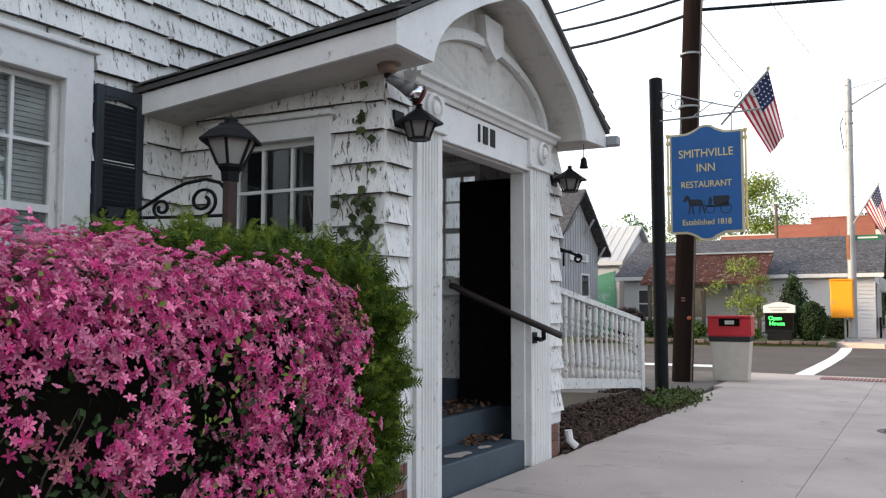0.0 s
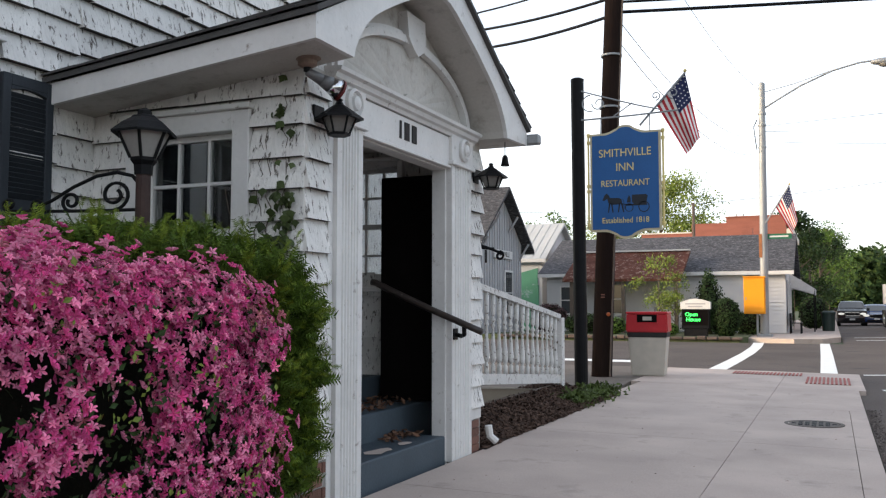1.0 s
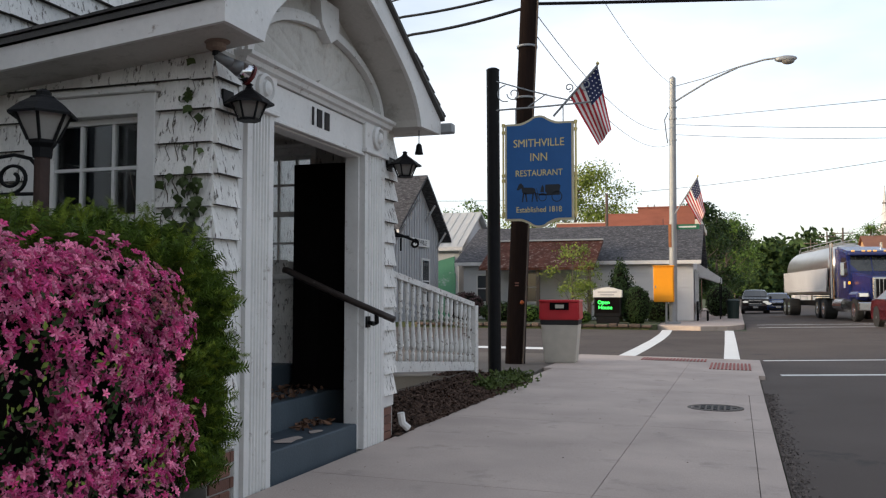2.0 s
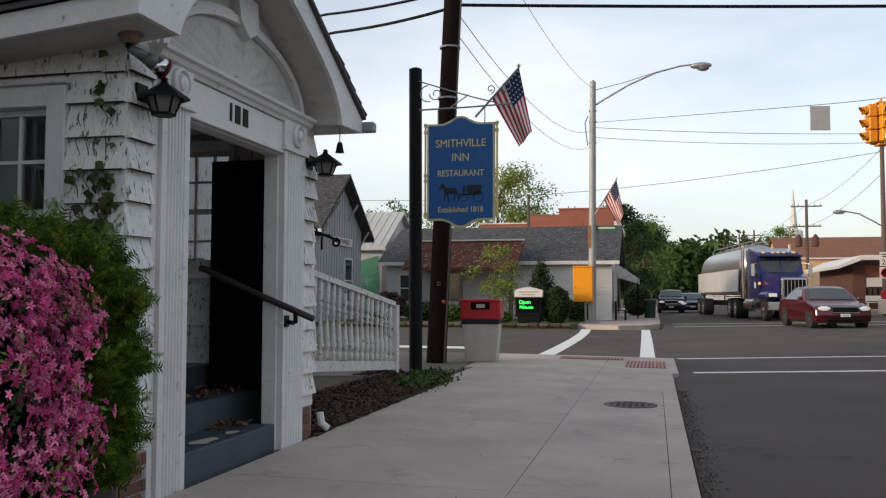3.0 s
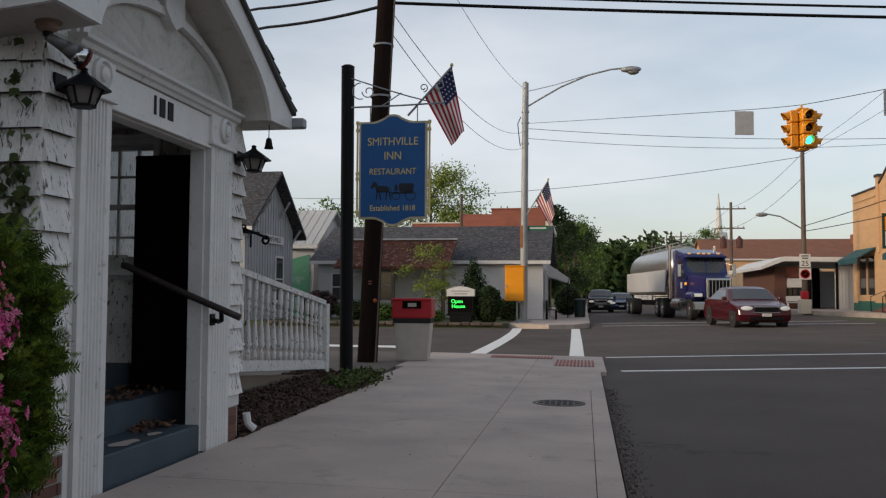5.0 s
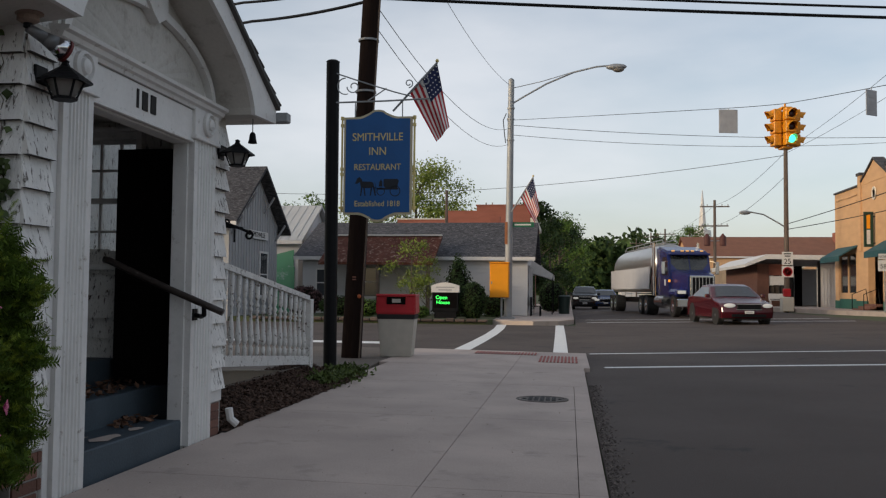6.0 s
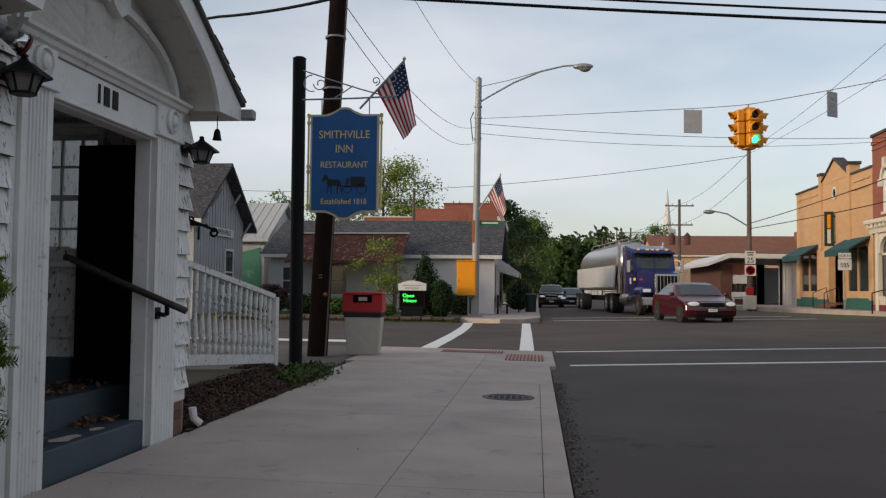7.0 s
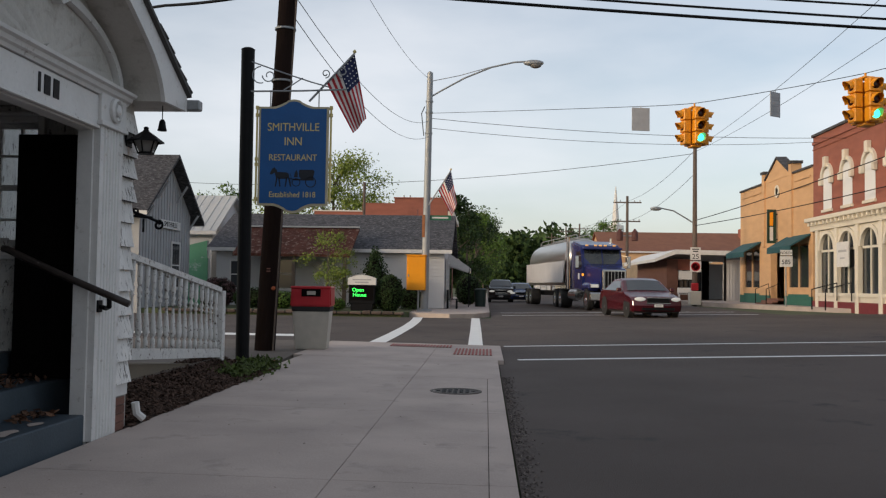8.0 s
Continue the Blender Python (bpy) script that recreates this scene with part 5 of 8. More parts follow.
def us_flag(name, top, foot, fly, hoist, angle, label):
    """A drooping striped flag on a slanting staff; the hoist runs down the staff from its top."""
    fg = thing(name, label, "flag")
    top, foot = Vector(top), Vector(foot)
    rods_part("staff", [(foot, top, hoist * 0.028)], M_STEEL, fg, 8)
    bm = bmesh.new()
    lathe(bm, [(hoist * 0.02, 0), (hoist * 0.05, hoist * 0.04), (hoist * 0.02, hoist * 0.09)], 8, top)
    part("finial", bm, M_GOLD, fg)
    d = (foot - top).normalized()
    mats = [material(name + "_red", (0.42, 0.02, 0.03), 0.8, bump=0.05), material(name + "_white", (0.7, 0.68, 0.66), 0.8, bump=0.05), material(name + "_blue", (0.012, 0.018, 0.07), 0.8, bump=0.05)]
    cols, rows = 26, 26
    side = Vector((math.cos(angle), math.sin(angle), 0))

    def at(u, w):
        """u along the fly, w down the hoist, both 0 to 1."""
        p = top + d * hoist * w
        drop = fly * u
        fall = 0.99 - 0.22 * w
        q = p + Vector((0, 0, -1)) * drop * fall + side * drop * (0.20 + 0.22 * w)
        fold = math.sin(w * 9.0 + u * 2.2) * 0.05 * fly * (0.25 + u)
        return q + Vector((-math.sin(angle), math.cos(angle), 0)) * fold

    for kind in range(3):
        bm = bmesh.new()
        cache = {}

        def vert(i, j):
            if (i, j) not in cache:
                cache[i, j] = bm.verts.new(at(i / cols, j / rows))
            return cache[i, j]

        for i in range(cols):
            for j in range(rows):
                canton = i < cols * 0.4 and j < 14
                k = 2 if canton else (j // 2) % 2
                if k == kind:
                    bm.faces.new((vert(i, j), vert(i + 1, j), vert(i + 1, j + 1), vert(i, j + 1)))
        part(("red_stripes", "white_stripes", "blue_canton")[kind], bm, mats[kind], fg, smooth=True)
    bm = bmesh.new()
    for r in range(5):
        for c in range(5):
            ctr = at(0.4 * (r + 0.5) / 5, (14 / 26) * (c + 0.5) / 5)
            nrm = Vector((math.sin(angle), -math.cos(angle), 0)) * 0.004 * hoist * 4
            bmesh.ops.create_circle(bm, cap_ends=True, segments=5, radius=hoist * 0.018, matrix=Matrix.Translation(ctr + nrm) @ Vector((math.sin(angle), -math.cos(angle), 0)).to_track_quat("Z", "Y").to_matrix().to_4x4())
    tagged(part("star_field", bm, mats[1], fg), kind="stuff")
    return fg


us_flag("flag", (-1.63, 11.6, 4.14), (-2.22, 11.6, 3.5), 0.86, 0.54, 0.15, "red, white and blue flag hanging from a slanted staff")

# ---- wooden utility pole, bin, manhole, tactile paving ----
up = thing("utility_pole", "tall dark creosoted wooden utility pole, slightly leaning", "utility pole")
rods_part("shaft", [((-3.385, 14.2, 0.0), (-2.98, 14.2, 9.5), 0.165, 0.12)], M_POLEWOOD, up, 18)
rods_part("conduit", [((-3.22, 14.06, 0.0), (-2.83, 14.06, 8.5), 0.014)], M_OLDWOOD, up, 8)
for z in (3.3, 4.35, 5.2):
    bm = bmesh.new()
    x = -3.385 + 0.405 * z / 9.5
    lathe(bm, [(0.172, 0), (0.172, 0.03)], 18, (x, 14.2, z))
    part("steel_band", bm, M_STEEL, up)
boxes("tag", [(-3.34, 14.025, 1.28, -3.28, 14.03, 1.30), (-3.34, 14.025, 1.32, -3.28, 14.03, 1.34)], M_BRICK, up)
bm = bmesh.new()
lathe(bm, [(0.03, 0), (0.033, 0.02), (0.02, 0.03)], 10)
k_ = part("reflector", bm, material("orange_reflector", (0.35, 0.08, 0.02), 0.3, bump=0), up)
k_.matrix_basis = pose(-3.22, 14.03, 1.02, 90, 0, 0)

bin_ = thing("litter_bin", "beige litter bin with a red swing-top lid on the sidewalk", "litter bin", (-2.72, 14.72, 0.032), 4)


def tapered(bm, w0, d0, z0, w1, d1, z1, bevel=0.0):
    vs = [bm.verts.new((sx * w / 2, sy * d / 2, z)) for w, d, z in ((w0, d0, z0), (w1, d1, z1)) for sx, sy in ((-1, -1), (1, -1), (1, 1), (-1, 1))]
    fs = [bm.faces.new([vs[k] for k in q]) for q in ((0, 1, 2, 3), (4, 5, 6, 7), (0, 1, 5, 4), (1, 2, 6, 5), (2, 3, 7, 6), (3, 0, 4, 7))]
    bmesh.ops.recalc_face_normals(bm, faces=fs)
    if bevel:
        bmesh.ops.bevel(bm, geom=list({e for q in fs for e in q.edges}), offset=bevel, segments=2, affect="EDGES")


bm = bmesh.new()
tapered(bm, 0.50, 0.50, 0, 0.60, 0.60, 0.63, 0.015)
part("body", bm, M_BIN, bin_)
bm = bmesh.new()
tapered(bm, 0.61, 0.61, 0.62, 0.63, 0.63, 0.70, 0.01)
part("liner", bm, M_RUBBER, bin_)
bm = bmesh.new()
tapered(bm, 0.66, 0.66, 0.70, 0.64, 0.64, 1.0, 0.02)
bx(bm, -0.33, -0.33, 0.985, 0.33, 0.33, 1.03, 0.015)
lid = part("lid", bm, M_RED, bin_, "faded red plastic lid")
boxes("flap", [(-0.15, -0.336, 0.86, 0.16, -0.322, 0.985)], M_DARK, lid)
boxes("flap_rim", [(-0.16, -0.342, 0.845, 0.17, -0.330, 0.86), (-0.16, -0.342, 0.985, 0.17, -0.330, 0.995)], M_RED, lid)
boxes("label_bar", [(-0.06, -0.338, 0.89, 0.08, -0.3365, 0.95)], M_BIN, lid)

mh = thing("manhole_cover", "round dark iron manhole cover in the sidewalk", "manhole cover", (0.0 - 0.16, 9.33, 0.0085), kind="")
bm = bmesh.new()
lathe(bm, [(0.27, -0.02), (0.27, 0.004), (0.235, 0.004), (0.235, -0.006), (0.225, -0.006), (0.225, 0.002), (0.05, 0.002)], 32)
part("cover", bm, material("rusty_iron", (0.09, 0.075, 0.065), 0.7, metal=0.3, scale=9, vary=0.5, bump=0.6), mh)
bm = bmesh.new()
for a in range(-3, 4):
    for b in range(-3, 4):
        if a * a + b * b < 10:
            bx(bm, a * 0.06 - 0.02, b * 0.06 - 0.02, 0.002, a * 0.06 + 0.02, b * 0.06 + 0.02, 0.007)
tagged(part("tread_pattern", bm, M_BLACK, mh), kind="stuff")

M_TACT = material("brick_red_tactile", (0.30, 0.09, 0.075), 0.8, scale=4, vary=0.25, dirt=(0.3, 0.25, 0.22), dirt_amount=0.25)
dome_bm = bmesh.new()
bx(dome_bm, -0.02, -0.05, 0, 0.02, 0.05, 0.012, 0.004)
dome_me = mesh_of(dome_bm, "dome", M_TACT)
for x0, y0, x1, y1 in ((-1.55, 15.75, -0.42, 16.35), (-0.38, 14.25, 0.25, 15.55)):
    pad = thing("tactile_paving", "brick-red tactile paving strip at the crossing", "paving", group="tactile strips")
    bm = bmesh.new()
    vs = [bm.verts.new((x, y, walk_z(x) + 0.004)) for x, y in ((x0, y0), (x1, y0), (x1, y1), (x0, y1))]
    bm.faces.new(vs)
    part("base", bm, M_CONC, pad)
    xx_ = x0 + 0.03
    while xx_ < x1:
        yy_ = y0 + 0.08
        while yy_ < y1:
            piece("dome", dome_me, pad, Matrix.Translation((xx_, yy_, walk_z(xx_) + 0.004)) @ Matrix.Diagonal((0.8, 1.7, 1, 1)))
            yy_ += 0.19
        xx_ += 0.058


# ---- trees and shrubs ----
def tree(name, at, h, r, mat, label, leaves=2600, size=0.16, trunk=0.16, low=0.3, seed=1, gaps=0.0, category="tree"):
    tr = thing(name, label, category, at)
    q = random.Random(seed)
    g = np.random.default_rng(seed)
    bm = bmesh.new()
    tube(bm, [(0, 0, -0.1), (q.uniform(-.05, .05) * h * 0.1, 0, h * low * 0.6), (q.uniform(-.1, .1) * r * 0.3, q.uniform(-.1, .1) * r * 0.3, h * 0.55), (q.uniform(-.2, .2) * r * .4, 0, h * 0.9)], trunk, 8, trunk * 0.2)
    part("trunk", bm, M_BARK, tr, smooth=True)
    clumps = []
    bm = bmesh.new()
    for k in range(int(16 + 5 * r)):
        z = h * (low + (0.97 - low) * q.random() ** 0.85)
        rel = (z / h - low) / (1 - low)
        rad = r * (math.sin(math.pi * min(1, 0.16 + 0.80 * rel)) ** 0.6) * q.uniform(0.25, 1.0)
        a = q.uniform(0, 2 * math.pi)
        c = Vector((rad * math.cos(a), rad * math.sin(a), z))
        clumps.append((c, r * q.uniform(0.22, 0.42)))
        s = Vector((0, 0, max(h * low * 0.5, z - rad * 0.9)))
        tube(bm, [s, (s + c) / 2 + Vector((0, 0, 0.08 * r)), c], trunk * 0.28, 5, trunk * 0.05)
    part("limb", bm, M_BARK, tr)
    per = max(8, leaves // len(clumps))
    pts, nr = [], []
    for c, cr in clumps:
        d = g.normal(size=(per, 3))
        d /= np.linalg.norm(d, axis=1)[:, None]
        rad = cr * g.uniform(0.35, 1.1, (per, 1)) * (1 if not gaps else g.uniform(0.6, 1.5, (per, 1)))
        pts.append(np.array(c) + d * rad * np.array((1, 1, 0.75)))
        nr.append(d + g.normal(size=d.shape) * 0.6)
    v, f = scatter(LEAF, LEAF_F, np.concatenate(pts), np.concatenate(nr), g.uniform(size * 0.6, size * 1.3, per * len(clumps)), g)
    stuff("crown", v, f, mat, tr)
    return tr


def shrub(name, at, half, mat, label, n=2600, size=0.06, power=2.2, seed=3, category="shrub"):
    sh = thing(name, label, category, at)
    g = np.random.default_rng(seed)
    c = (0, 0, half[2] * 0.95)
    p, nn, off = mound(c, half, n, g, power, 0.12 * half[0], 1.8 / half[0], -0.98)
    v, f = scatter(LEAF, LEAF_F, p - nn * g.uniform(0, 0.12 * half[0], (len(p), 1)), nn + g.normal(size=nn.shape) * 0.6, g.uniform(size * 0.6, size * 1.3, len(p)), g)
    stuff("leaves", v, f, mat, sh)
    # near-black core paints the shade inside the shrub
    blob("shade_core", c, half, M_INNER, sh, power, 0.05, 0.08 * half[0])
    return sh


def conifer(name, at, h, r, mat, label, n=3500, size=0.12, seed=5):
    sh = thing(name, label, "conifer", at)
    g = np.random.default_rng(seed)
    z = h * (1 - np.sqrt(g.random(n)))
    a = g.uniform(0, 2 * math.pi, n)
    rad = r * (1 - z / h) ** 0.8 * (0.85 + 0.25 * np.sin(a * 5 + z * 6 / h)) * g.uniform(0.6, 1.08, n)
    p = np.stack([rad * np.cos(a), rad * np.sin(a), z + 0.08], 1)
    nn = np.stack([np.cos(a), np.sin(a), 0.6 + 0 * a], 1)
    v, f = scatter(LEAF, LEAF_F, p, nn + g.normal(size=nn.shape) * 0.5, g.uniform(size * 0.5, size * 1.2, n), g)
    stuff("needles", v, f, mat, sh)
    rods_part("trunk", [((0, 0, -0.05), (0, 0, h * 0.9), r * 0.12, 0.01)], M_BARK, sh, 6)
    # near-black cone paints the shade between the needles
    bm = bmesh.new()
    bmesh.ops.create_cone(bm, segments=14, radius1=r * 0.75, radius2=0.02, depth=h * 0.88, matrix=Matrix.Translation((0, 0, h * 0.48)))
    part("shade_core", bm, M_INNER, sh)
    return sh


# ---- houses ----
def house(name, label, x0, x1, y0, y1, z0, eave, ridge, along, wall_mat, roof_mat, over=0.3, category="house"):
    """Four walls and a gabled roof; along is the ridge's axis."""
    ho = thing(name, label, category)
    th = 0.2
    boxes("wall", [(x0, y0, z0, x1, y0 + th, eave)], wall_mat, ho)
    boxes("wall", [(x0, y1 - th, z0, x1, y1, eave)], wall_mat, ho)
    boxes("wall", [(x0, y0 + th, z0, x0 + th, y1 - th, eave)], wall_mat, ho)
    boxes("wall", [(x1 - th, y0 + th, z0, x1, y1 - th, eave)], wall_mat, ho)
    if along == "x":
        c, a, b, e0, e1 = (y0 + y1) / 2, y0, y1, x0, x1
    else:
        c, a, b, e0, e1 = (x0 + x1) / 2, x0, x1, y0, y1
    s = (ridge - eave) / (c - a)
    for u in (e0, e1 - th):
        bm = bmesh.new()
        prism(bm, [(a, eave), (b, eave), (c, ridge)], u, u + th, along)
        part("gable", bm, wall_mat, ho)
    for sgn in (-1, 1):
        edge = a - over if sgn < 0 else b + over
        bm = bmesh.new()
        prism(bm, [(edge, eave - s * over), (c, ridge), (c, ridge + 0.14), (edge, eave - s * over + 0.14)], e0 - over, e1 + over, along)
        part("roof", bm, roof_mat, ho)
        bm = bmesh.new()
        prism(bm, [(edge, eave - s * over - 0.04), (edge + sgn * 0.02, eave - s * over - 0.04), (edge + sgn * 0.02, eave - s * over + 0.12), (edge, eave - s * over + 0.12)], e0 - over, e1 + over, along)
        part("fascia", bm, M_TRIM, ho)
    return ho


def lap(ho, axis, at, u0, u1, z0, z1, mat, step=0.13, sgn=-1):
    """Lapped boards on a wall."""
    n = int((z1 - z0) / step)
    bm = bmesh.new()
    if axis == "y":
        prism(bm, [(0, 0), (sgn * 0.04, 0), (sgn * 0.006, step), (0, step)], 0, 1, "x")
    else:
        prism(bm, [(0, 0), (sgn * 0.04, 0), (sgn * 0.006, step), (0, step)], 0, 1, "y")
    me = mesh_of(bm, "siding_board", mat)
    for k in range(n):
        m = Matrix.Translation((u0, at, z0 + k * step)) @ Matrix.Diagonal((u1 - u0, 1, 1, 1)) if axis == "y" else Matrix.Translation((at, u0, z0 + k * step)) @ Matrix.Diagonal((1, u1 - u0, 1, 1))
        piece("siding_board", me, ho, m)


def flat_window(parent, axis, at, u0, u1, z0, z1, sgn=-1, frame=0.07, bars=True, mat=None, trim=None):
    """Window with frame, sill and pane set on a wall face; sgn tells which way it faces."""
    trim = trim or M_TRIM
    w = group_part("window", parent)

    def b(a0, a1, c0, c1, d0, d1):
        lo, hi = sorted((at + sgn * d0, at + sgn * d1))
        return (a0, lo, c0, a1, hi, c1) if axis == "y" else (lo, a0, c0, hi, a1, c1)

    fr = [b(u0 - frame, u0, z0 - frame, z1 + frame, 0, 0.05), b(u1, u1 + frame, z0 - frame, z1 + frame, 0, 0.05), b(u0, u1, z1, z1 + frame, 0, 0.05), b(u0, u1, z0 - frame, z0, 0, 0.05)]
    if bars:
        zm = (z0 + z1) / 2
        fr.append(b(u0, u1, zm - 0.025, zm + 0.025, 0.01, 0.045))
    boxes("frame", fr, trim, w)
    boxes("sill", [b(u0 - frame * 1.3, u1 + frame * 1.3, z0 - frame * 1.6, z0 - frame, 0, 0.09)], trim, w)
    boxes("pane", [b(u0, u1, z0, z1, 0.004, 0.02)], mat or M_WINDOW, w)
    return w


# white corner house with its rusty lean-to roof
hs = house("corner_house", "low white clapboard house with a grey shingle roof", -12.2, -1.75, 40.3, 48.0, -0.1, 2.75, 4.45, "x", M_SIDING, M_GREY_ROOF, 0.35)
lap(hs, "y", 40.3, -12.2, -1.75, 0.1, 2.7, M_SIDING, 0.16)
flat_window(hs, "y", 40.26, -9.5, -8.7, 0.9, 2.2)
flat_window(hs, "y", 40.27, -11.5, -10.7, 0.9, 2.1)
flat_window(hs, "x", -1.72, 41.2, 42.2, 0.5, 2.3, 1)
flat_window(hs, "x", -1.72, 43.0, 44.0, 0.2, 2.2, 1)
porch = group_part("lean_to", hs)
bm = bmesh.new()
prism(bm, [(37.6, 2.26), (40.5, 3.58), (40.5, 3.70), (37.6, 2.38)], -10.7, -5.66, "x")
part("rusty_roof", bm, M_BROWN_ROOF, porch, "rust-brown patched metal roof")
boxes("ridge_cap", [(-10.7, 40.32, 3.68, -5.66, 40.55, 3.75)], M_METAL_ROOF, porch)
for x in (-10.4, -8.15, -5.95):
    boxes("porch_post", [(x, 37.7, -0.1, x + 0.14, 37.84, 2.40)], M_BARK, porch)
boxes("chimney", [(-3.9, 45.2, 3.9, -3.4, 45.7, 5.0)], M_REDBRICK, hs)
aw = group_part("awning", hs, "white striped shop awning")
for k in range(10):
    y = 44.2 + k * 0.42
    bm = bmesh.new()
    prism(bm, [(-1.74, 2.75), (-1.74, 2.70), (-0.72, 2.0), (-0.72, 1.78), (-0.68, 1.78), (-0.68, 2.05)], y, y + 0.41, "y")
    part("strip", bm, M_TRIM if k % 2 else material("awning_grey", (0.12, 0.13, 0.14), 0.8), aw)
for y in (44.2, 48.35):
    bm = bmesh.new()
    prism(bm, [(-1.74, 2.75), (-1.74, 2.1), (-0.72, 1.78), (-0.69, 2.04)], y - 0.02, y, "y")
    part("end_panel", bm, M_TRIM, aw)
    rods_part("awning_post", [((-0.72, y, 0.0), (-0.72, y, 1.8), 0.03)], M_BLACK, aw, 6)
boxes("shop_front", [(-1.745, 44.3, 0.1, -1.70, 48.0, 2.3)], M_WINDOW, hs)
bench = thing("bench", "dark slatted bench before the corner house", "bench", (-1.35, 40.6, 0.08), 90)
for k in range(4):
    boxes("seat_slat", [(-0.6, -0.2 + k * 0.11, 0.42, 0.6, -0.11 + k * 0.11, 0.45)], M_BLACK, bench)
for k in range(3):
    boxes("back_slat", [(-0.6, 0.24, 0.52 + k * 0.12, 0.6, 0.27, 0.61 + k * 0.12)], M_BLACK, bench)
for x in (-0.55, 0.5):
    boxes("leg", [(x, -0.2, 0, x + 0.05, -0.14, 0.42), (x, 0.22, 0, x + 0.05, 0.27, 0.85)], M_BLACK, bench)
barrel = thing("refuse_barrel", "dark green refuse barrel on the far sidewalk", "litter bin", (-0.15, 46.0, 0.07))
bm = bmesh.new()
lathe(bm, [(0.27, 0), (0.31, 0.8), (0.33, 0.82), (0.33, 0.88), (0.2, 0.95)], 16)
part("body", bm, material("dark_green_plastic", (0.015, 0.03, 0.025), 0.5), barrel)

# brick block behind
bb = thing("brick_block", "red brick commercial block with a stepped parapet", "building")
for c in ((-10.6, 55.0, -0.2, -2.3, 55.3, 5.65), (-10.6, 64.7, -0.2, -2.3, 65.0, 5.9), (-10.6, 55.3, -0.2, -10.3, 64.7, 5.6), (-2.6, 55.3, -0.2, -2.3, 64.7, 5.9)):
    boxes("wall", [c], M_REDBRICK, bb)
boxes("parapet", [(-7.6, 55.0, 5.65, -2.3, 55.3, 6.2)], M_REDBRICK, bb)
boxes("parapet", [(-5.6, 55.0, 6.2, -2.3, 55.3, 6.5)], M_REDBRICK, bb)
boxes("coping", [(-10.7, 54.95, 5.65, -7.6, 55.35, 5.72)], M_CREAM, bb)
boxes("coping", [(-5.65, 54.95, 6.5, -2.2, 55.35, 6.57)], M_REDBRICK, bb)
boxes("flat_roof", [(-10.3, 55.3, 4.9, -2.6, 64.7, 5.0)], M_GREY_ROOF, bb)
boxes("white_gutter", [(-9.6, 54.5, 5.05, -3.6, 54.98, 5.25)], M_TRIM, bb)
flat_window(bb, "x", -2.3, 56.2, 57.3, 3.2, 4.9, 1)
flat_window(bb, "x", -2.3, 58.6, 59.7, 3.2, 4.9, 1)
boxes("cornice", [(-2.28, 55.0, 5.4, -1.9, 64.7, 5.75)], M_CREAM, bb, 0.03)
boxes("cornice", [(-2.28, 55.0, 2.7, -1.7, 64.7, 2.95)], M_CREAM, bb, 0.03)
for x in (-5.2, -4.8, -3.1):
    rods_part("vent_pipe", [((x, 57, 5.0), (x, 57, 6.9), 0.05)], M_STEEL, bb, 6)
fp = thing("pipe_flue", "thin grey flue pipe rising behind the roofs", "flue")
rods_part("pipe", [((-6.8, 50.0, 0), (-6.8, 50.0, 6.9), 0.08)], M_OLDWOOD, fp, 8)

# grey station building with brackets
sta = house("station_building", "grey board-and-batten station with a steep gable", -22, -13.0, 33.1, 38.9, -0.1, 4.0, 6.2, "x", M_GREYBOARD, M_GREY_ROOF, 0.48, "building")
bm = bmesh.new()
bx(bm, 0, -0.025, 0, 0.03, 0.025, 1)
bat = mesh_of(bm, "batten", M_GREYBOARD)
for k in range(19):
    y = 33.2 + k * 0.31
    top_z = 4.0 + (6.15 - 4.0) * (1 - abs(y - 36) / 2.9) - 0.05
    piece("batten", bat, sta, Matrix.Translation((-13.0, y, 0.0)) @ Matrix.Diagonal((1, 1, top_z, 1)))
for k in range(24):
    piece("batten", bat, sta, Matrix.Translation((-13.0 - k * 0.36, 33.1, 0)) @ pose(0, 0, 0, 0, 0, -90) @ Matrix.Diagonal((1, 1, 3.9, 1)))
flat_window(sta, "x", -12.99, 36.6, 37.5, 0.9, 2.7, 1, 0.09)
boxes("name_board", [(-12.96, 35.1, 3.28, -12.91, 37.4, 3.62)], M_TRIM, sta)
words("name_lettering", "SMITHVILLE", 0.30, pose(-12.905, 36.25, 3.36, 90, 0, 90), M_BLACK, sta, 0.003)
for y, s in ((33.4, -1), (38.6, 1), (34.9, -1), (37.1, 1)):
    bm = bmesh.new()
    z = 4.0 + (6.15 - 4.0) * (1 - abs(y - 36) / 2.9) - 0.15
    rod(bm, (-12.98, y, z - 0.75), (-12.55, y, z - 0.05), 0.05, n=4)
    part("eave_brace", bm, M_GREYBOARD, sta)

# teal-walled hall beside it
hall = house("metal_roofed_hall", "white hall with a pale metal roof and a green mural", -24, -13.3, 43.0, 49.5, -0.1, 3.65, 5.55, "x", M_SIDING, M_METAL_ROOF, 0.3, "building")
lap(hall, "x", -13.3, 43.0, 49.5, 0.1, 3.6, M_SIDING, 0.16, 1)
boxes("mural", [(-23.5, 42.94, 0.0, -13.45, 42.995, 2.3)], M_TEAL, hall)
bm = bmesh.new()
prism(bm, [(-16.8, 2.3), (-13.5, 2.3), (-13.5, 3.15), (-14.3, 2.95), (-15.4, 2.6)], 42.945, 42.99, "y")
part("mural_hill", bm, M_TEAL, hall)
bm = bmesh.new()
bx(bm, 0, 0, 0, 0.03, 1, 0.018)
rib = mesh_of(bm, "seam", M_METAL_ROOF)
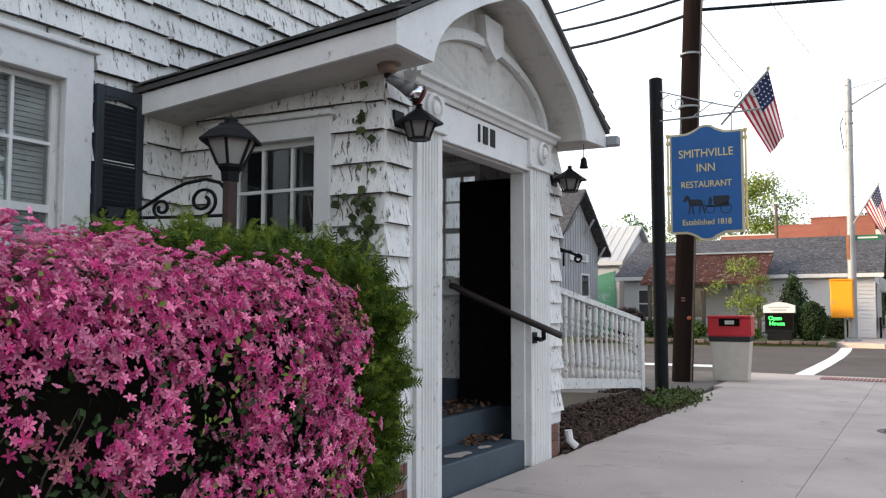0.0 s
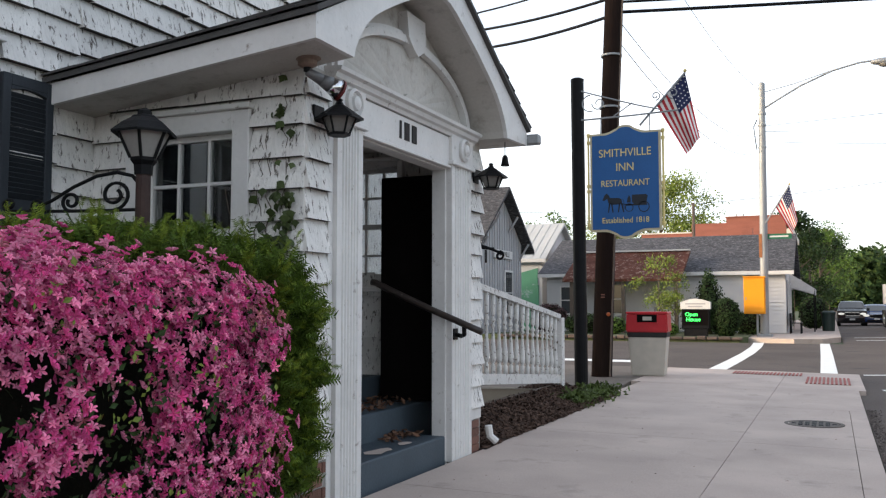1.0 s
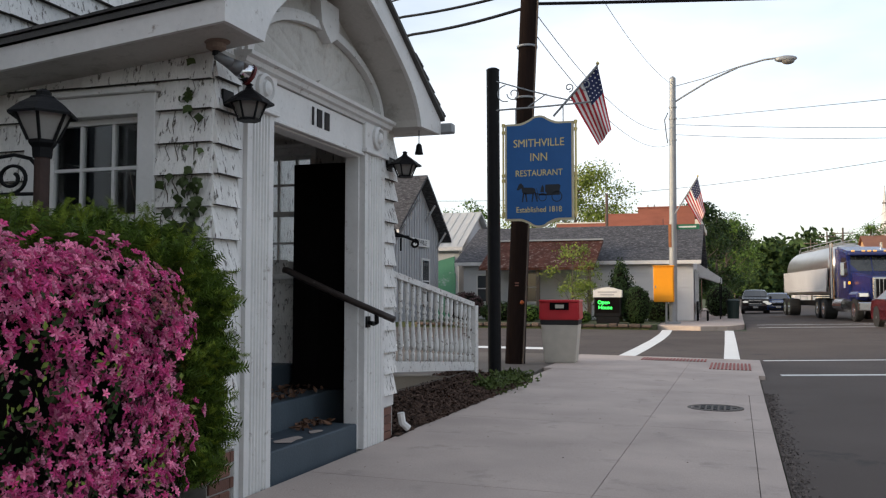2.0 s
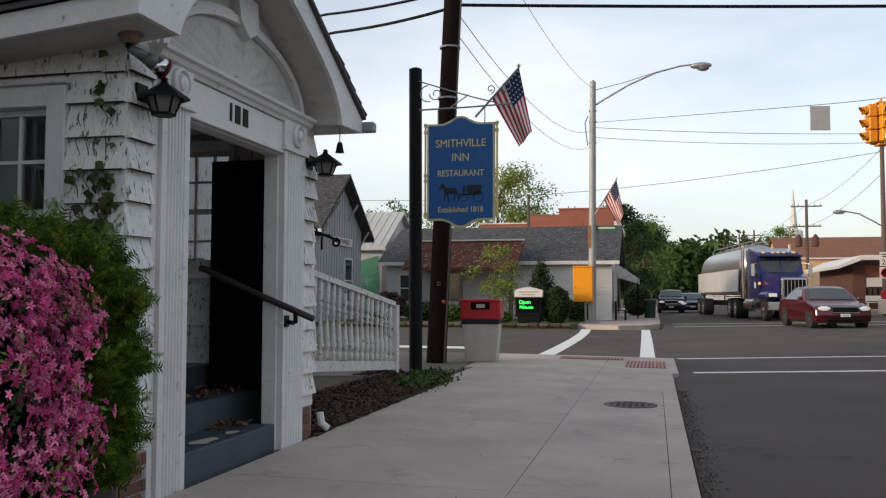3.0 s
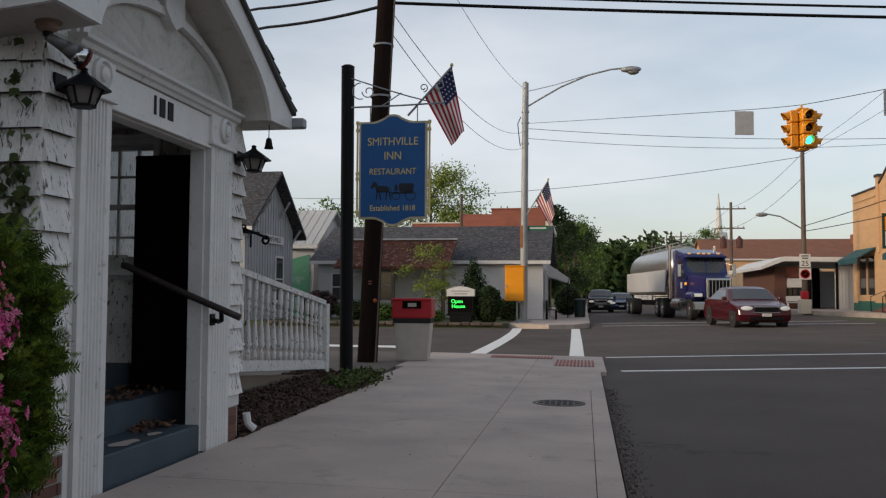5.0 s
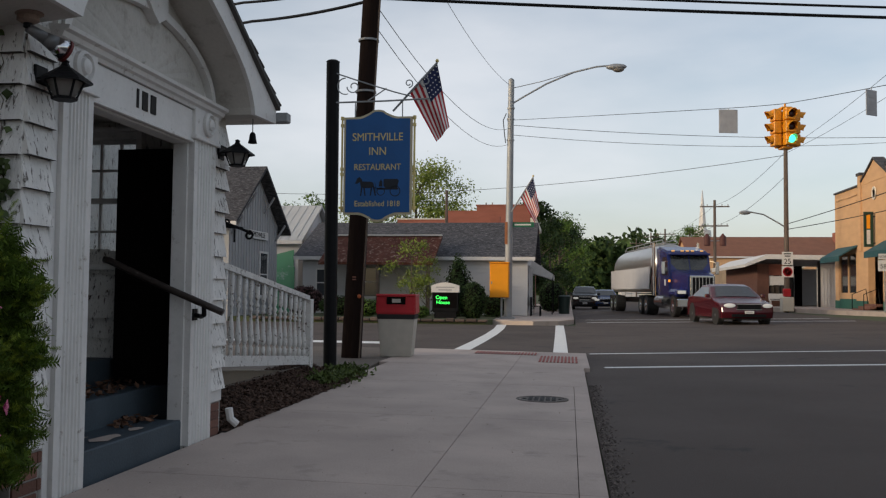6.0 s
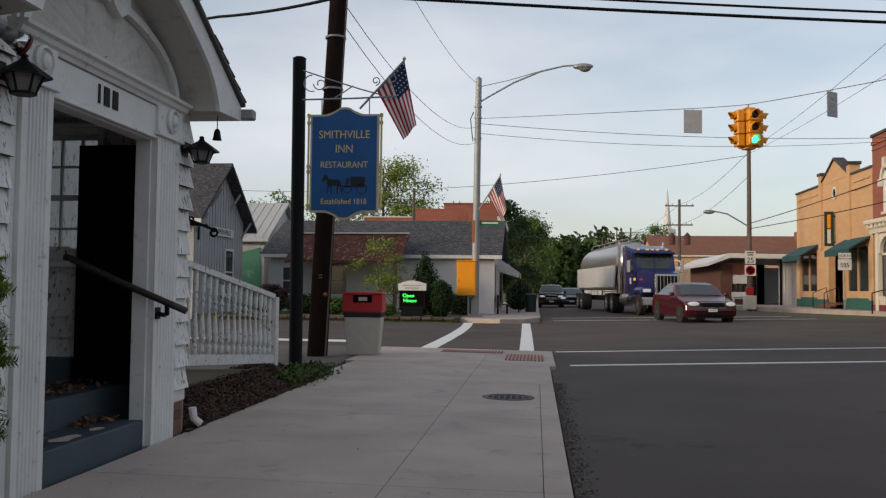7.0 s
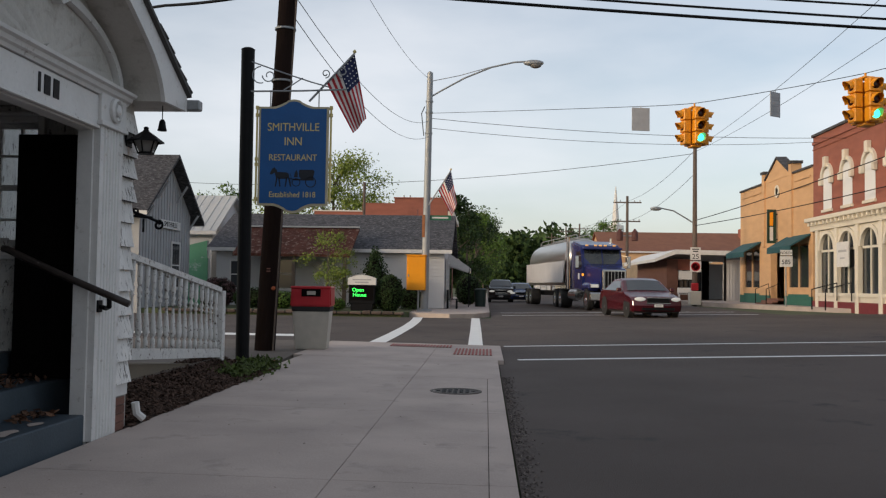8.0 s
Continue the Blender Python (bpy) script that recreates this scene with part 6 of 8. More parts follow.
tilt = math.degrees(math.atan2(1.9, 3.25))
for k in range(26):
    piece("seam", rib, hall, Matrix.Translation((-24.1 + k * 0.43, 42.75, 3.65)) @ pose(0, 0, 0, tilt, 0, 0) @ Matrix.Diagonal((1, 4.0, 1, 1)))

# far corner bed with sign, shrubs and edging stones
bm = bmesh.new()
prism(bm, [(-30, 33.2), (-3.0, 33.2), (-2.75, 33.6), (-3.0, 40.2), (-30, 40.2)], -0.3, 0.10, "z")
tagged(part("planting_bed", bm, M_GROUND), "raised planting bed on the far corner", "bed", kind="structure")
M_EDGE = material("weathered_edging_stone", (0.085, 0.062, 0.052), 0.9, scale=4, vary=0.4, bump=0.5, spread=0.3)
er = random.Random(12)
x = -12.0
while x < -3.1:
    w = er.uniform(0.3, 0.55)
    bm = bmesh.new()
    bx(bm, x, 33.05, 0.0, x + w - 0.03, 33.3, er.uniform(0.10, 0.15), 0.03)
    tagged(part("edging_stone", bm, M_EDGE), "weathered edging stone along the planting bed", "stone", "edging stones")
    x += w
bo = thing("boulder", "small pale boulder in the planting bed", "stone", (-6.6, 33.7, 0.1))
blob("rock", (0, 0, 0.12), (0.3, 0.25, 0.2), M_CONC, bo, 2.4, 0.08)
led = thing("message_board", "dark message board sign with green lit lettering and white gabled top", "sign", (-4.62, 34.2, 0.1))
boxes("cabinet", [(-0.5, -0.14, 0.28, 0.5, 0.14, 1.0)], M_BLACK, led, 0.01)
boxes("plinth", [(-0.42, -0.12, 0.0, 0.42, 0.12, 0.28)], M_BLACK, led)
bm = bmesh.new()
prism(bm, [(-0.54, 1.0), (0.54, 1.0), (0.54, 1.26), (0.2, 1.36), (0, 1.39), (-0.2, 1.36), (-0.54, 1.26)], -0.15, 0.15, "y")
topper = part("topper", bm, M_TRIM, led, "white gabled top with small dark lettering")
boxes("text_bar", [(-0.36, -0.158, 1.17, 0.36, -0.151, 1.22)], M_GREYBOARD, topper)
boxes("text_bar", [(-0.26, -0.158, 1.07, 0.26, -0.151, 1.12)], M_GREYBOARD, topper)
boxes("screen", [(-0.45, -0.146, 0.40, 0.45, -0.141, 0.96)], M_DARK, led)
M_LED = glow("green_led", (0.05, 1.0, 0.12), 2.2)
words("lit_lettering", "Open", 0.20, pose(-0.14, -0.149, 0.74, 90, 0, 0), M_LED, led, 0.001)
words("lit_lettering", "House", 0.20, pose(-0.08, -0.149, 0.55, 90, 0, 0), M_LED, led, 0.001)
shrub("round_bush", (-3.62, 34.6, 0.1), (0.55, 0.5, 0.72), M_LEAF_DARK, "rounded dark green bush beside the message board", 4200, 0.07, 2.1, 7)
conifer("dark_conifer", (-4.55, 37.4, 0.1), 2.6, 1.2, M_LEAF_DARK, "small dark conifer before the corner house")
tree("small_tree", (-6.15, 35.2, 0.1), 3.0, 1.1, M_LEAF_PALE, "slender young tree with pale yellow-green leaves", 1500, 0.09, 0.05, 0.35, 11, 0.5)
tree("small_tree", (-5.6, 35.6, 0.1), 2.4, 0.8, M_LEAF_PALE, "slender young tree with pale yellow-green leaves", 800, 0.09, 0.04, 0.35, 12, 0.5)
shrub("low_hedge", (-5.75, 34.1, 0.1), (0.5, 0.3, 0.24), M_LEAF, "low clipped green hedge on the corner bed", 1500, 0.06, 3)
shrub("low_shrub", (-2.95, 37.0, 0.1), (0.6, 0.5, 0.45), M_LEAF_DARK, "dark low shrub by the house wall", 1500, 0.08, 2.2, 9)
shrub("red_shrub", (-10.9, 36.4, 0.1), (0.75, 0.6, 0.62), material("maroon_leaf", (0.06, 0.025, 0.025), 0.6, spread=0.4, island=True, bump=0), "dark maroon shrub in the planting bed", 2200, 0.09, 2.1, 10)
shrub("low_shrub", (-9.3, 35.8, 0.1), (0.8, 0.5, 0.42), M_LEAF_DARK, "dark low shrub by the house wall", 1800, 0.08, 2.2, 19)
shrub("low_shrub", (-8.1, 35.6, 0.1), (0.6, 0.5, 0.35), M_LEAF, "dark low shrub by the house wall", 1500, 0.08, 2.2, 20)
shrub("low_shrub", (-0.9, 52.0, 0.1), (0.7, 1.6, 0.85), M_LEAF_DARK, "dark shrub beside the far sidewalk", 2200, 0.12, 2.4, 21)

tree("pale_tree", (-12.4, 72, -0.2), 12.6, 4.2, M_LEAF_PALE, "tall tree with young pale leaves", 13000, 0.2, 0.2, 0.25, 21, 0.6)
tree("pale_tree", (-16.5, 74, -0.2), 9.6, 3.4, M_LEAF_PALE, "tall tree with young pale leaves", 5200, 0.2, 0.2, 0.25, 22, 0.4)
tree("green_tree", (-23.0, 78, -0.2), 10.0, 3.2, M_LEAF, "leafy green tree behind the hall", 2600, 0.24, 0.2, 0.3, 23)
tree("green_tree", (-19.0, 70, -0.2), 7.2, 3.0, M_LEAF_PALE, "leafy green tree behind the hall", 2200, 0.22, 0.2, 0.3, 24)
for k, (x, y, h, r, mt) in enumerate(((-2.6, 69, 8.2, 2.3, M_LEAF_DARK), (-1.6, 82, 8.6, 2.6, M_LEAF_DARK), (-0.9, 98, 9.4, 3.4, M_LEAF), (-1.2, 118, 11, 3.8, M_LEAF_DARK), (-1.0, 140, 12.5, 4.2, M_LEAF), (-1.6, 162, 13.5, 4.4, M_LEAF_DARK), (-0.5, 188, 15, 5.0, M_LEAF), (-5.5, 108, 11, 4, M_LEAF_DARK), (15.5, 118, 10, 3.2, M_LEAF))):
    tree("street_tree", (x, y, 0), h, r, mt, "dense green street tree lining the main road", 4200, 0.24, 0.22, 0.2, 40 + k)
tree("young_street_tree", (12.4, 92, 0.2), 4.4, 1.5, M_LEAF_PALE, "young light green street tree", 1500, 0.16, 0.08, 0.3, 61)

# far wood along the hill
g = np.random.default_rng(77)
pts, nr = [], []
for k in range(170):
    x = g.uniform(-110, 170) if k > 45 else g.uniform(-14, 26)
    y = g.uniform(215, 290)
    hh = g.uniform(11, 18) * (0.8 if x > 25 else 1)
    for j in range(9):
        c = np.array((x + g.normal(0, 2.6), y + g.normal(0, 2), hh * g.uniform(0.15, 0.95)))
        d = g.normal(size=(34, 3))
        d /= np.linalg.norm(d, axis=1)[:, None]
        pts.append(c + d * g.uniform(1.2, 2.6))
        nr.append(d + g.normal(size=d.shape) * 0.4)
pts, nr = np.concatenate(pts), np.concatenate(nr)
v, f = scatter(LEAF, LEAF_F, pts, nr, g.uniform(0.9, 1.9, len(pts)), g)
tagged(stuff("distant_trees", v, f, M_LEAF_FAR), "distant green trees along the hill", "trees", kind="stuff")

# houses up the road
hf = house("far_house", "small pale two-storey house up the road", 12.5, 20, 150, 160, 0, 5.2, 7.2, "y", M_CREAM, M_GREY_ROOF, 0.4)
for x in (13.6, 16.0, 18.2):
    flat_window(hf, "y", 150, x, x + 0.9, 0.9, 2.4)
    flat_window(hf, "y", 150, x, x + 0.9, 3.4, 4.8)
hg = house("far_shed", "low white shed with a green roof up the road", 3.5 + 7, 24, 185, 195, 0.5, 3.6, 5.4, "x", M_SIDING, material("green_roof", (0.05, 0.09, 0.07), 0.7), 0.3)

# ---- east side of the road ----
Z0 = 0.36
ch = house("brick_hall", "long buff brick hall with a brown roof and round windows", 12.6, 30, 96, 108, 0.0, 5.1, 7.4, "x", M_YELBRICK, material("brown_shingle_roof", (0.20, 0.085, 0.05), 0.85, scale=1.5, vary=0.25), 0.25, "building")
for x in (14.0, 16.2, 18.4, 20.6):
    wn_ = group_part("window", ch)
    bm = bmesh.new()
    prism(bm, [(x + 0.5 + 0.5 * math.cos(math.pi * k / 10), 3.4 + 0.5 * math.sin(math.pi * k / 10)) for k in range(11)] + [(x, 2.1), (x + 1.0, 2.1)], 95.92, 95.99, "y")
    part("arched_frame", bm, M_TRIM, wn_)
    boxes("pane", [(x + 0.12, 95.90, 2.2, x + 0.88, 95.915, 3.4)], M_WINDOW, wn_)
boxes("chimney", [(28.2, 100, 5.5, 29.2, 101, 7.9)], M_REDBRICK, ch)
steeple = thing("white_steeple", "white pointed church steeple far behind the roofs", "steeple", (19.5, 135, 0))
bm = bmesh.new()
lathe(bm, [(1.1, 0), (1.1, 9.5), (1.3, 9.5), (1.2, 10.6), (0.6, 10.6), (0.45, 12.4), (0.05, 16.5)], 8)
part("spire", bm, M_TRIM, steeple)
low = thing("flat_roofed_shop", "low brick shop with a white overhanging flat roof", "shop")
boxes("wall", [(12.55, 62, Z0 - 0.4, 13.3, 62.25, 3.2)], M_BRICK, low)
boxes("wall", [(12.55, 62.25, Z0 - 0.4, 12.8, 74, 3.2)], M_BRICK, low)
boxes("wall", [(13.3, 62.1, 2.45, 14.5, 62.3, 3.2)], M_REDBRICK, low)
boxes("wall", [(13.3, 62.1, Z0 - 0.4, 14.5, 62.3, 0.75)], M_BRICK, low)
# Set-back wall in near-black: the open bay's shade is put into its colour.
boxes("wall", [(14.5, 66, Z0 - 0.4, 16.4, 66.25, 3.2)], M_DARK, low)
boxes("wall", [(16.4, 62, Z0 - 0.4, 24.0, 62.25, 3.2)], M_SIDING, low)
boxes("wall", [(12.8, 73.75, Z0 - 0.4, 24.0, 74, 3.2)], M_SIDING, low)
bm = bmesh.new()
prism(bm, [(11.5, 2.95), (12.9, 3.5), (24.4, 3.35), (24.4, 3.65), (12.9, 3.8), (11.5, 3.15)], 60.8, 74.3, "y")
part("roof", bm, M_TRIM, low)
boxes("shop_window", [(13.35, 62.12, 0.75, 14.45, 62.16, 1.75)], M_WINDOW, low)
for x in (13.32, 13.66, 14.0, 14.38):
    boxes("window_post", [(x, 62.06, 0.75, x + 0.07, 62.12, 1.75)], M_BLACK, low)
boxes("blank_sign", [(13.35, 62.0, 1.8, 14.4, 62.08, 2.4)], M_TRIM, low)
boxes("glass_door", [(14.9, 65.9, Z0, 15.8, 65.98, 2.5)], M_WINDOW, low)
boxes("door_post", [(14.84, 65.86, Z0, 14.9, 65.98, 2.6), (15.8, 65.86, Z0, 15.86, 65.98, 2.6)], M_STEEL, low)
for x in (14.5, 16.25):
    boxes("post", [(x, 61.3, Z0 - 0.3, x + 0.14, 61.44, 3.4)], M_BLACK, low)
bm = bmesh.new()
bx(bm, -0.02, -0.03, 0, 0.02, 0, 1)
seam_me = mesh_of(bm, "wall_seam", M_SIDING)
for k in range(6):
    piece("wall_seam", seam_me, low, Matrix.Translation((16.55 + 0.2 * k, 62.0, Z0)) @ Matrix.Diagonal((1, 1, 2.8, 1)))
wb = thing("white_bench", "white bench standing before the flat-roofed shop", "bench", (13.75, 61.3, 0.38))
boxes("seat", [(-0.6, -0.2, 0.40, 0.6, 0.2, 0.45)], M_TRIM, wb, 0.01)
boxes("backrest", [(-0.6, 0.18, 0.50, 0.6, 0.22, 0.85)], M_TRIM, wb, 0.01)
for x in (-0.55, 0.49):
    boxes("leg", [(x, -0.18, 0, x + 0.06, 0.18, 0.40), (x, 0.19, 0.40, x + 0.06, 0.215, 0.52)], M_TRIM, wb)
rs2 = thing("stone_shed", "small tan stone-faced shop annexe", "shop")
boxes("wall", [(12.9, 76, 0, 19, 84, 3.4)], material("tan_stone", (0.35, 0.26, 0.17), 0.85, scale=1.5, vary=0.3, bump=0.5, fine=6), rs2)
boxes("parapet_cap", [(12.8, 75.9, 3.4, 19.1, 84.1, 3.5)], M_CREAM, rs2)

# buff brick shop
XS = 16.0
shop = thing("buff_brick_shop", "two-storey buff brick shop with a small stepped gable", "shop")
boxes("wall", [(XS + 0.02, 44.15, 3.5, XS + 0.35, 56.6, 7.2)], M_YELBRICK, shop)
for a, b in ((44.15, 44.75), (47.85, 48.35), (50.6, 52.65), (55.85, 56.6)):
    boxes("brick_pier", [(XS, a, Z0 - 0.3, XS + 0.35, b, 3.5)], M_YELBRICK, shop)
boxes("side_wall", [(XS + 0.35, 56.3, Z0 - 0.3, 28, 56.6, 7.0)], M_YELBRICK, shop)
boxes("back_wall", [(27.7, 44.15, Z0 - 0.3, 28, 56.3, 6.6)], M_YELBRICK, shop)
boxes("flat_roof", [(XS + 0.35, 44.15, 6.3, 27.7, 56.3, 6.5)], M_GREY_ROOF, shop)
bm = bmesh.new()
prism(bm, [(47.4, 7.2), (51.6, 7.2), (51.6, 7.35), (49.5, 8.35), (47.4, 7.35)], XS + 0.0, XS + 0.4, "x")
part("gable", bm, M_YELBRICK, shop)
for s in (-1, 1):
    bm = bmesh.new()
    prism(bm, [(49.5, 8.35), (49.5 + s * 2.2, 7.28), (49.5 + s * 2.2, 7.38), (49.5, 8.47)], XS - 0.08, XS + 0.5, "x")
    part("gable_coping", bm, M_GREY_ROOF, shop)
for a, b in ((47.0, 47.45), (51.55, 52.0)):
    boxes("pier", [(XS - 0.08, a, 3.6, XS + 0.45, b, 7.75)], M_YELBRICK, shop)
    boxes("pier_cap", [(XS - 0.14, a - 0.08, 7.75, XS + 0.5, b + 0.08, 7.9)], M_GREY_ROOF, shop)
for a, b in ((44.15, 47.0), (52.0, 56.6)):
    boxes("coping", [(XS - 0.06, a, 7.2, XS + 0.42, b, 7.3)], M_GREY_ROOF, shop)
    boxes("brick_panel", [(XS - 0.03, a + 0.35, 6.35, XS, b - 0.35, 6.45), (XS - 0.03, a + 0.35, 6.75, XS, b - 0.35, 6.85)], M_YELBRICK, shop)
bm = bmesh.new()
lathe(bm, [(0.35, 0), (0.35, 0.04), (0.22, 0.04), (0.22, 0.0)], 14)
rb_ = part("round_ornament", bm, M_CREAM, shop)
rb_.matrix_basis = pose(XS - 0.0, 49.5, 6.55, 0, -90, 0)
M_GREENBASE = material("dark_green_base_paint", (0.03, 0.12, 0.09), 0.6)
for a, b in ((44.75, 47.85), (52.65, 55.85)):
    boxes("base_panel", [(XS + 0.02, a, Z0 - 0.3, XS + 0.2, b, 0.95)], M_GREENBASE, shop)
    sw = group_part("shop_window", shop)
    boxes("pane", [(XS + 0.10, a + 0.05, 1.3, XS + 0.12, b - 0.05, 3.4)], M_WINDOW, sw)
    boxes("frame", [(XS + 0.03, a, 0.95, XS + 0.16, b, 1.3)] + [(XS + 0.04, q - 0.06, 1.3, XS + 0.15, q + 0.06, 3.5) for q in (a + 0.06, (a + b) / 2, b - 0.06)], M_YELBRICK, sw)
    aw2 = group_part("awning", shop, "dark green shop awning")
    bm = bmesh.new()
    prism(bm, [(XS, 3.95), (XS - 1.0, 3.35), (XS - 1.0, 3.05), (XS - 0.96, 3.05), (XS - 0.96, 3.3), (XS, 3.87)], a - 0.25, b + 0.25, "y")
    part("canvas", bm, material("teal_canvas", (0.02, 0.075, 0.085), 0.8), aw2)
boxes("base_band", [(XS - 0.02, 44.15, Z0 - 0.3, XS, 48.3, 0.85)], M_GREENBASE, shop)
boxes("base_band", [(XS - 0.02, 50.6, Z0 - 0.3, XS, 56.6, 0.85)], M_GREENBASE, shop)
boxes("door_recess", [(XS + 0.9, 48.35, Z0, XS + 0.95, 50.6, 3.5)], M_WINDOW, shop)
boxes("door", [(XS + 0.82, 48.9, 0.6, XS + 0.88, 49.9, 2.8)], M_YELBRICK, shop)
for k in range(3):
    boxes("step", [(XS - 0.9 + 0.3 * k, 48.5, Z0 - 0.1, XS + 0.8, 50.4, 0.46 + 0.12 * k)], M_BRICK, shop)
for y in (48.5, 50.4):
    bm = bmesh.new()
    tube(bm, [(XS - 0.9, y, 0.4), (XS - 0.9, y, 1.2), (XS - 0.2, y, 1.5), (XS - 0.1, y, 0.7)], 0.025, 6)
    part("step_rail", bm, M_BLACK, shop)
bs = group_part("blade_sign", shop, "tall dark green sign with plain yellow and white bars")
boxes("panel", [(XS - 0.54, 49.44, 3.7, XS - 0.08, 49.56, 5.55)], material("sign_green", (0.012, 0.04, 0.025), 0.5), bs)
boxes("white_bar", [(XS - 0.42, 49.433, 3.85, XS - 0.24, 49.438, 4.6)], M_TRIM, bs)
boxes("yellow_bar", [(XS - 0.42, 49.433, 4.66, XS - 0.24, 49.438, 5.4)], M_YELLOW, bs)
for z in (3.9, 5.3):
    rods_part("sign_arm", [((XS - 0.1, 49.5, z), (XS + 0.03, 49.5, z), 0.03)], M_BLACK, bs, 6)

# red brick block with arched windows
rbk = thing("arched_brick_block", "red brick block with arched windows and a cream shop front", "building")
boxes("upper_wall", [(XS + 0.0, 26, 4.55, XS + 0.4, 44.1, 8.6)], M_REDBRICK, rbk)
boxes("north_wall", [(XS + 0.4, 43.8, 6.5, 28, 44.1, 8.4)], M_REDBRICK, rbk)
boxes("back_wall", [(27.6, 26, Z0 - 0.3, 28, 43.8, 8.4)], M_REDBRICK, rbk)
boxes("south_wall", [(XS + 0.4, 26, Z0 - 0.3, 27.6, 26.3, 8.4)], M_REDBRICK, rbk)
boxes("flat_roof", [(XS + 0.4, 26.3, 7.9, 27.6, 43.8, 8.1)], M_GREY_ROOF, rbk)
boxes("coping", [(XS - 0.08, 26, 8.6, XS + 0.45, 44.15, 8.72)], M_GREY_ROOF, rbk)
boxes("brick_band", [(XS - 0.06, 26, 8.2, XS, 44.1, 8.35), (XS - 0.04, 26, 7.95, XS, 44.1, 8.0)], M_REDBRICK, rbk)
boxes("shop_cornice", [(XS - 0.42, 26, 4.42, XS, 44.2, 4.62)], M_CREAM, rbk, 0.03)
boxes("shop_frieze", [(XS - 0.15, 26, 4.0, XS + 0.2, 44.15, 4.42)], M_CREAM, rbk)
bm = bmesh.new()
bx(bm, XS - 0.36, 0, 4.24, XS - 0.15, 0.14, 4.42, 0.01)
dent = mesh_of(bm, "dentil", M_CREAM)
for k in range(38):
    piece("dentil", dent, rbk, Matrix.Translation((0, 26.2 + k * 0.475, 0)))


def arch_poly(y, hw, z0, zs, n=12):
    return [(y - hw, z0), (y + hw, z0)] + [(y + hw * math.cos(math.pi * k / n), zs + hw * 0.9 * math.sin(math.pi * k / n)) for k in range(n + 1)]


UP = [42.25 - 2.3 * k for k in range(7)]
M_BLIND = material("white_boarded_window", (0.68, 0.68, 0.68), 0.7, scale=0.8, vary=0.08)
for y in UP:
    w = group_part("arched_window", rbk)
    bm = bmesh.new()
    prism(bm, arch_poly(y, 0.50, 4.95, 6.45), XS - 0.02, XS - 0.002, "x")
    part("blind", bm, M_BLIND, w)
    bm = bmesh.new()
    arch_band(bm, y, 6.45, 0.52, 0.48, 0.68, 0.66, XS - 0.12, XS - 0.001, 14)
    part("hood", bm, M_CREAM, w)
    boxes("keystone", [(XS - 0.22, y - 0.13, 6.9, XS - 0.0, y + 0.13, 7.4)], M_CREAM, w, 0.02)
    for s in (-1, 1):
        boxes("hood_stop", [(XS - 0.2, y + s * 0.62 - 0.10, 6.1, XS, y + s * 0.62 + 0.10, 6.45)], M_CREAM, w, 0.03)
    boxes("sill", [(XS - 0.1, y - 0.6, 4.82, XS, y + 0.6, 4.94)], M_CREAM, w)
    lowin = group_part("shop_arch", rbk)
    bm = bmesh.new()
    prism(bm, arch_poly(y, 0.82, 1.05, 3.05), XS + 0.06, XS + 0.08, "x")
    part("pane", bm, M_WINDOW, lowin)
    bm = bmesh.new()
    arch_band(bm, y, 3.05, 0.82, 0.74, 0.98, 0.9, XS - 0.1, XS + 0.1, 14)
    part("arch", bm, M_CREAM, lowin)
    boxes("glazing_bar", [(XS + 0.0, y - 0.04, 1.05, XS + 0.05, y + 0.04, 3.75), (XS + 0.0, y - 0.82, 2.95, XS + 0.05, y + 0.82, 3.05)], M_CREAM, lowin)
    boxes("sill", [(XS - 0.12, y - 0.95, 0.9, XS + 0.1, y + 0.95, 1.05)], M_CREAM, lowin)
    boxes("stall_riser", [(XS - 0.05, y - 0.95, Z0 - 0.3, XS + 0.1, y + 0.95, 0.9)], M_CREAM, lowin)
    boxes("column", [(XS - 0.14, y + 1.0, Z0 - 0.3, XS + 0.12, y + 1.3, 4.0)], M_CREAM, lowin, 0.03)
    # spandrels beside the arch
    for s in (-1, 1):
        bm = bmesh.new()
        pp = [(y + s * 0.98 * math.cos(math.pi / 2 * k / 8), 3.05 + 0.9 * math.sin(math.pi / 2 * k / 8)) for k in range(9)] + [(y, 4.0), (y + s * 1.15, 4.0), (y + s * 1.15, 3.05)]
        prism(bm, pp, XS - 0.02, XS + 0.1, "x")
        part("spandrel", bm, M_CREAM, lowin)
boxes("red_base", [(XS - 0.08, 26, Z0 - 0.3, XS - 0.055, 44.1, 0.66)], material("dark_red_base_paint", (0.16, 0.025, 0.03), 0.6), rbk)
boxes("hung_notice", [(XS - 0.25, 39.3, 2.2, XS - 0.2, 40.6, 3.3)], M_TRIM, rbk)
boxes("notice_bar", [(XS - 0.256, 39.5, 2.85, XS - 0.251, 40.4, 2.95), (XS - 0.256, 39.7, 2.55, XS - 0.251, 40.2, 2.62)], M_GREYBOARD, rbk)
for y in (40.7, 39.1):
    bm = bmesh.new()
    tube(bm, [(XS - 1.3, y, 0.3), (XS - 1.3, y, 1.2), (XS - 0.2, y, 1.5), (XS - 0.2, y, 0.7)], 0.03, 6)
    part("entry_rail", bm, M_BLACK, rbk)


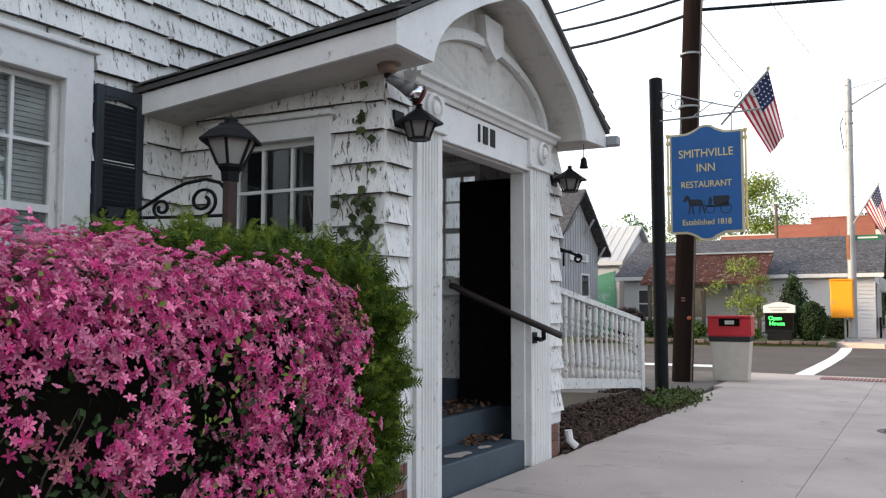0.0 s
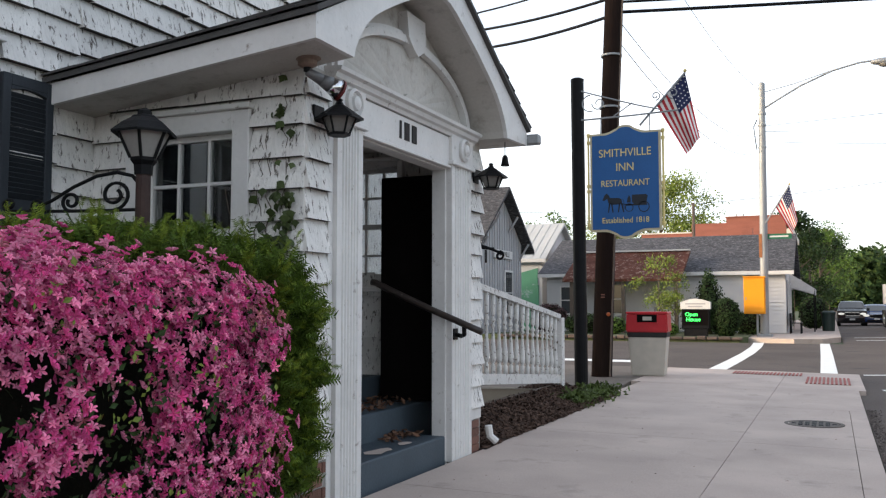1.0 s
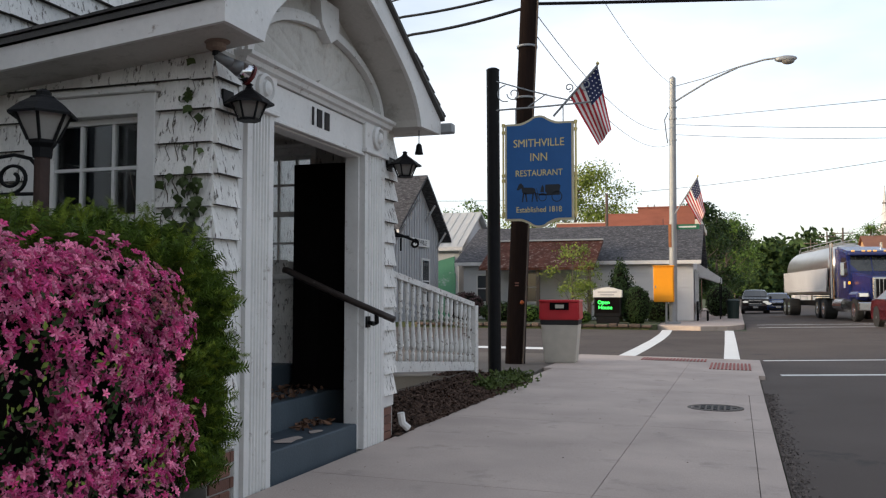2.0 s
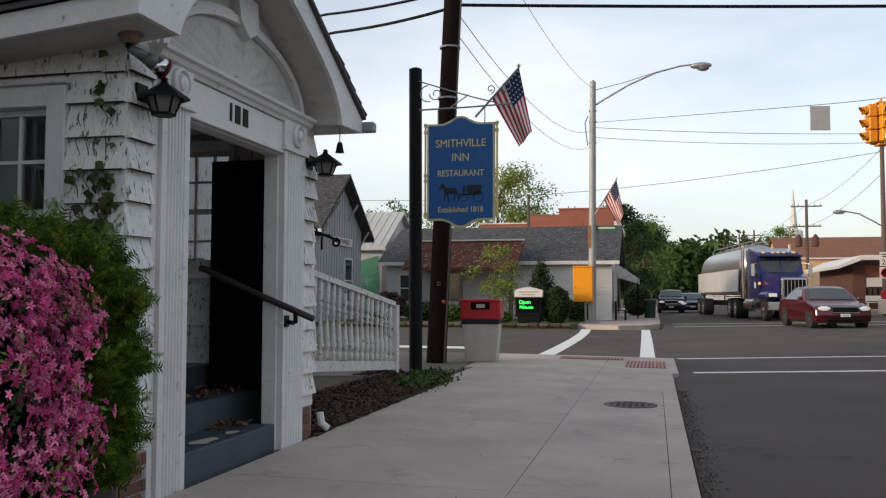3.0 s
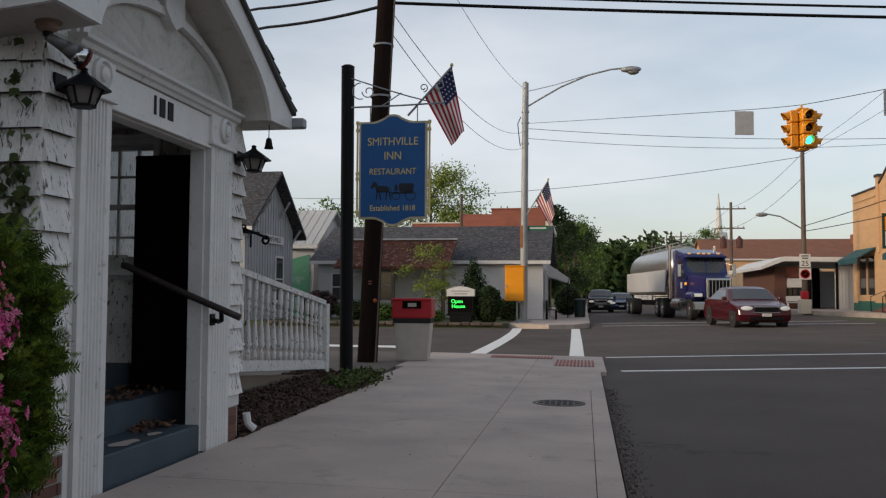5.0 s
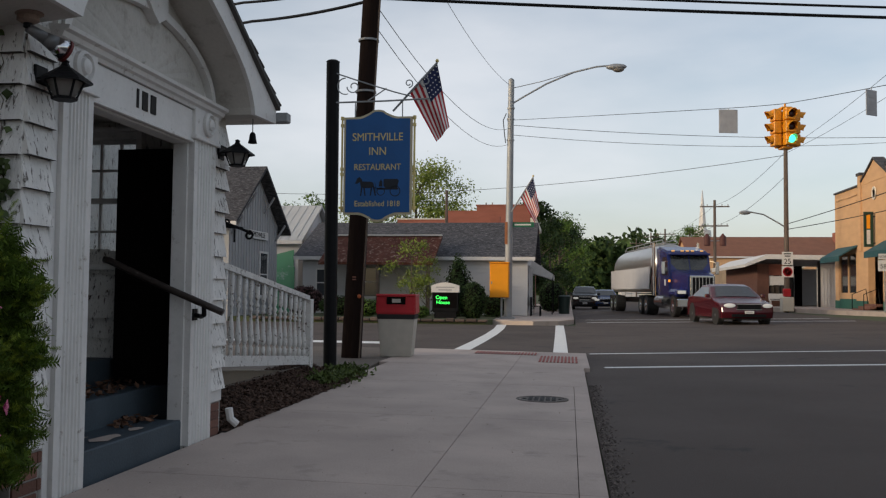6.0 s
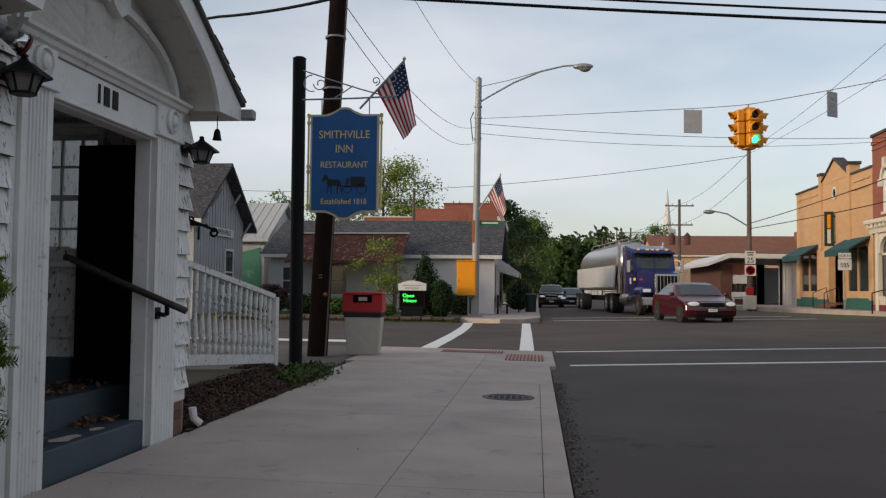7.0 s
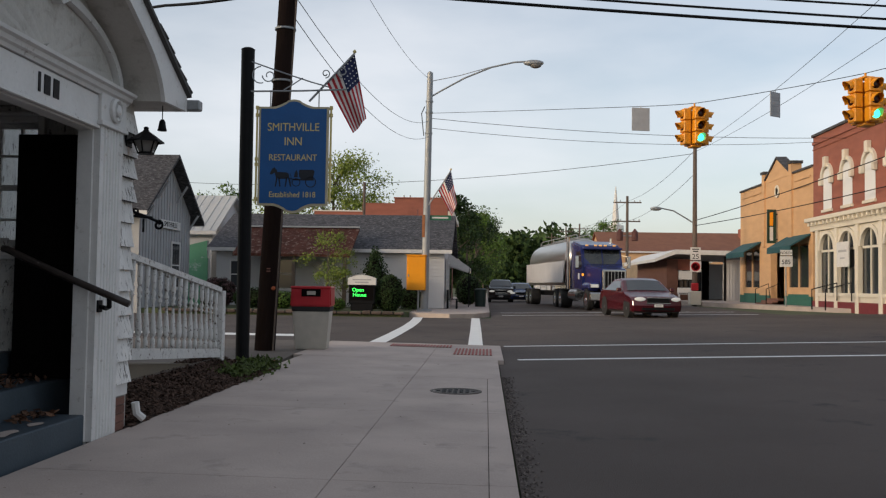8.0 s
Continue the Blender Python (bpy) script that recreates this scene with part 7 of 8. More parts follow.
# ---- street furniture ----
gp = thing("street_lamp", "tall galvanised street lamp pole with a curved arm", "street lamp", (-2.33, 35.9, 0.05))
rods_part("pole", [((0, 0, 0), (0.09, 0, 9.65), 0.16, 0.12)], M_STEEL, gp, 16)
bm = bmesh.new()
lathe(bm, [(0.12, 0), (0.12, 0.05), (0.03, 0.12)], 12, (0.09, 0, 9.65))
part("pole_cap", bm, M_STEEL, gp)
bm = bmesh.new()
bx(bm, -0.28, -0.28, 0, 0.28, 0.28, 0.1, 0.02)
part("base_plate", bm, M_STEEL, gp)
bm = bmesh.new()
tube(bm, [(0.09, 0, 8.7), (0.6, 0, 9.0), (1.5, 0, 9.5), (2.6, 0, 9.95), (3.5, 0, 10.15), (4.0, 0, 10.18)], 0.035, 8)
part("arm", bm, M_STEEL, gp)
bm = bmesh.new()
tube(bm, [(0.09, 0, 9.35), (1.3, 0, 9.6), (2.6, 0, 9.97)], 0.015, 6)
part("brace", bm, M_STEEL, gp)
bm = bmesh.new()
bmesh.ops.create_uvsphere(bm, u_segments=14, v_segments=8, radius=1.0, matrix=Matrix.Translation((4.28, 0, 10.12)) @ Matrix.Diagonal((0.42, 0.17, 0.13, 1)))
part("lamp_head", bm, M_STEEL, gp, smooth=True)
bm = bmesh.new()
bmesh.ops.create_uvsphere(bm, u_segments=12, v_segments=8, radius=1.0, matrix=Matrix.Translation((4.36, 0, 10.03)) @ Matrix.Diagonal((0.24, 0.14, 0.13, 1)))
part("lens", bm, M_LAMPGLASS, gp, smooth=True)
for z in (7.2, 8.05, 8.5):
    bm = bmesh.new()
    lathe(bm, [(0.155, 0), (0.155, 0.06)], 14, (0.09 * z / 9.65, 0, z))
    part("band", bm, M_STEEL, gp)
boxes("rust_streak", [(-0.13, -0.155, 3.0, -0.02, -0.148, 3.9)], material("rust", (0.3, 0.12, 0.05), 0.8), gp)
bm = bmesh.new()
tube(bm, [(-0.1, -0.12, 8.3), (-0.22, -0.2, 8.0), (-0.16, -0.15, 7.4), (-0.12, -0.12, 7.1)], 0.02, 5)
part("cable_loop", bm, M_BLACK, gp)
yb = thing("control_box", "yellow traffic signal control box mounted on the lamp pole", "control box", (-2.66, 35.55, 0))
boxes("cabinet", [(-0.36, -0.2, 0.92, 0.40, 0.2, 2.28)], M_YELLOW, yb, 0.02)
boxes("door", [(-0.33, -0.215, 0.97, 0.37, -0.2, 2.2)], M_YELLOW, yb, 0.008)
boxes("hood", [(-0.38, -0.25, 2.28, 0.42, 0.22, 2.33)], M_YELLOW, yb, 0.01)
boxes("vent", [(-0.25, -0.222, 1.85, 0.05, -0.215, 2.05)], M_YELLOW, yb, 0.003)
boxes("latch", [(-0.30, -0.235, 1.45, -0.26, -0.215, 1.55)], M_STEEL, yb)
rods_part("conduit", [((0.1, 0, 0), (0.1, 0, 0.92), 0.04)], M_STEEL, yb, 8)
us_flag("street_flag", (-1.33, 35.7, 5.75), (-2.2, 35.7, 4.35), 1.35, 0.95, 0.1, "red, white and blue flag on a lamp pole staff")
ns = thing("street_name_sign", "small green street name blade on the lamp pole", "sign", (-1.75, 35.9, 3.75))
boxes("blade", [(-0.45, -0.01, 0, 0.45, 0.01, 0.2)], material("street_sign_green", (0.01, 0.12, 0.06), 0.5), ns)
boxes("name_bar", [(-0.33, -0.014, 0.07, 0.33, -0.0105, 0.13)], M_TRIM, ns)


def wood_pole(at, h, label, r=0.16, arms=(), lean=0.0):
    p = thing("utility_pole", label, "utility pole", at)
    rods_part("shaft", [((0, 0, -0.3), (lean, 0, h), r, r * 0.7)], M_OLDWOOD, p, 12)
    for z, w in arms:
        boxes("crossarm", [(-w, -0.06, z, w, 0.06, z + 0.12)], M_OLDWOOD, p)
        for s in (-0.9, -0.5, 0.5, 0.9):
            rods_part("insulator", [((s * w, 0, z + 0.12), (s * w, 0, z + 0.3), 0.05)], M_STEEL, p, 6)
    return p


pw = wood_pole((12.45, 53.4, 0.3), 9.6, "wooden utility pole with road signs and a lamp arm")
bm = bmesh.new()
tube(bm, [(0, 0, 4.7), (-0.5, -0.1, 5.0), (-1.3, -0.2, 5.45), (-2.1, -0.3, 5.6)], 0.04, 6)
part("lamp_arm", bm, M_STEEL, pw)
bm = bmesh.new()
bmesh.ops.create_uvsphere(bm, u_segments=10, v_segments=6, radius=1.0, matrix=Matrix.Translation((-2.35, -0.35, 5.55)) @ Matrix.Diagonal((0.35, 0.16, 0.13, 1)))
part("lamp_head", bm, M_STEEL, pw)
boxes("red_wrap", [(-0.19, -0.19, 0.75, 0.19, 0.19, 1.2)], M_RED, pw, 0.04)
boxes("base_wrap", [(-0.32, -0.32, -0.1, 0.32, 0.32, 0.72)], M_CREAM, pw, 0.03)
sp = group_part("speed_sign", pw, "white speed limit sign")
boxes("plate", [(-0.3, -0.23, 2.55, 0.3, -0.21, 3.3)], M_TRIM, sp)
words("figures", "25", 0.42, pose(0, -0.234, 2.62, 90, 0, 0), M_BLACK, sp, 0.002)
boxes("word_bar", [(-0.2, -0.235, 3.16, 0.2, -0.231, 3.22), (-0.16, -0.235, 3.03, 0.16, -0.231, 3.09)], M_BLACK, sp)
nt = group_part("no_turn_sign", pw, "white sign with a red crossed ring")
boxes("plate", [(-0.32, -0.23, 1.85, 0.32, -0.21, 2.48)], M_TRIM, nt)
bm = bmesh.new()
lathe(bm, [(0.27, 0), (0.27, 0.006), (0.20, 0.006), (0.20, 0)], 24)
q_ = part("ring", bm, M_RED, nt)
q_.matrix_basis = pose(0, -0.231, 2.165, 90, 0, 0)
bm = bmesh.new()
tube(bm, [(-0.06, -0.235, 2.03), (-0.06, -0.235, 2.2), (0.0, -0.235, 2.27), (0.07, -0.235, 2.2), (0.07, -0.235, 2.1)], 0.022, 5)
part("arrow", bm, M_BLACK, nt)
boxes("slash", [(-0.02, -0.238, -0.24, 0.02, -0.234, 0.24)], M_RED, nt).matrix_basis = pose(0, 0, 2.165, 0, 45, 0)

wood_pole((14.2, 90, 0.2), 10.2, "wooden utility pole with two crossarms and transformers", 0.18, ((9.5, 1.4), (7.6, 1.3)))
tx = thing("pole_transformers", "two dark can transformers hung on a utility pole", "transformer", (14.2, 90, 0))
for s in (-0.75, 0.75):
    bm = bmesh.new()
    lathe(bm, [(0.28, 5.7), (0.32, 5.75), (0.32, 6.6), (0.2, 6.7), (0.08, 6.9)], 12, (s, -0.1, 0.2))
    part("can", bm, material("transformer_brown", (0.09, 0.03, 0.025), 0.6), tx)
rods_part("hanger", [((-0.75, 0, 6.4), (0.75, 0, 6.4), 0.05)], M_STEEL, tx, 6)
wood_pole((13.4, 128, 0.3), 10.0, "wooden utility pole up the main road", 0.16, ((9.2, 1.3),))
wood_pole((14.3, 160, 0.5), 11.5, "wooden utility pole up the main road", 0.16, ((10.6, 1.3),))
wood_pole((13.6, 185, 0.8), 11.5, "wooden utility pole up the main road", 0.16, ((10.6, 1.3),))
rt = thing("route_sign", "white route shield sign on a post before the shops", "sign", (14.55, 43.7, 0.36))
rt.scale = (0.8, 0.8, 0.85)
rods_part("post", [((0, 0, 0), (0, 0, 3.1), 0.04)], M_STEEL, rt, 8)
boxes("plate", [(-0.38, -0.06, 2.25, 0.38, -0.045, 2.85)], M_TRIM, rt)
words("figures", "585", 0.36, pose(0, -0.064, 2.40, 90, 0, 0), M_BLACK, rt, 0.002)
boxes("top_plate", [(-0.36, -0.06, 2.9, 0.36, -0.045, 3.2)], M_TRIM, rt)
words("word", "NORTH", 0.2, pose(0, -0.064, 2.97, 90, 0, 0), M_BLACK, rt, 0.002)

# ---- traffic signals on the span wire ----
M_SIGY = material("signal_yellow_enamel", (0.70, 0.27, 0.01), 0.4, scale=4, vary=0.15)
M_OFF = material("unlit_lens", (0.035, 0.012, 0.01), 0.25, bump=0)
M_GREEN_ON = glow("green_signal_light", (0.05, 1.0, 0.55), 3.0)


def signal(at, rz):
    """Four three-lamp faces round one hanger."""
    s = thing("traffic_signal", "yellow four-way traffic signal hung on a span wire", "traffic signal", at, rz, "traffic signals")
    rods_part("hanger", [((0, 0, 0.0), (0, 0, 0.14), 0.03)], M_SIGY, s, 8)
    box_part("end_plate", (-0.16, -0.16, -0.03, 0.16, 0.16, 0.03), M_SIGY, s, 0.02)
    box_part("end_plate", (-0.16, -0.16, -1.22, 0.16, 0.16, -1.15), M_SIGY, s, 0.02)
    for k in range(4):
        head = group_part("signal_head", s)
        head.matrix_basis = pose(0, 0, 0, 0, 0, 90 * k)
        for j in range(3):
            z = -0.22 - 0.37 * j
            bm = bmesh.new()
            bx(bm, -0.16, -0.40, z - 0.175, 0.16, -0.17, z + 0.175, 0.02)
            part("section", bm, M_SIGY, head)
            bm = bmesh.new()
            n = 14
            a0 = [math.radians(-30 + 240 * i / n) for i in range(n + 1)]
            fr = [bm.verts.new((0.135 * math.cos(a), -0.40, z + 0.135 * math.sin(a))) for a in a0]
            bk = [bm.verts.new((0.135 * math.cos(a), -0.40 - 0.22 * (0.45 + 0.55 * max(0, math.sin(a))), z + 0.135 * math.sin(a) - 0.02)) for a in a0]
            for i in range(n):
                bm.faces.new((fr[i], fr[i + 1], bk[i + 1], bk[i]))
            vis = part("visor", bm, M_SIGY, head)
            vis.modifiers.new("thick", "SOLIDIFY").thickness = 0.01
            bm = bmesh.new()
            lathe(bm, [(0.12, 0), (0.10, 0.02), (0.03, 0.035)], 16)
            on = j == 2 and k == 0
            ln = part("lens", bm, M_GREEN_ON if on else M_OFF, head, smooth=True)
            ln.matrix_basis = pose(0, -0.40, z, 90, 0, 0)
    return s


signal((5.78, 24.57, 6.07), 12).scale = (0.9, 0.9, 0.9)
signal((8.67, 20.5, 5.94), 12).scale = (0.9, 0.9, 0.9)


def paddle(at, w, h, rz, label):
    p = thing("hanging_sign", label, "sign", at, rz)
    boxes("plate", [(-w / 2, -0.01, -h, w / 2, 0.01, 0)], material("sign_back_grey", (0.36, 0.36, 0.37), 0.5), p, 0.005)
    rods_part("hanger", [((0, 0, -0.02), (0, 0, 0.05), 0.012)], M_STEEL, p, 5)
    return p


paddle((4.6, 26.2, 6.40), 0.54, 0.68, 10, "grey back of a sign hung on the span wire")
pd = paddle((7.28, 22.46, 6.05), 0.38, 0.62, 35, "white regulatory sign hung on the span wire")
boxes("text_bar", [(-0.12, -0.016, -0.2, 0.12, -0.011, -0.12), (-0.1, -0.016, -0.36, 0.1, -0.011, -0.28), (-0.12, -0.016, -0.5, 0.12, -0.011, -0.44)], M_GREYBOARD, pd)


def wire(pts, r, sag=0.0, label="thin black overhead wire strung between poles", n=14):
    """A cable hung through points, with sag between each two."""
    out = []
    for a, b in zip(pts, pts[1:]):
        a, b = Vector(a), Vector(b)
        for k in range(n):
            u = k / n
            out.append(a.lerp(b, u) - Vector((0, 0, sag * 4 * u * (1 - u))))
    out.append(Vector(pts[-1]))
    bm = bmesh.new()
    tube(bm, out, r, 5)
    return tagged(part("overhead_wire", bm, M_BLACK), label, "wire", "overhead wires")


SPAN = "steel span wire carrying the traffic signals"
THICK = "thick black overhead cable crossing the road"
wire([(-2.25, 35.9, 8.1), (4.6, 26.2, 6.44), (5.78, 24.57, 6.20), (7.28, 22.46, 6.10), (8.67, 20.5, 6.06), (17.0, 8.7, 6.6)], 0.009, 0.01, SPAN)
wire([(-2.25, 35.9, 7.9), (15.5, 40.0, 7.9), (26, 42, 9.0)], 0.011, 0.25)
wire([(-2.25, 35.9, 7.5), (15.5, 43.0, 8.2), (30, 46, 9.0)], 0.010, 0.35)
wire([(-3.05, 14.2, 5.93), (7.2, 16.0, 5.76), (24, 19.0, 5.9)], 0.028, 0.03, THICK)
wire([(-3.05, 14.2, 6.1), (7.0, 15.8, 5.88), (24, 18.5, 6.0)], 0.022, 0.03, THICK)
wire([(-3.05, 14.2, 6.3), (7.0, 15.8, 6.11), (24, 18.5, 6.25)], 0.02, 0.03, THICK)
wire([(-3.1, 14.2, 5.90), (-5.9, 16.2, 6.25), (-30, 34, 9.6)], 0.028, 0.05, THICK)
wire([(-3.05, 14.2, 6.20), (-6.1, 16.2, 6.62), (-30, 34, 10.4)], 0.026, 0.05, THICK)
wire([(-3.05, 14.2, 6.66), (-6.2, 16.2, 6.98), (-30, 34, 11.0)], 0.018, 0.05, THICK)
wire([(-2.98, 14.2, 7.9), (-2.25, 35.9, 9.5)], 0.007, 0.5)
wire([(-3.02, 14.2, 5.77), (-2.25, 35.9, 7.79)], 0.007, 0.74)
wire([(-3.02, 14.2, 5.41), (-2.25, 35.9, 7.16)], 0.007, 0.77)
wire([(-26, 66, 8.8), (12.45, 53.4, 9.2)], 0.016, 1.0)
wire([(12.45, 53.4, 5.2), (15.9, 36, 6.5), (17, 30, 7.2)], 0.022, 0.1)
wire([(12.45, 53.4, 4.9), (15.9, 36, 5.3), (17, 30, 5.6)], 0.022, 0.1)
wire([(12.45, 53.4, 9.5), (10.5, 18, 9.4), (10, 2, 9.6)], 0.009, 0.4)
wire([(12.45, 53.4, 9.3), (12.5, 18, 9.4), (12.5, 2, 9.6)], 0.009, 0.4)
wire([(12.45, 53.4, 9.4), (14.2, 90, 9.9), (13.4, 128, 9.6), (14.3, 160, 11.3)], 0.014, 0.5)
wire([(12.45, 53.4, 8.0), (14.2, 90, 7.9), (13.4, 128, 9.0)], 0.014, 0.5)


# ---- vehicles ----
def wheel_into(parent, x, y, r, w, rim_mat=None, n=20):
    wh = group_part("wheel", parent)
    wh.matrix_basis = pose(x, y, r, 0, 90, 0)
    bm = bmesh.new()
    lathe(bm, [(r * 0.62, -w / 2), (r * 0.95, -w / 2), (r, -w * 0.32), (r, w * 0.32), (r * 0.95, w / 2), (r * 0.62, w / 2)], n)
    part("tyre", bm, M_RUBBER, wh)
    bm = bmesh.new()
    lathe(bm, [(r * 0.6, -w * 0.51), (r * 0.55, -w * 0.42), (r * 0.18, -w * 0.47), (r * 0.16, -w * 0.55), (r * 0.16, w * 0.55), (r * 0.18, w * 0.47), (r * 0.55, w * 0.42), (r * 0.6, w * 0.51)], n)
    part("rim", bm, rim_mat or M_STEEL, wh)
    bm = bmesh.new()
    for k in range(6):
        a = 2 * math.pi * k / 6
        for s in (-1, 1):
            bmesh.ops.create_cone(bm, cap_ends=True, segments=6, radius1=r * 0.09, radius2=r * 0.09, depth=0.012, matrix=Matrix.Translation((r * 0.38 * math.cos(a), r * 0.38 * math.sin(a), s * w * 0.45)))
    part("wheel_holes", bm, M_RUBBER, wh)
    return wh


def car(name, label, at, rz, paint, L=4.6, W=1.82, H=1.46, suv=False):
    """Front at y = 0, heading to -y."""
    c = thing(name, label, "car", at, rz)
    k = H / 1.46
    low, belt = 0.22, 0.93 * k
    if suv:
        side = [(0.05, 0.3), (0.0, 0.55), (0.06, 0.9 * k), (1.15, 1.02 * k), (1.95, 1.40 * k), (2.3, 1.46 * k), (L - 0.5, 1.44 * k), (L - 0.1, 1.0 * k), (L, 0.7), (L - 0.05, 0.3)]
    else:
        side = [(0.08, 0.24), (0.0, 0.45), (0.04, 0.68), (0.25, 0.78), (1.25, 0.95 * k), (2.05, 1.38 * k), (2.45, 1.46 * k), (3.15, 1.43 * k), (3.95, 1.08 * k), (L - 0.1, 1.0 * k), (L, 0.7), (L - 0.08, 0.26)]
    bm = bmesh.new()
    cols = (-1.0, -0.86, -0.45, 0.0, 0.45, 0.86, 1.0)
    grid = []
    for u in cols:
        row = []
        for y, z in side:
            t_ = max(0.0, (z - belt) / (H - belt))
            half = W / 2 * (1 - 0.24 * t_)
            bow = 0.16 * abs(u) ** 2.5 if y < 0.6 else (-0.12 * abs(u) ** 2.5 if y > L - 0.4 else 0)
            drop = 0.03 * abs(u) ** 2.5 if z > 0.6 else 0
            row.append(bm.verts.new((u * half, y + bow, z - drop)))
        grid.append(row)
    for a, b in zip(grid, grid[1:]):
        for i in range(len(side) - 1):
            bm.faces.new((a[i], a[i + 1], b[i + 1], b[i]))
    bm.faces.new(grid[0]), bm.faces.new(grid[-1][::-1])
    bmesh.ops.recalc_face_normals(bm, faces=bm.faces[:])
    body = part("body", bm, paint, c)
    bv = body.modifiers.new("soft", "BEVEL")
    bv.width, bv.segments, bv.limit_method, bv.angle_limit = 0.05, 2, "ANGLE", radians(35)
    boxes("underbody", [(-W / 2 + 0.1, 0.25, 0.18, W / 2 - 0.1, L - 0.25, 0.3)], M_RUBBER, c)

    def on(u, y):
        """A point a little over the roofline skin."""
        for (y0, z0), (y1, z1) in zip(side[2:], side[3:]):
            if y0 <= y <= y1:
                z = z0 + (z1 - z0) * (y - y0) / (y1 - y0)
                break
        t_ = max(0.0, (z - belt) / (H - belt))
        return Vector((u * W / 2 * (1 - 0.24 * t_), y - 0.012, z - 0.03 * abs(u) ** 2.5 + 0.012))

    y0, y1 = (1.2, 1.95) if suv else (1.32, 2.03)
    bm = bmesh.new()
    cu = (-0.84, -0.45, 0, 0.45, 0.84)
    lo_, hi_ = [bm.verts.new(on(u, y0)) for u in cu], [bm.verts.new(on(u * 0.96, y1)) for u in cu]
    for i in range(4):
        bm.faces.new((lo_[i], lo_[i + 1], hi_[i + 1], hi_[i]))
    part("windscreen", bm, M_CARGLASS, c)
    for s in (-1, 1):
        bm = bmesh.new()
        ya, yb, yc, yd = (1.6, 2.2, L - 0.75, L - 0.45) if suv else (1.62, 2.2, 3.15, 3.75)
        xa, xt = s * (W / 2 + 0.006), s * (W / 2 * 0.80 + 0.004)
        pts_ = [(xa, ya, belt + 0.03), (xt, yb, H - 0.12), (xt, yc, H - 0.13), (xa, yd, belt + 0.06)]
        bm.faces.new([bm.verts.new(p) for p in pts_])
        part("side_glass", bm, M_CARGLASS, c)
        bm = bmesh.new()
        bx(bm, s * (W / 2 + 0.02), 1.45, belt + 0.02, s * (W / 2 + 0.19), 1.56, belt + 0.15, 0.03)
        part("mirror", bm, paint, c)
        bm = bmesh.new()
        m = pose(s * W * 0.36, 0.06, 0.68 if not suv else 0.82, 0, 0, s * 14) @ Matrix.Diagonal((0.40, 0.14, 0.15, 1))
        bmesh.ops.create_uvsphere(bm, u_segments=12, v_segments=8, radius=0.5, matrix=m)
        part("headlight", bm, M_HEADLAMP, c, smooth=True)
        for yy in (0.86, L - 0.9):
            wheel_into(c, s * (W / 2 - 0.11), yy, 0.33 if not suv else 0.36, 0.22)
            bm = bmesh.new()
            rod(bm, (s * (W / 2 - 0.2), yy, 0.35), (s * (W / 2 + 0.004), yy, 0.35), 0.40, n=20)
            part("wheel_arch", bm, M_RUBBER, c)
    gz_ = 0.55 if not suv else 0.72
    boxes("grille", [(-0.42, -0.02, gz_, 0.42, 0.05, gz_ + 0.17)], M_BLACK, c, 0.02)
    boxes("grille_trim", [(-0.45, -0.025, gz_ + 0.17, 0.45, 0.04, gz_ + 0.195), (-0.45, -0.025, gz_ - 0.02, 0.45, 0.04, gz_)], M_CHROME, c)
    boxes("lower_intake", [(-0.6, 0.0, 0.28, 0.6, 0.06, 0.38)], M_BLACK, c, 0.01)
    boxes("number_plate", [(-0.16, -0.035, 0.40, 0.16, -0.02, 0.5)], M_TRIM, c)
    boxes("plate_bar", [(-0.11, -0.0385, 0.43, 0.11, -0.0355, 0.47)], M_GREYBOARD, c)
    return c


M_HEADLAMP = glow("headlamp", (1.0, 0.97, 0.9), 0.3)


car("red_sedan", "dark red four-door sedan waiting on the main road", (6.35, 32.5, lie(6.0, 34)), 8, M_CARRED, 4.75, 1.85, 1.47)
car("parked_suv", "black sport utility vehicle parked by the kerb", (1.25, 66.0, lie(1.4, 66)), 0, M_CARBLACK, 4.6, 1.85, 1.7, True)
car("blue_sedan", "dark blue sedan with lit headlamps on the main road", (2.75, 66.0, lie(2.75, 66)), 0, M_CARBLUE, 4.5, 1.8, 1.45)
car("far_suv", "dark vehicle far up the main road", (2.0, 120.0, lie(2, 120)), 0, M_CARBLACK, 4.6, 1.85, 1.65, True)
car("far_sedan", "pale vehicle far up the main road", (5.0, 150.0, lie(5, 150)), 0, M_TANK, 4.6, 1.8, 1.5)

tk = thing("tank_truck", "dark blue conventional tractor with a silver bulk tank trailer", "truck", (6.2, 42.2, lie(5.4, 46)), 8)
# tractor
bm = bmesh.new()
vs = [bm.verts.new(p) for p in ((-0.62, 0.25, 0.95), (0.62, 0.25, 0.95), (0.62, 0.25, 1.98), (-0.62, 0.25, 1.98), (-0.95, 2.2, 0.95), (0.95, 2.2, 0.95), (0.92, 2.2, 2.25), (-0.92, 2.2, 2.25))]
for q in ((0, 1, 2, 3), (4, 5, 6, 7), (0, 1, 5, 4), (1, 2, 6, 5), (2, 3, 7, 6), (3, 0, 4, 7)):
    bm.faces.new([vs[k] for k in q])
bmesh.ops.recalc_face_normals(bm, faces=bm.faces[:])
bmesh.ops.bevel(bm, geom=bm.edges[:], offset=0.07, segments=2, affect="EDGES")
hood = part("hood", bm, M_TRUCKBLUE, tk)
bm = bmesh.new()
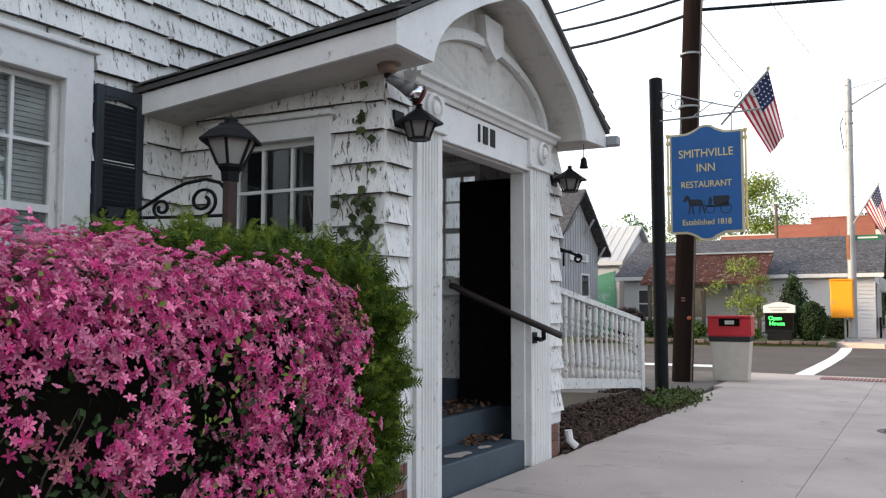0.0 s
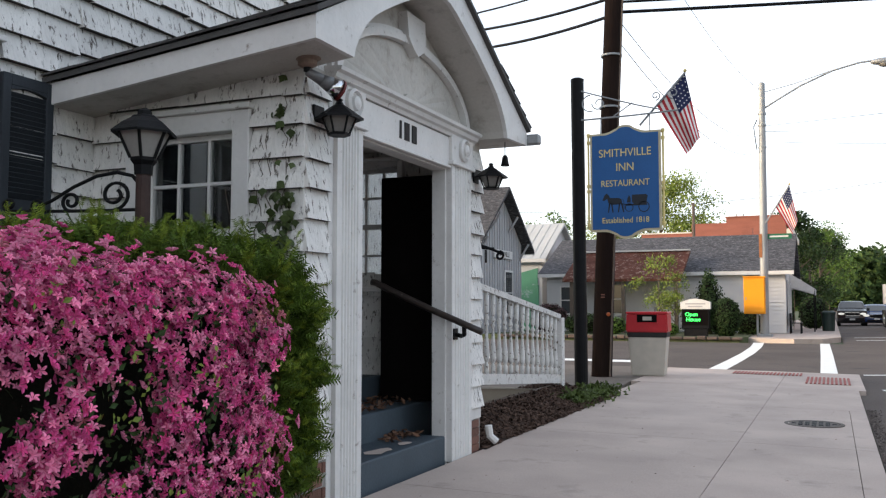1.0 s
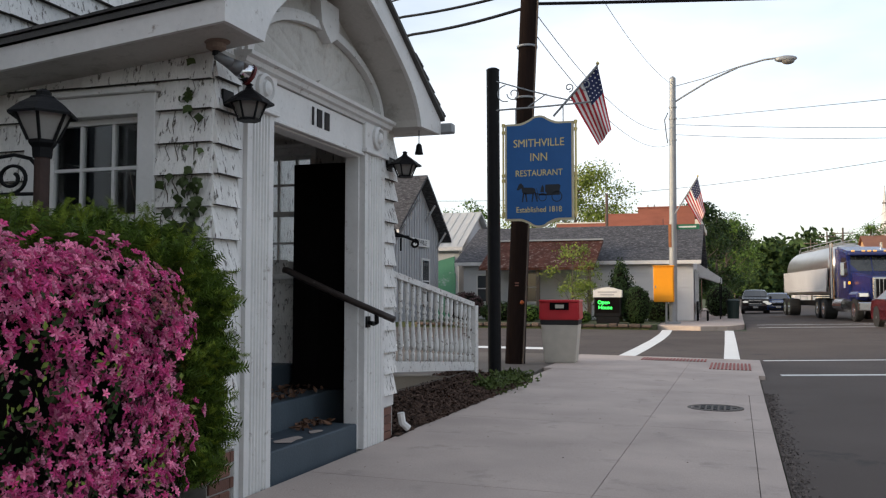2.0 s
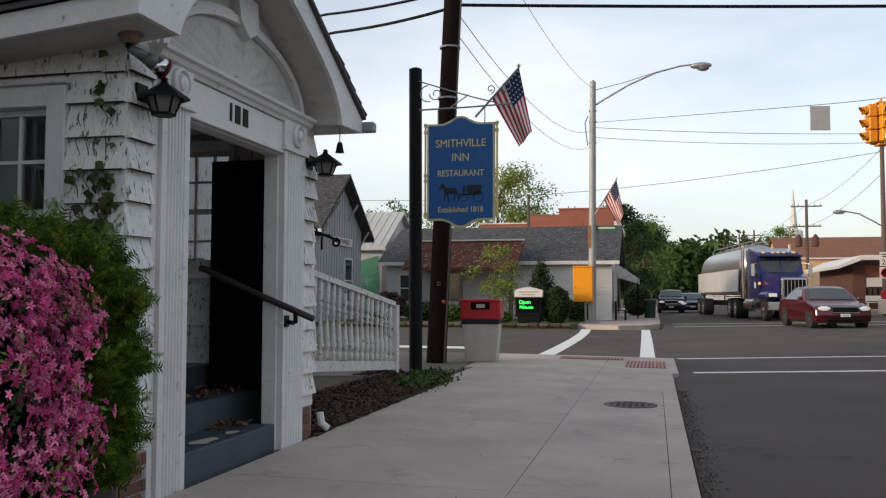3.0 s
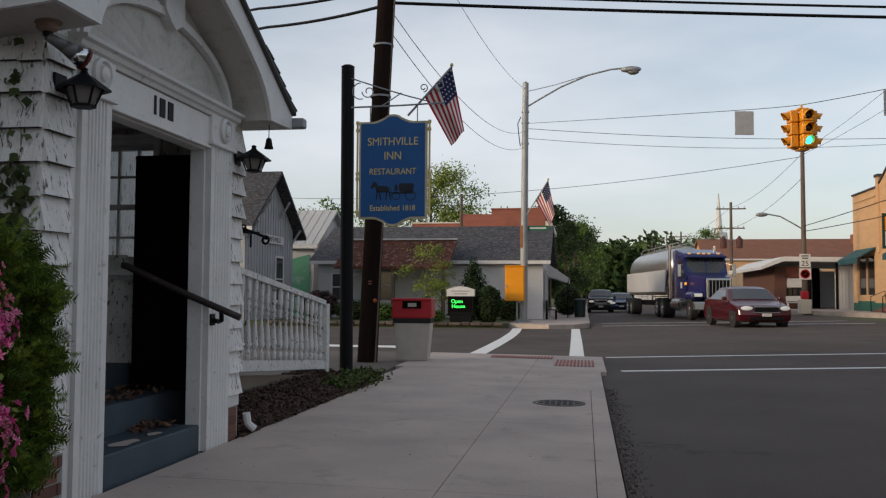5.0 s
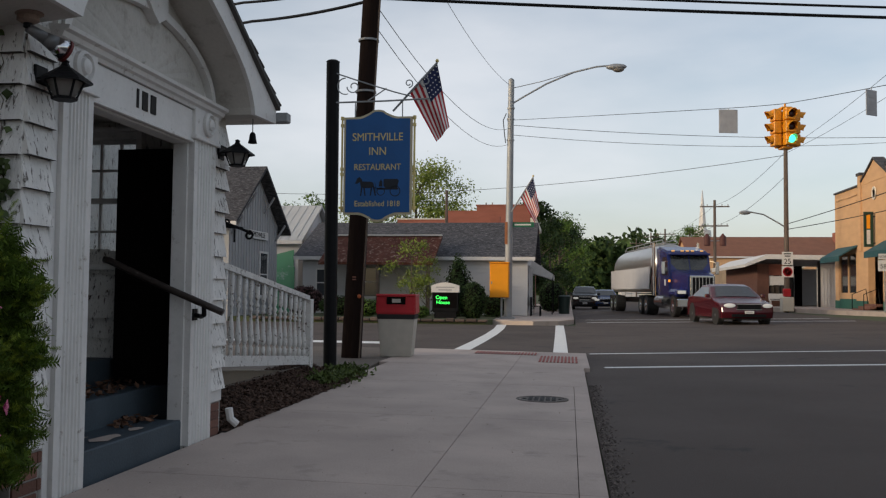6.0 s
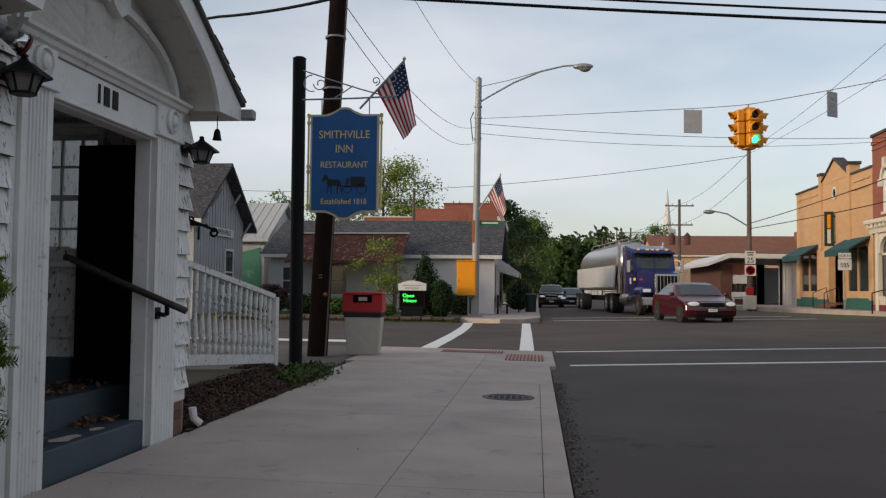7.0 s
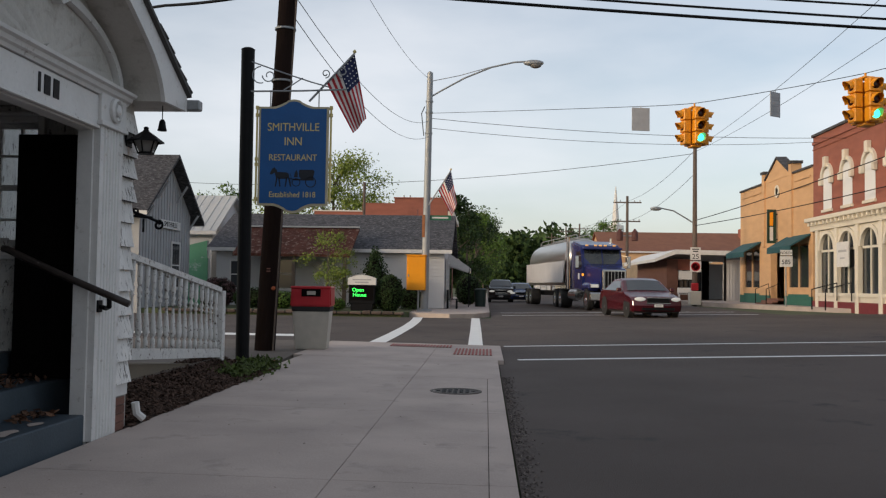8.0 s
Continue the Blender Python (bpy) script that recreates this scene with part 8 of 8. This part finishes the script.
prism(bm, [(2.2, 0.9), (2.2, 2.2), (2.55, 3.05), (2.75, 3.2), (4.6, 3.5), (4.7, 3.35), (4.7, 0.9)], -1.02, 1.02, "x")
bmesh.ops.bevel(bm, geom=bm.edges[:], offset=0.08, segments=2, affect="EDGES")
cab = part("cab", bm, M_TRUCKBLUE, tk)
for s in (-1, 1):
    bm = bmesh.new()
    bm.faces.new([bm.verts.new(p) for p in ((s * 0.03, 2.205, 2.26), (s * 0.92, 2.235, 2.26), (s * 0.88, 2.50, 2.96), (s * 0.03, 2.49, 2.96))])
    part("windscreen", bm, M_CARGLASS, cab)
    bm = bmesh.new()
    bm.faces.new([bm.verts.new((s * 1.025, y, z)) for y, z in ((2.45, 2.15), (2.72, 2.9), (3.5, 2.9), (3.5, 2.0), (2.6, 2.0))])
    part("side_window", bm, M_CARGLASS, cab)
    boxes("fender", [(s * 0.62, 0.35, 0.95, s * 1.2, 1.75, 1.32)], M_TRUCKBLUE, tk, 0.12)
    boxes("headlight_pod", [(s * 0.70, 0.24, 1.08, s * 1.14, 0.4, 1.26)], M_CHROME, tk, 0.02)
    boxes("headlight", [(s * 0.76, 0.225, 1.10, s * 1.10, 0.24, 1.24)], M_HEADLAMP, tk, 0.005)
    boxes("side_marker", [(s * 1.03, 1.9, 1.66, s * 1.10, 2.05, 1.78)], glow("amber_marker", (1.0, 0.35, 0.02), 1.2), tk, 0.01)
    rods_part("exhaust_pipe", [((s * 1.14, 4.85, 1.0), (s * 1.14, 4.85, 2.0), 0.11), ((s * 1.14, 4.85, 2.0), (s * 1.14, 4.85, 3.7), 0.075)], M_CHROME, tk, 12)
    rods_part("fuel_tank", [((s * 0.9, 2.9, 0.72), (s * 0.9, 4.5, 0.72), 0.33)], M_CHROME, tk, 18)
    boxes("mirror", [(s * 1.22, 2.15, 2.05, s * 1.40, 2.22, 2.65)], M_CHROME, tk, 0.02)
    rods_part("mirror_arm", [((s * 1.0, 2.4, 2.7), (s * 1.3, 2.2, 2.62), 0.015), ((s * 1.0, 2.4, 2.0), (s * 1.3, 2.2, 2.1), 0.015)], M_CHROME, tk, 6)
    for y, r in ((1.05, 0.52), (6.2, 0.52), (7.5, 0.52), (14.6, 0.5), (15.8, 0.5)):
        wheel_into(tk, s * (1.0 if y < 2 else 0.95), y, r, 0.30 if y < 2 else 0.58, M_CHROME, 22)
    boxes("rear_mudguard", [(s * 0.6, 5.5, 1.08, s * 1.25, 8.2, 1.13)], M_BLACK, tk)
boxes("sun_visor", [(-0.98, 2.20, 2.98, 0.98, 2.55, 3.07)], M_TRUCKBLUE, tk, 0.02)
for x in (-0.7, -0.25, 0, 0.25, 0.7):
    boxes("roof_marker", [(x - 0.06, 2.62, 3.17, x + 0.06, 2.75, 3.23)], glow("marker_lamp", (1.0, 0.5, 0.15), 0.6), tk)
boxes("grille_shell", [(-0.58, 0.13, 0.98, 0.58, 0.27, 1.95)], M_CHROME, tk, 0.04)
bm = bmesh.new()
bx(bm, -0.50, 0.118, 1.04, 0.50, 0.135, 1.86)
grl = part("grille", bm, M_BLACK, tk)
for k in range(7):
    x = -0.48 + 0.16 * k
    boxes("grille_bar", [(x - 0.012, 0.105, 1.04, x + 0.012, 0.12, 1.86)], M_CHROME, grl)
boxes("bumper", [(-1.2, 0.0, 0.48, 1.2, 0.2, 0.86)], M_CHROME, tk, 0.04)
boxes("tow_opening", [(-0.3, -0.006, 0.66, 0.3, 0.0, 0.76)], M_BLACK, tk)
boxes("plate_bar", [(-0.16, -0.012, 0.52, 0.16, 0.0, 0.62)], M_TRIM, tk)
boxes("chassis", [(-0.45, 0.4, 0.6, 0.45, 16.4, 0.9)], M_BLACK, tk)
boxes("door_badge", [(-1.032, 2.8, 1.5, -1.024, 3.1, 1.8)], M_TRIM, tk)
# trailer
bm = bmesh.new()
tank_prof = [(0.02, 5.3), (0.6, 5.35), (1.0, 5.6), (1.1, 6.0), (1.1, 15.6), (1.0, 16.1), (0.6, 16.4), (0.02, 16.45)]
lathe(bm, [(r, z) for r, z in tank_prof], 36)
tank = part("tank", bm, M_TANK, tk, "brushed silver bulk tank", smooth=True)
tank.matrix_basis = Matrix.Translation((0, 0, 2.62)) @ pose(0, 0, 0, -90, 0, 0) @ Matrix.Diagonal((1, 1, 1, 1))
for s in (-1, 1):
    bm = bmesh.new()
    prism(bm, [(5.6, 2.5), (16.3, 2.5), (16.3, 1.35), (5.9, 1.35)], s * 1.12, s * 1.18, "x")
    part("side_skirt", bm, M_SIDING, tk, "white lower side skirt")
    bm = bmesh.new()
    tube(bm, [(s * 0.35, 6.0, 3.75), (s * 0.35, 6.2, 3.95), (s * 0.35, 15.4, 3.95), (s * 0.35, 15.7, 3.72)], 0.025, 6)
    for y in (7.5, 9.0, 10.5, 12, 13.5):
        rod(bm, (s * 0.35, y, 3.66), (s * 0.35, y, 3.95), 0.015, n=5)
    part("top_rail", bm, M_STEEL, tk)
boxes("walkway", [(-0.3, 6.0, 3.70, 0.3, 15.6, 3.76)], M_STEEL, tk)
boxes("lower_hopper", [(-1.05, 5.9, 1.2, 1.05, 16.2, 1.6)], M_TANK, tk, 0.05)
boxes("mud_flap", [(-1.2, 16.5, 0.2, -0.65, 16.52, 1.0)], M_BLACK, tk)
boxes("mud_flap", [(0.65, 16.5, 0.2, 1.2, 16.52, 1.0)], M_BLACK, tk)
bm = bmesh.new()
for s in (-0.2, 0.2):
    rod(bm, (s, 16.55, 0.9), (s, 16.55, 3.9), 0.02, n=6)
for k in range(9):
    rod(bm, (-0.2, 16.55, 1.1 + 0.32 * k), (0.2, 16.55, 1.1 + 0.32 * k), 0.015, n=6)
part("ladder", bm, M_STEEL, tk)
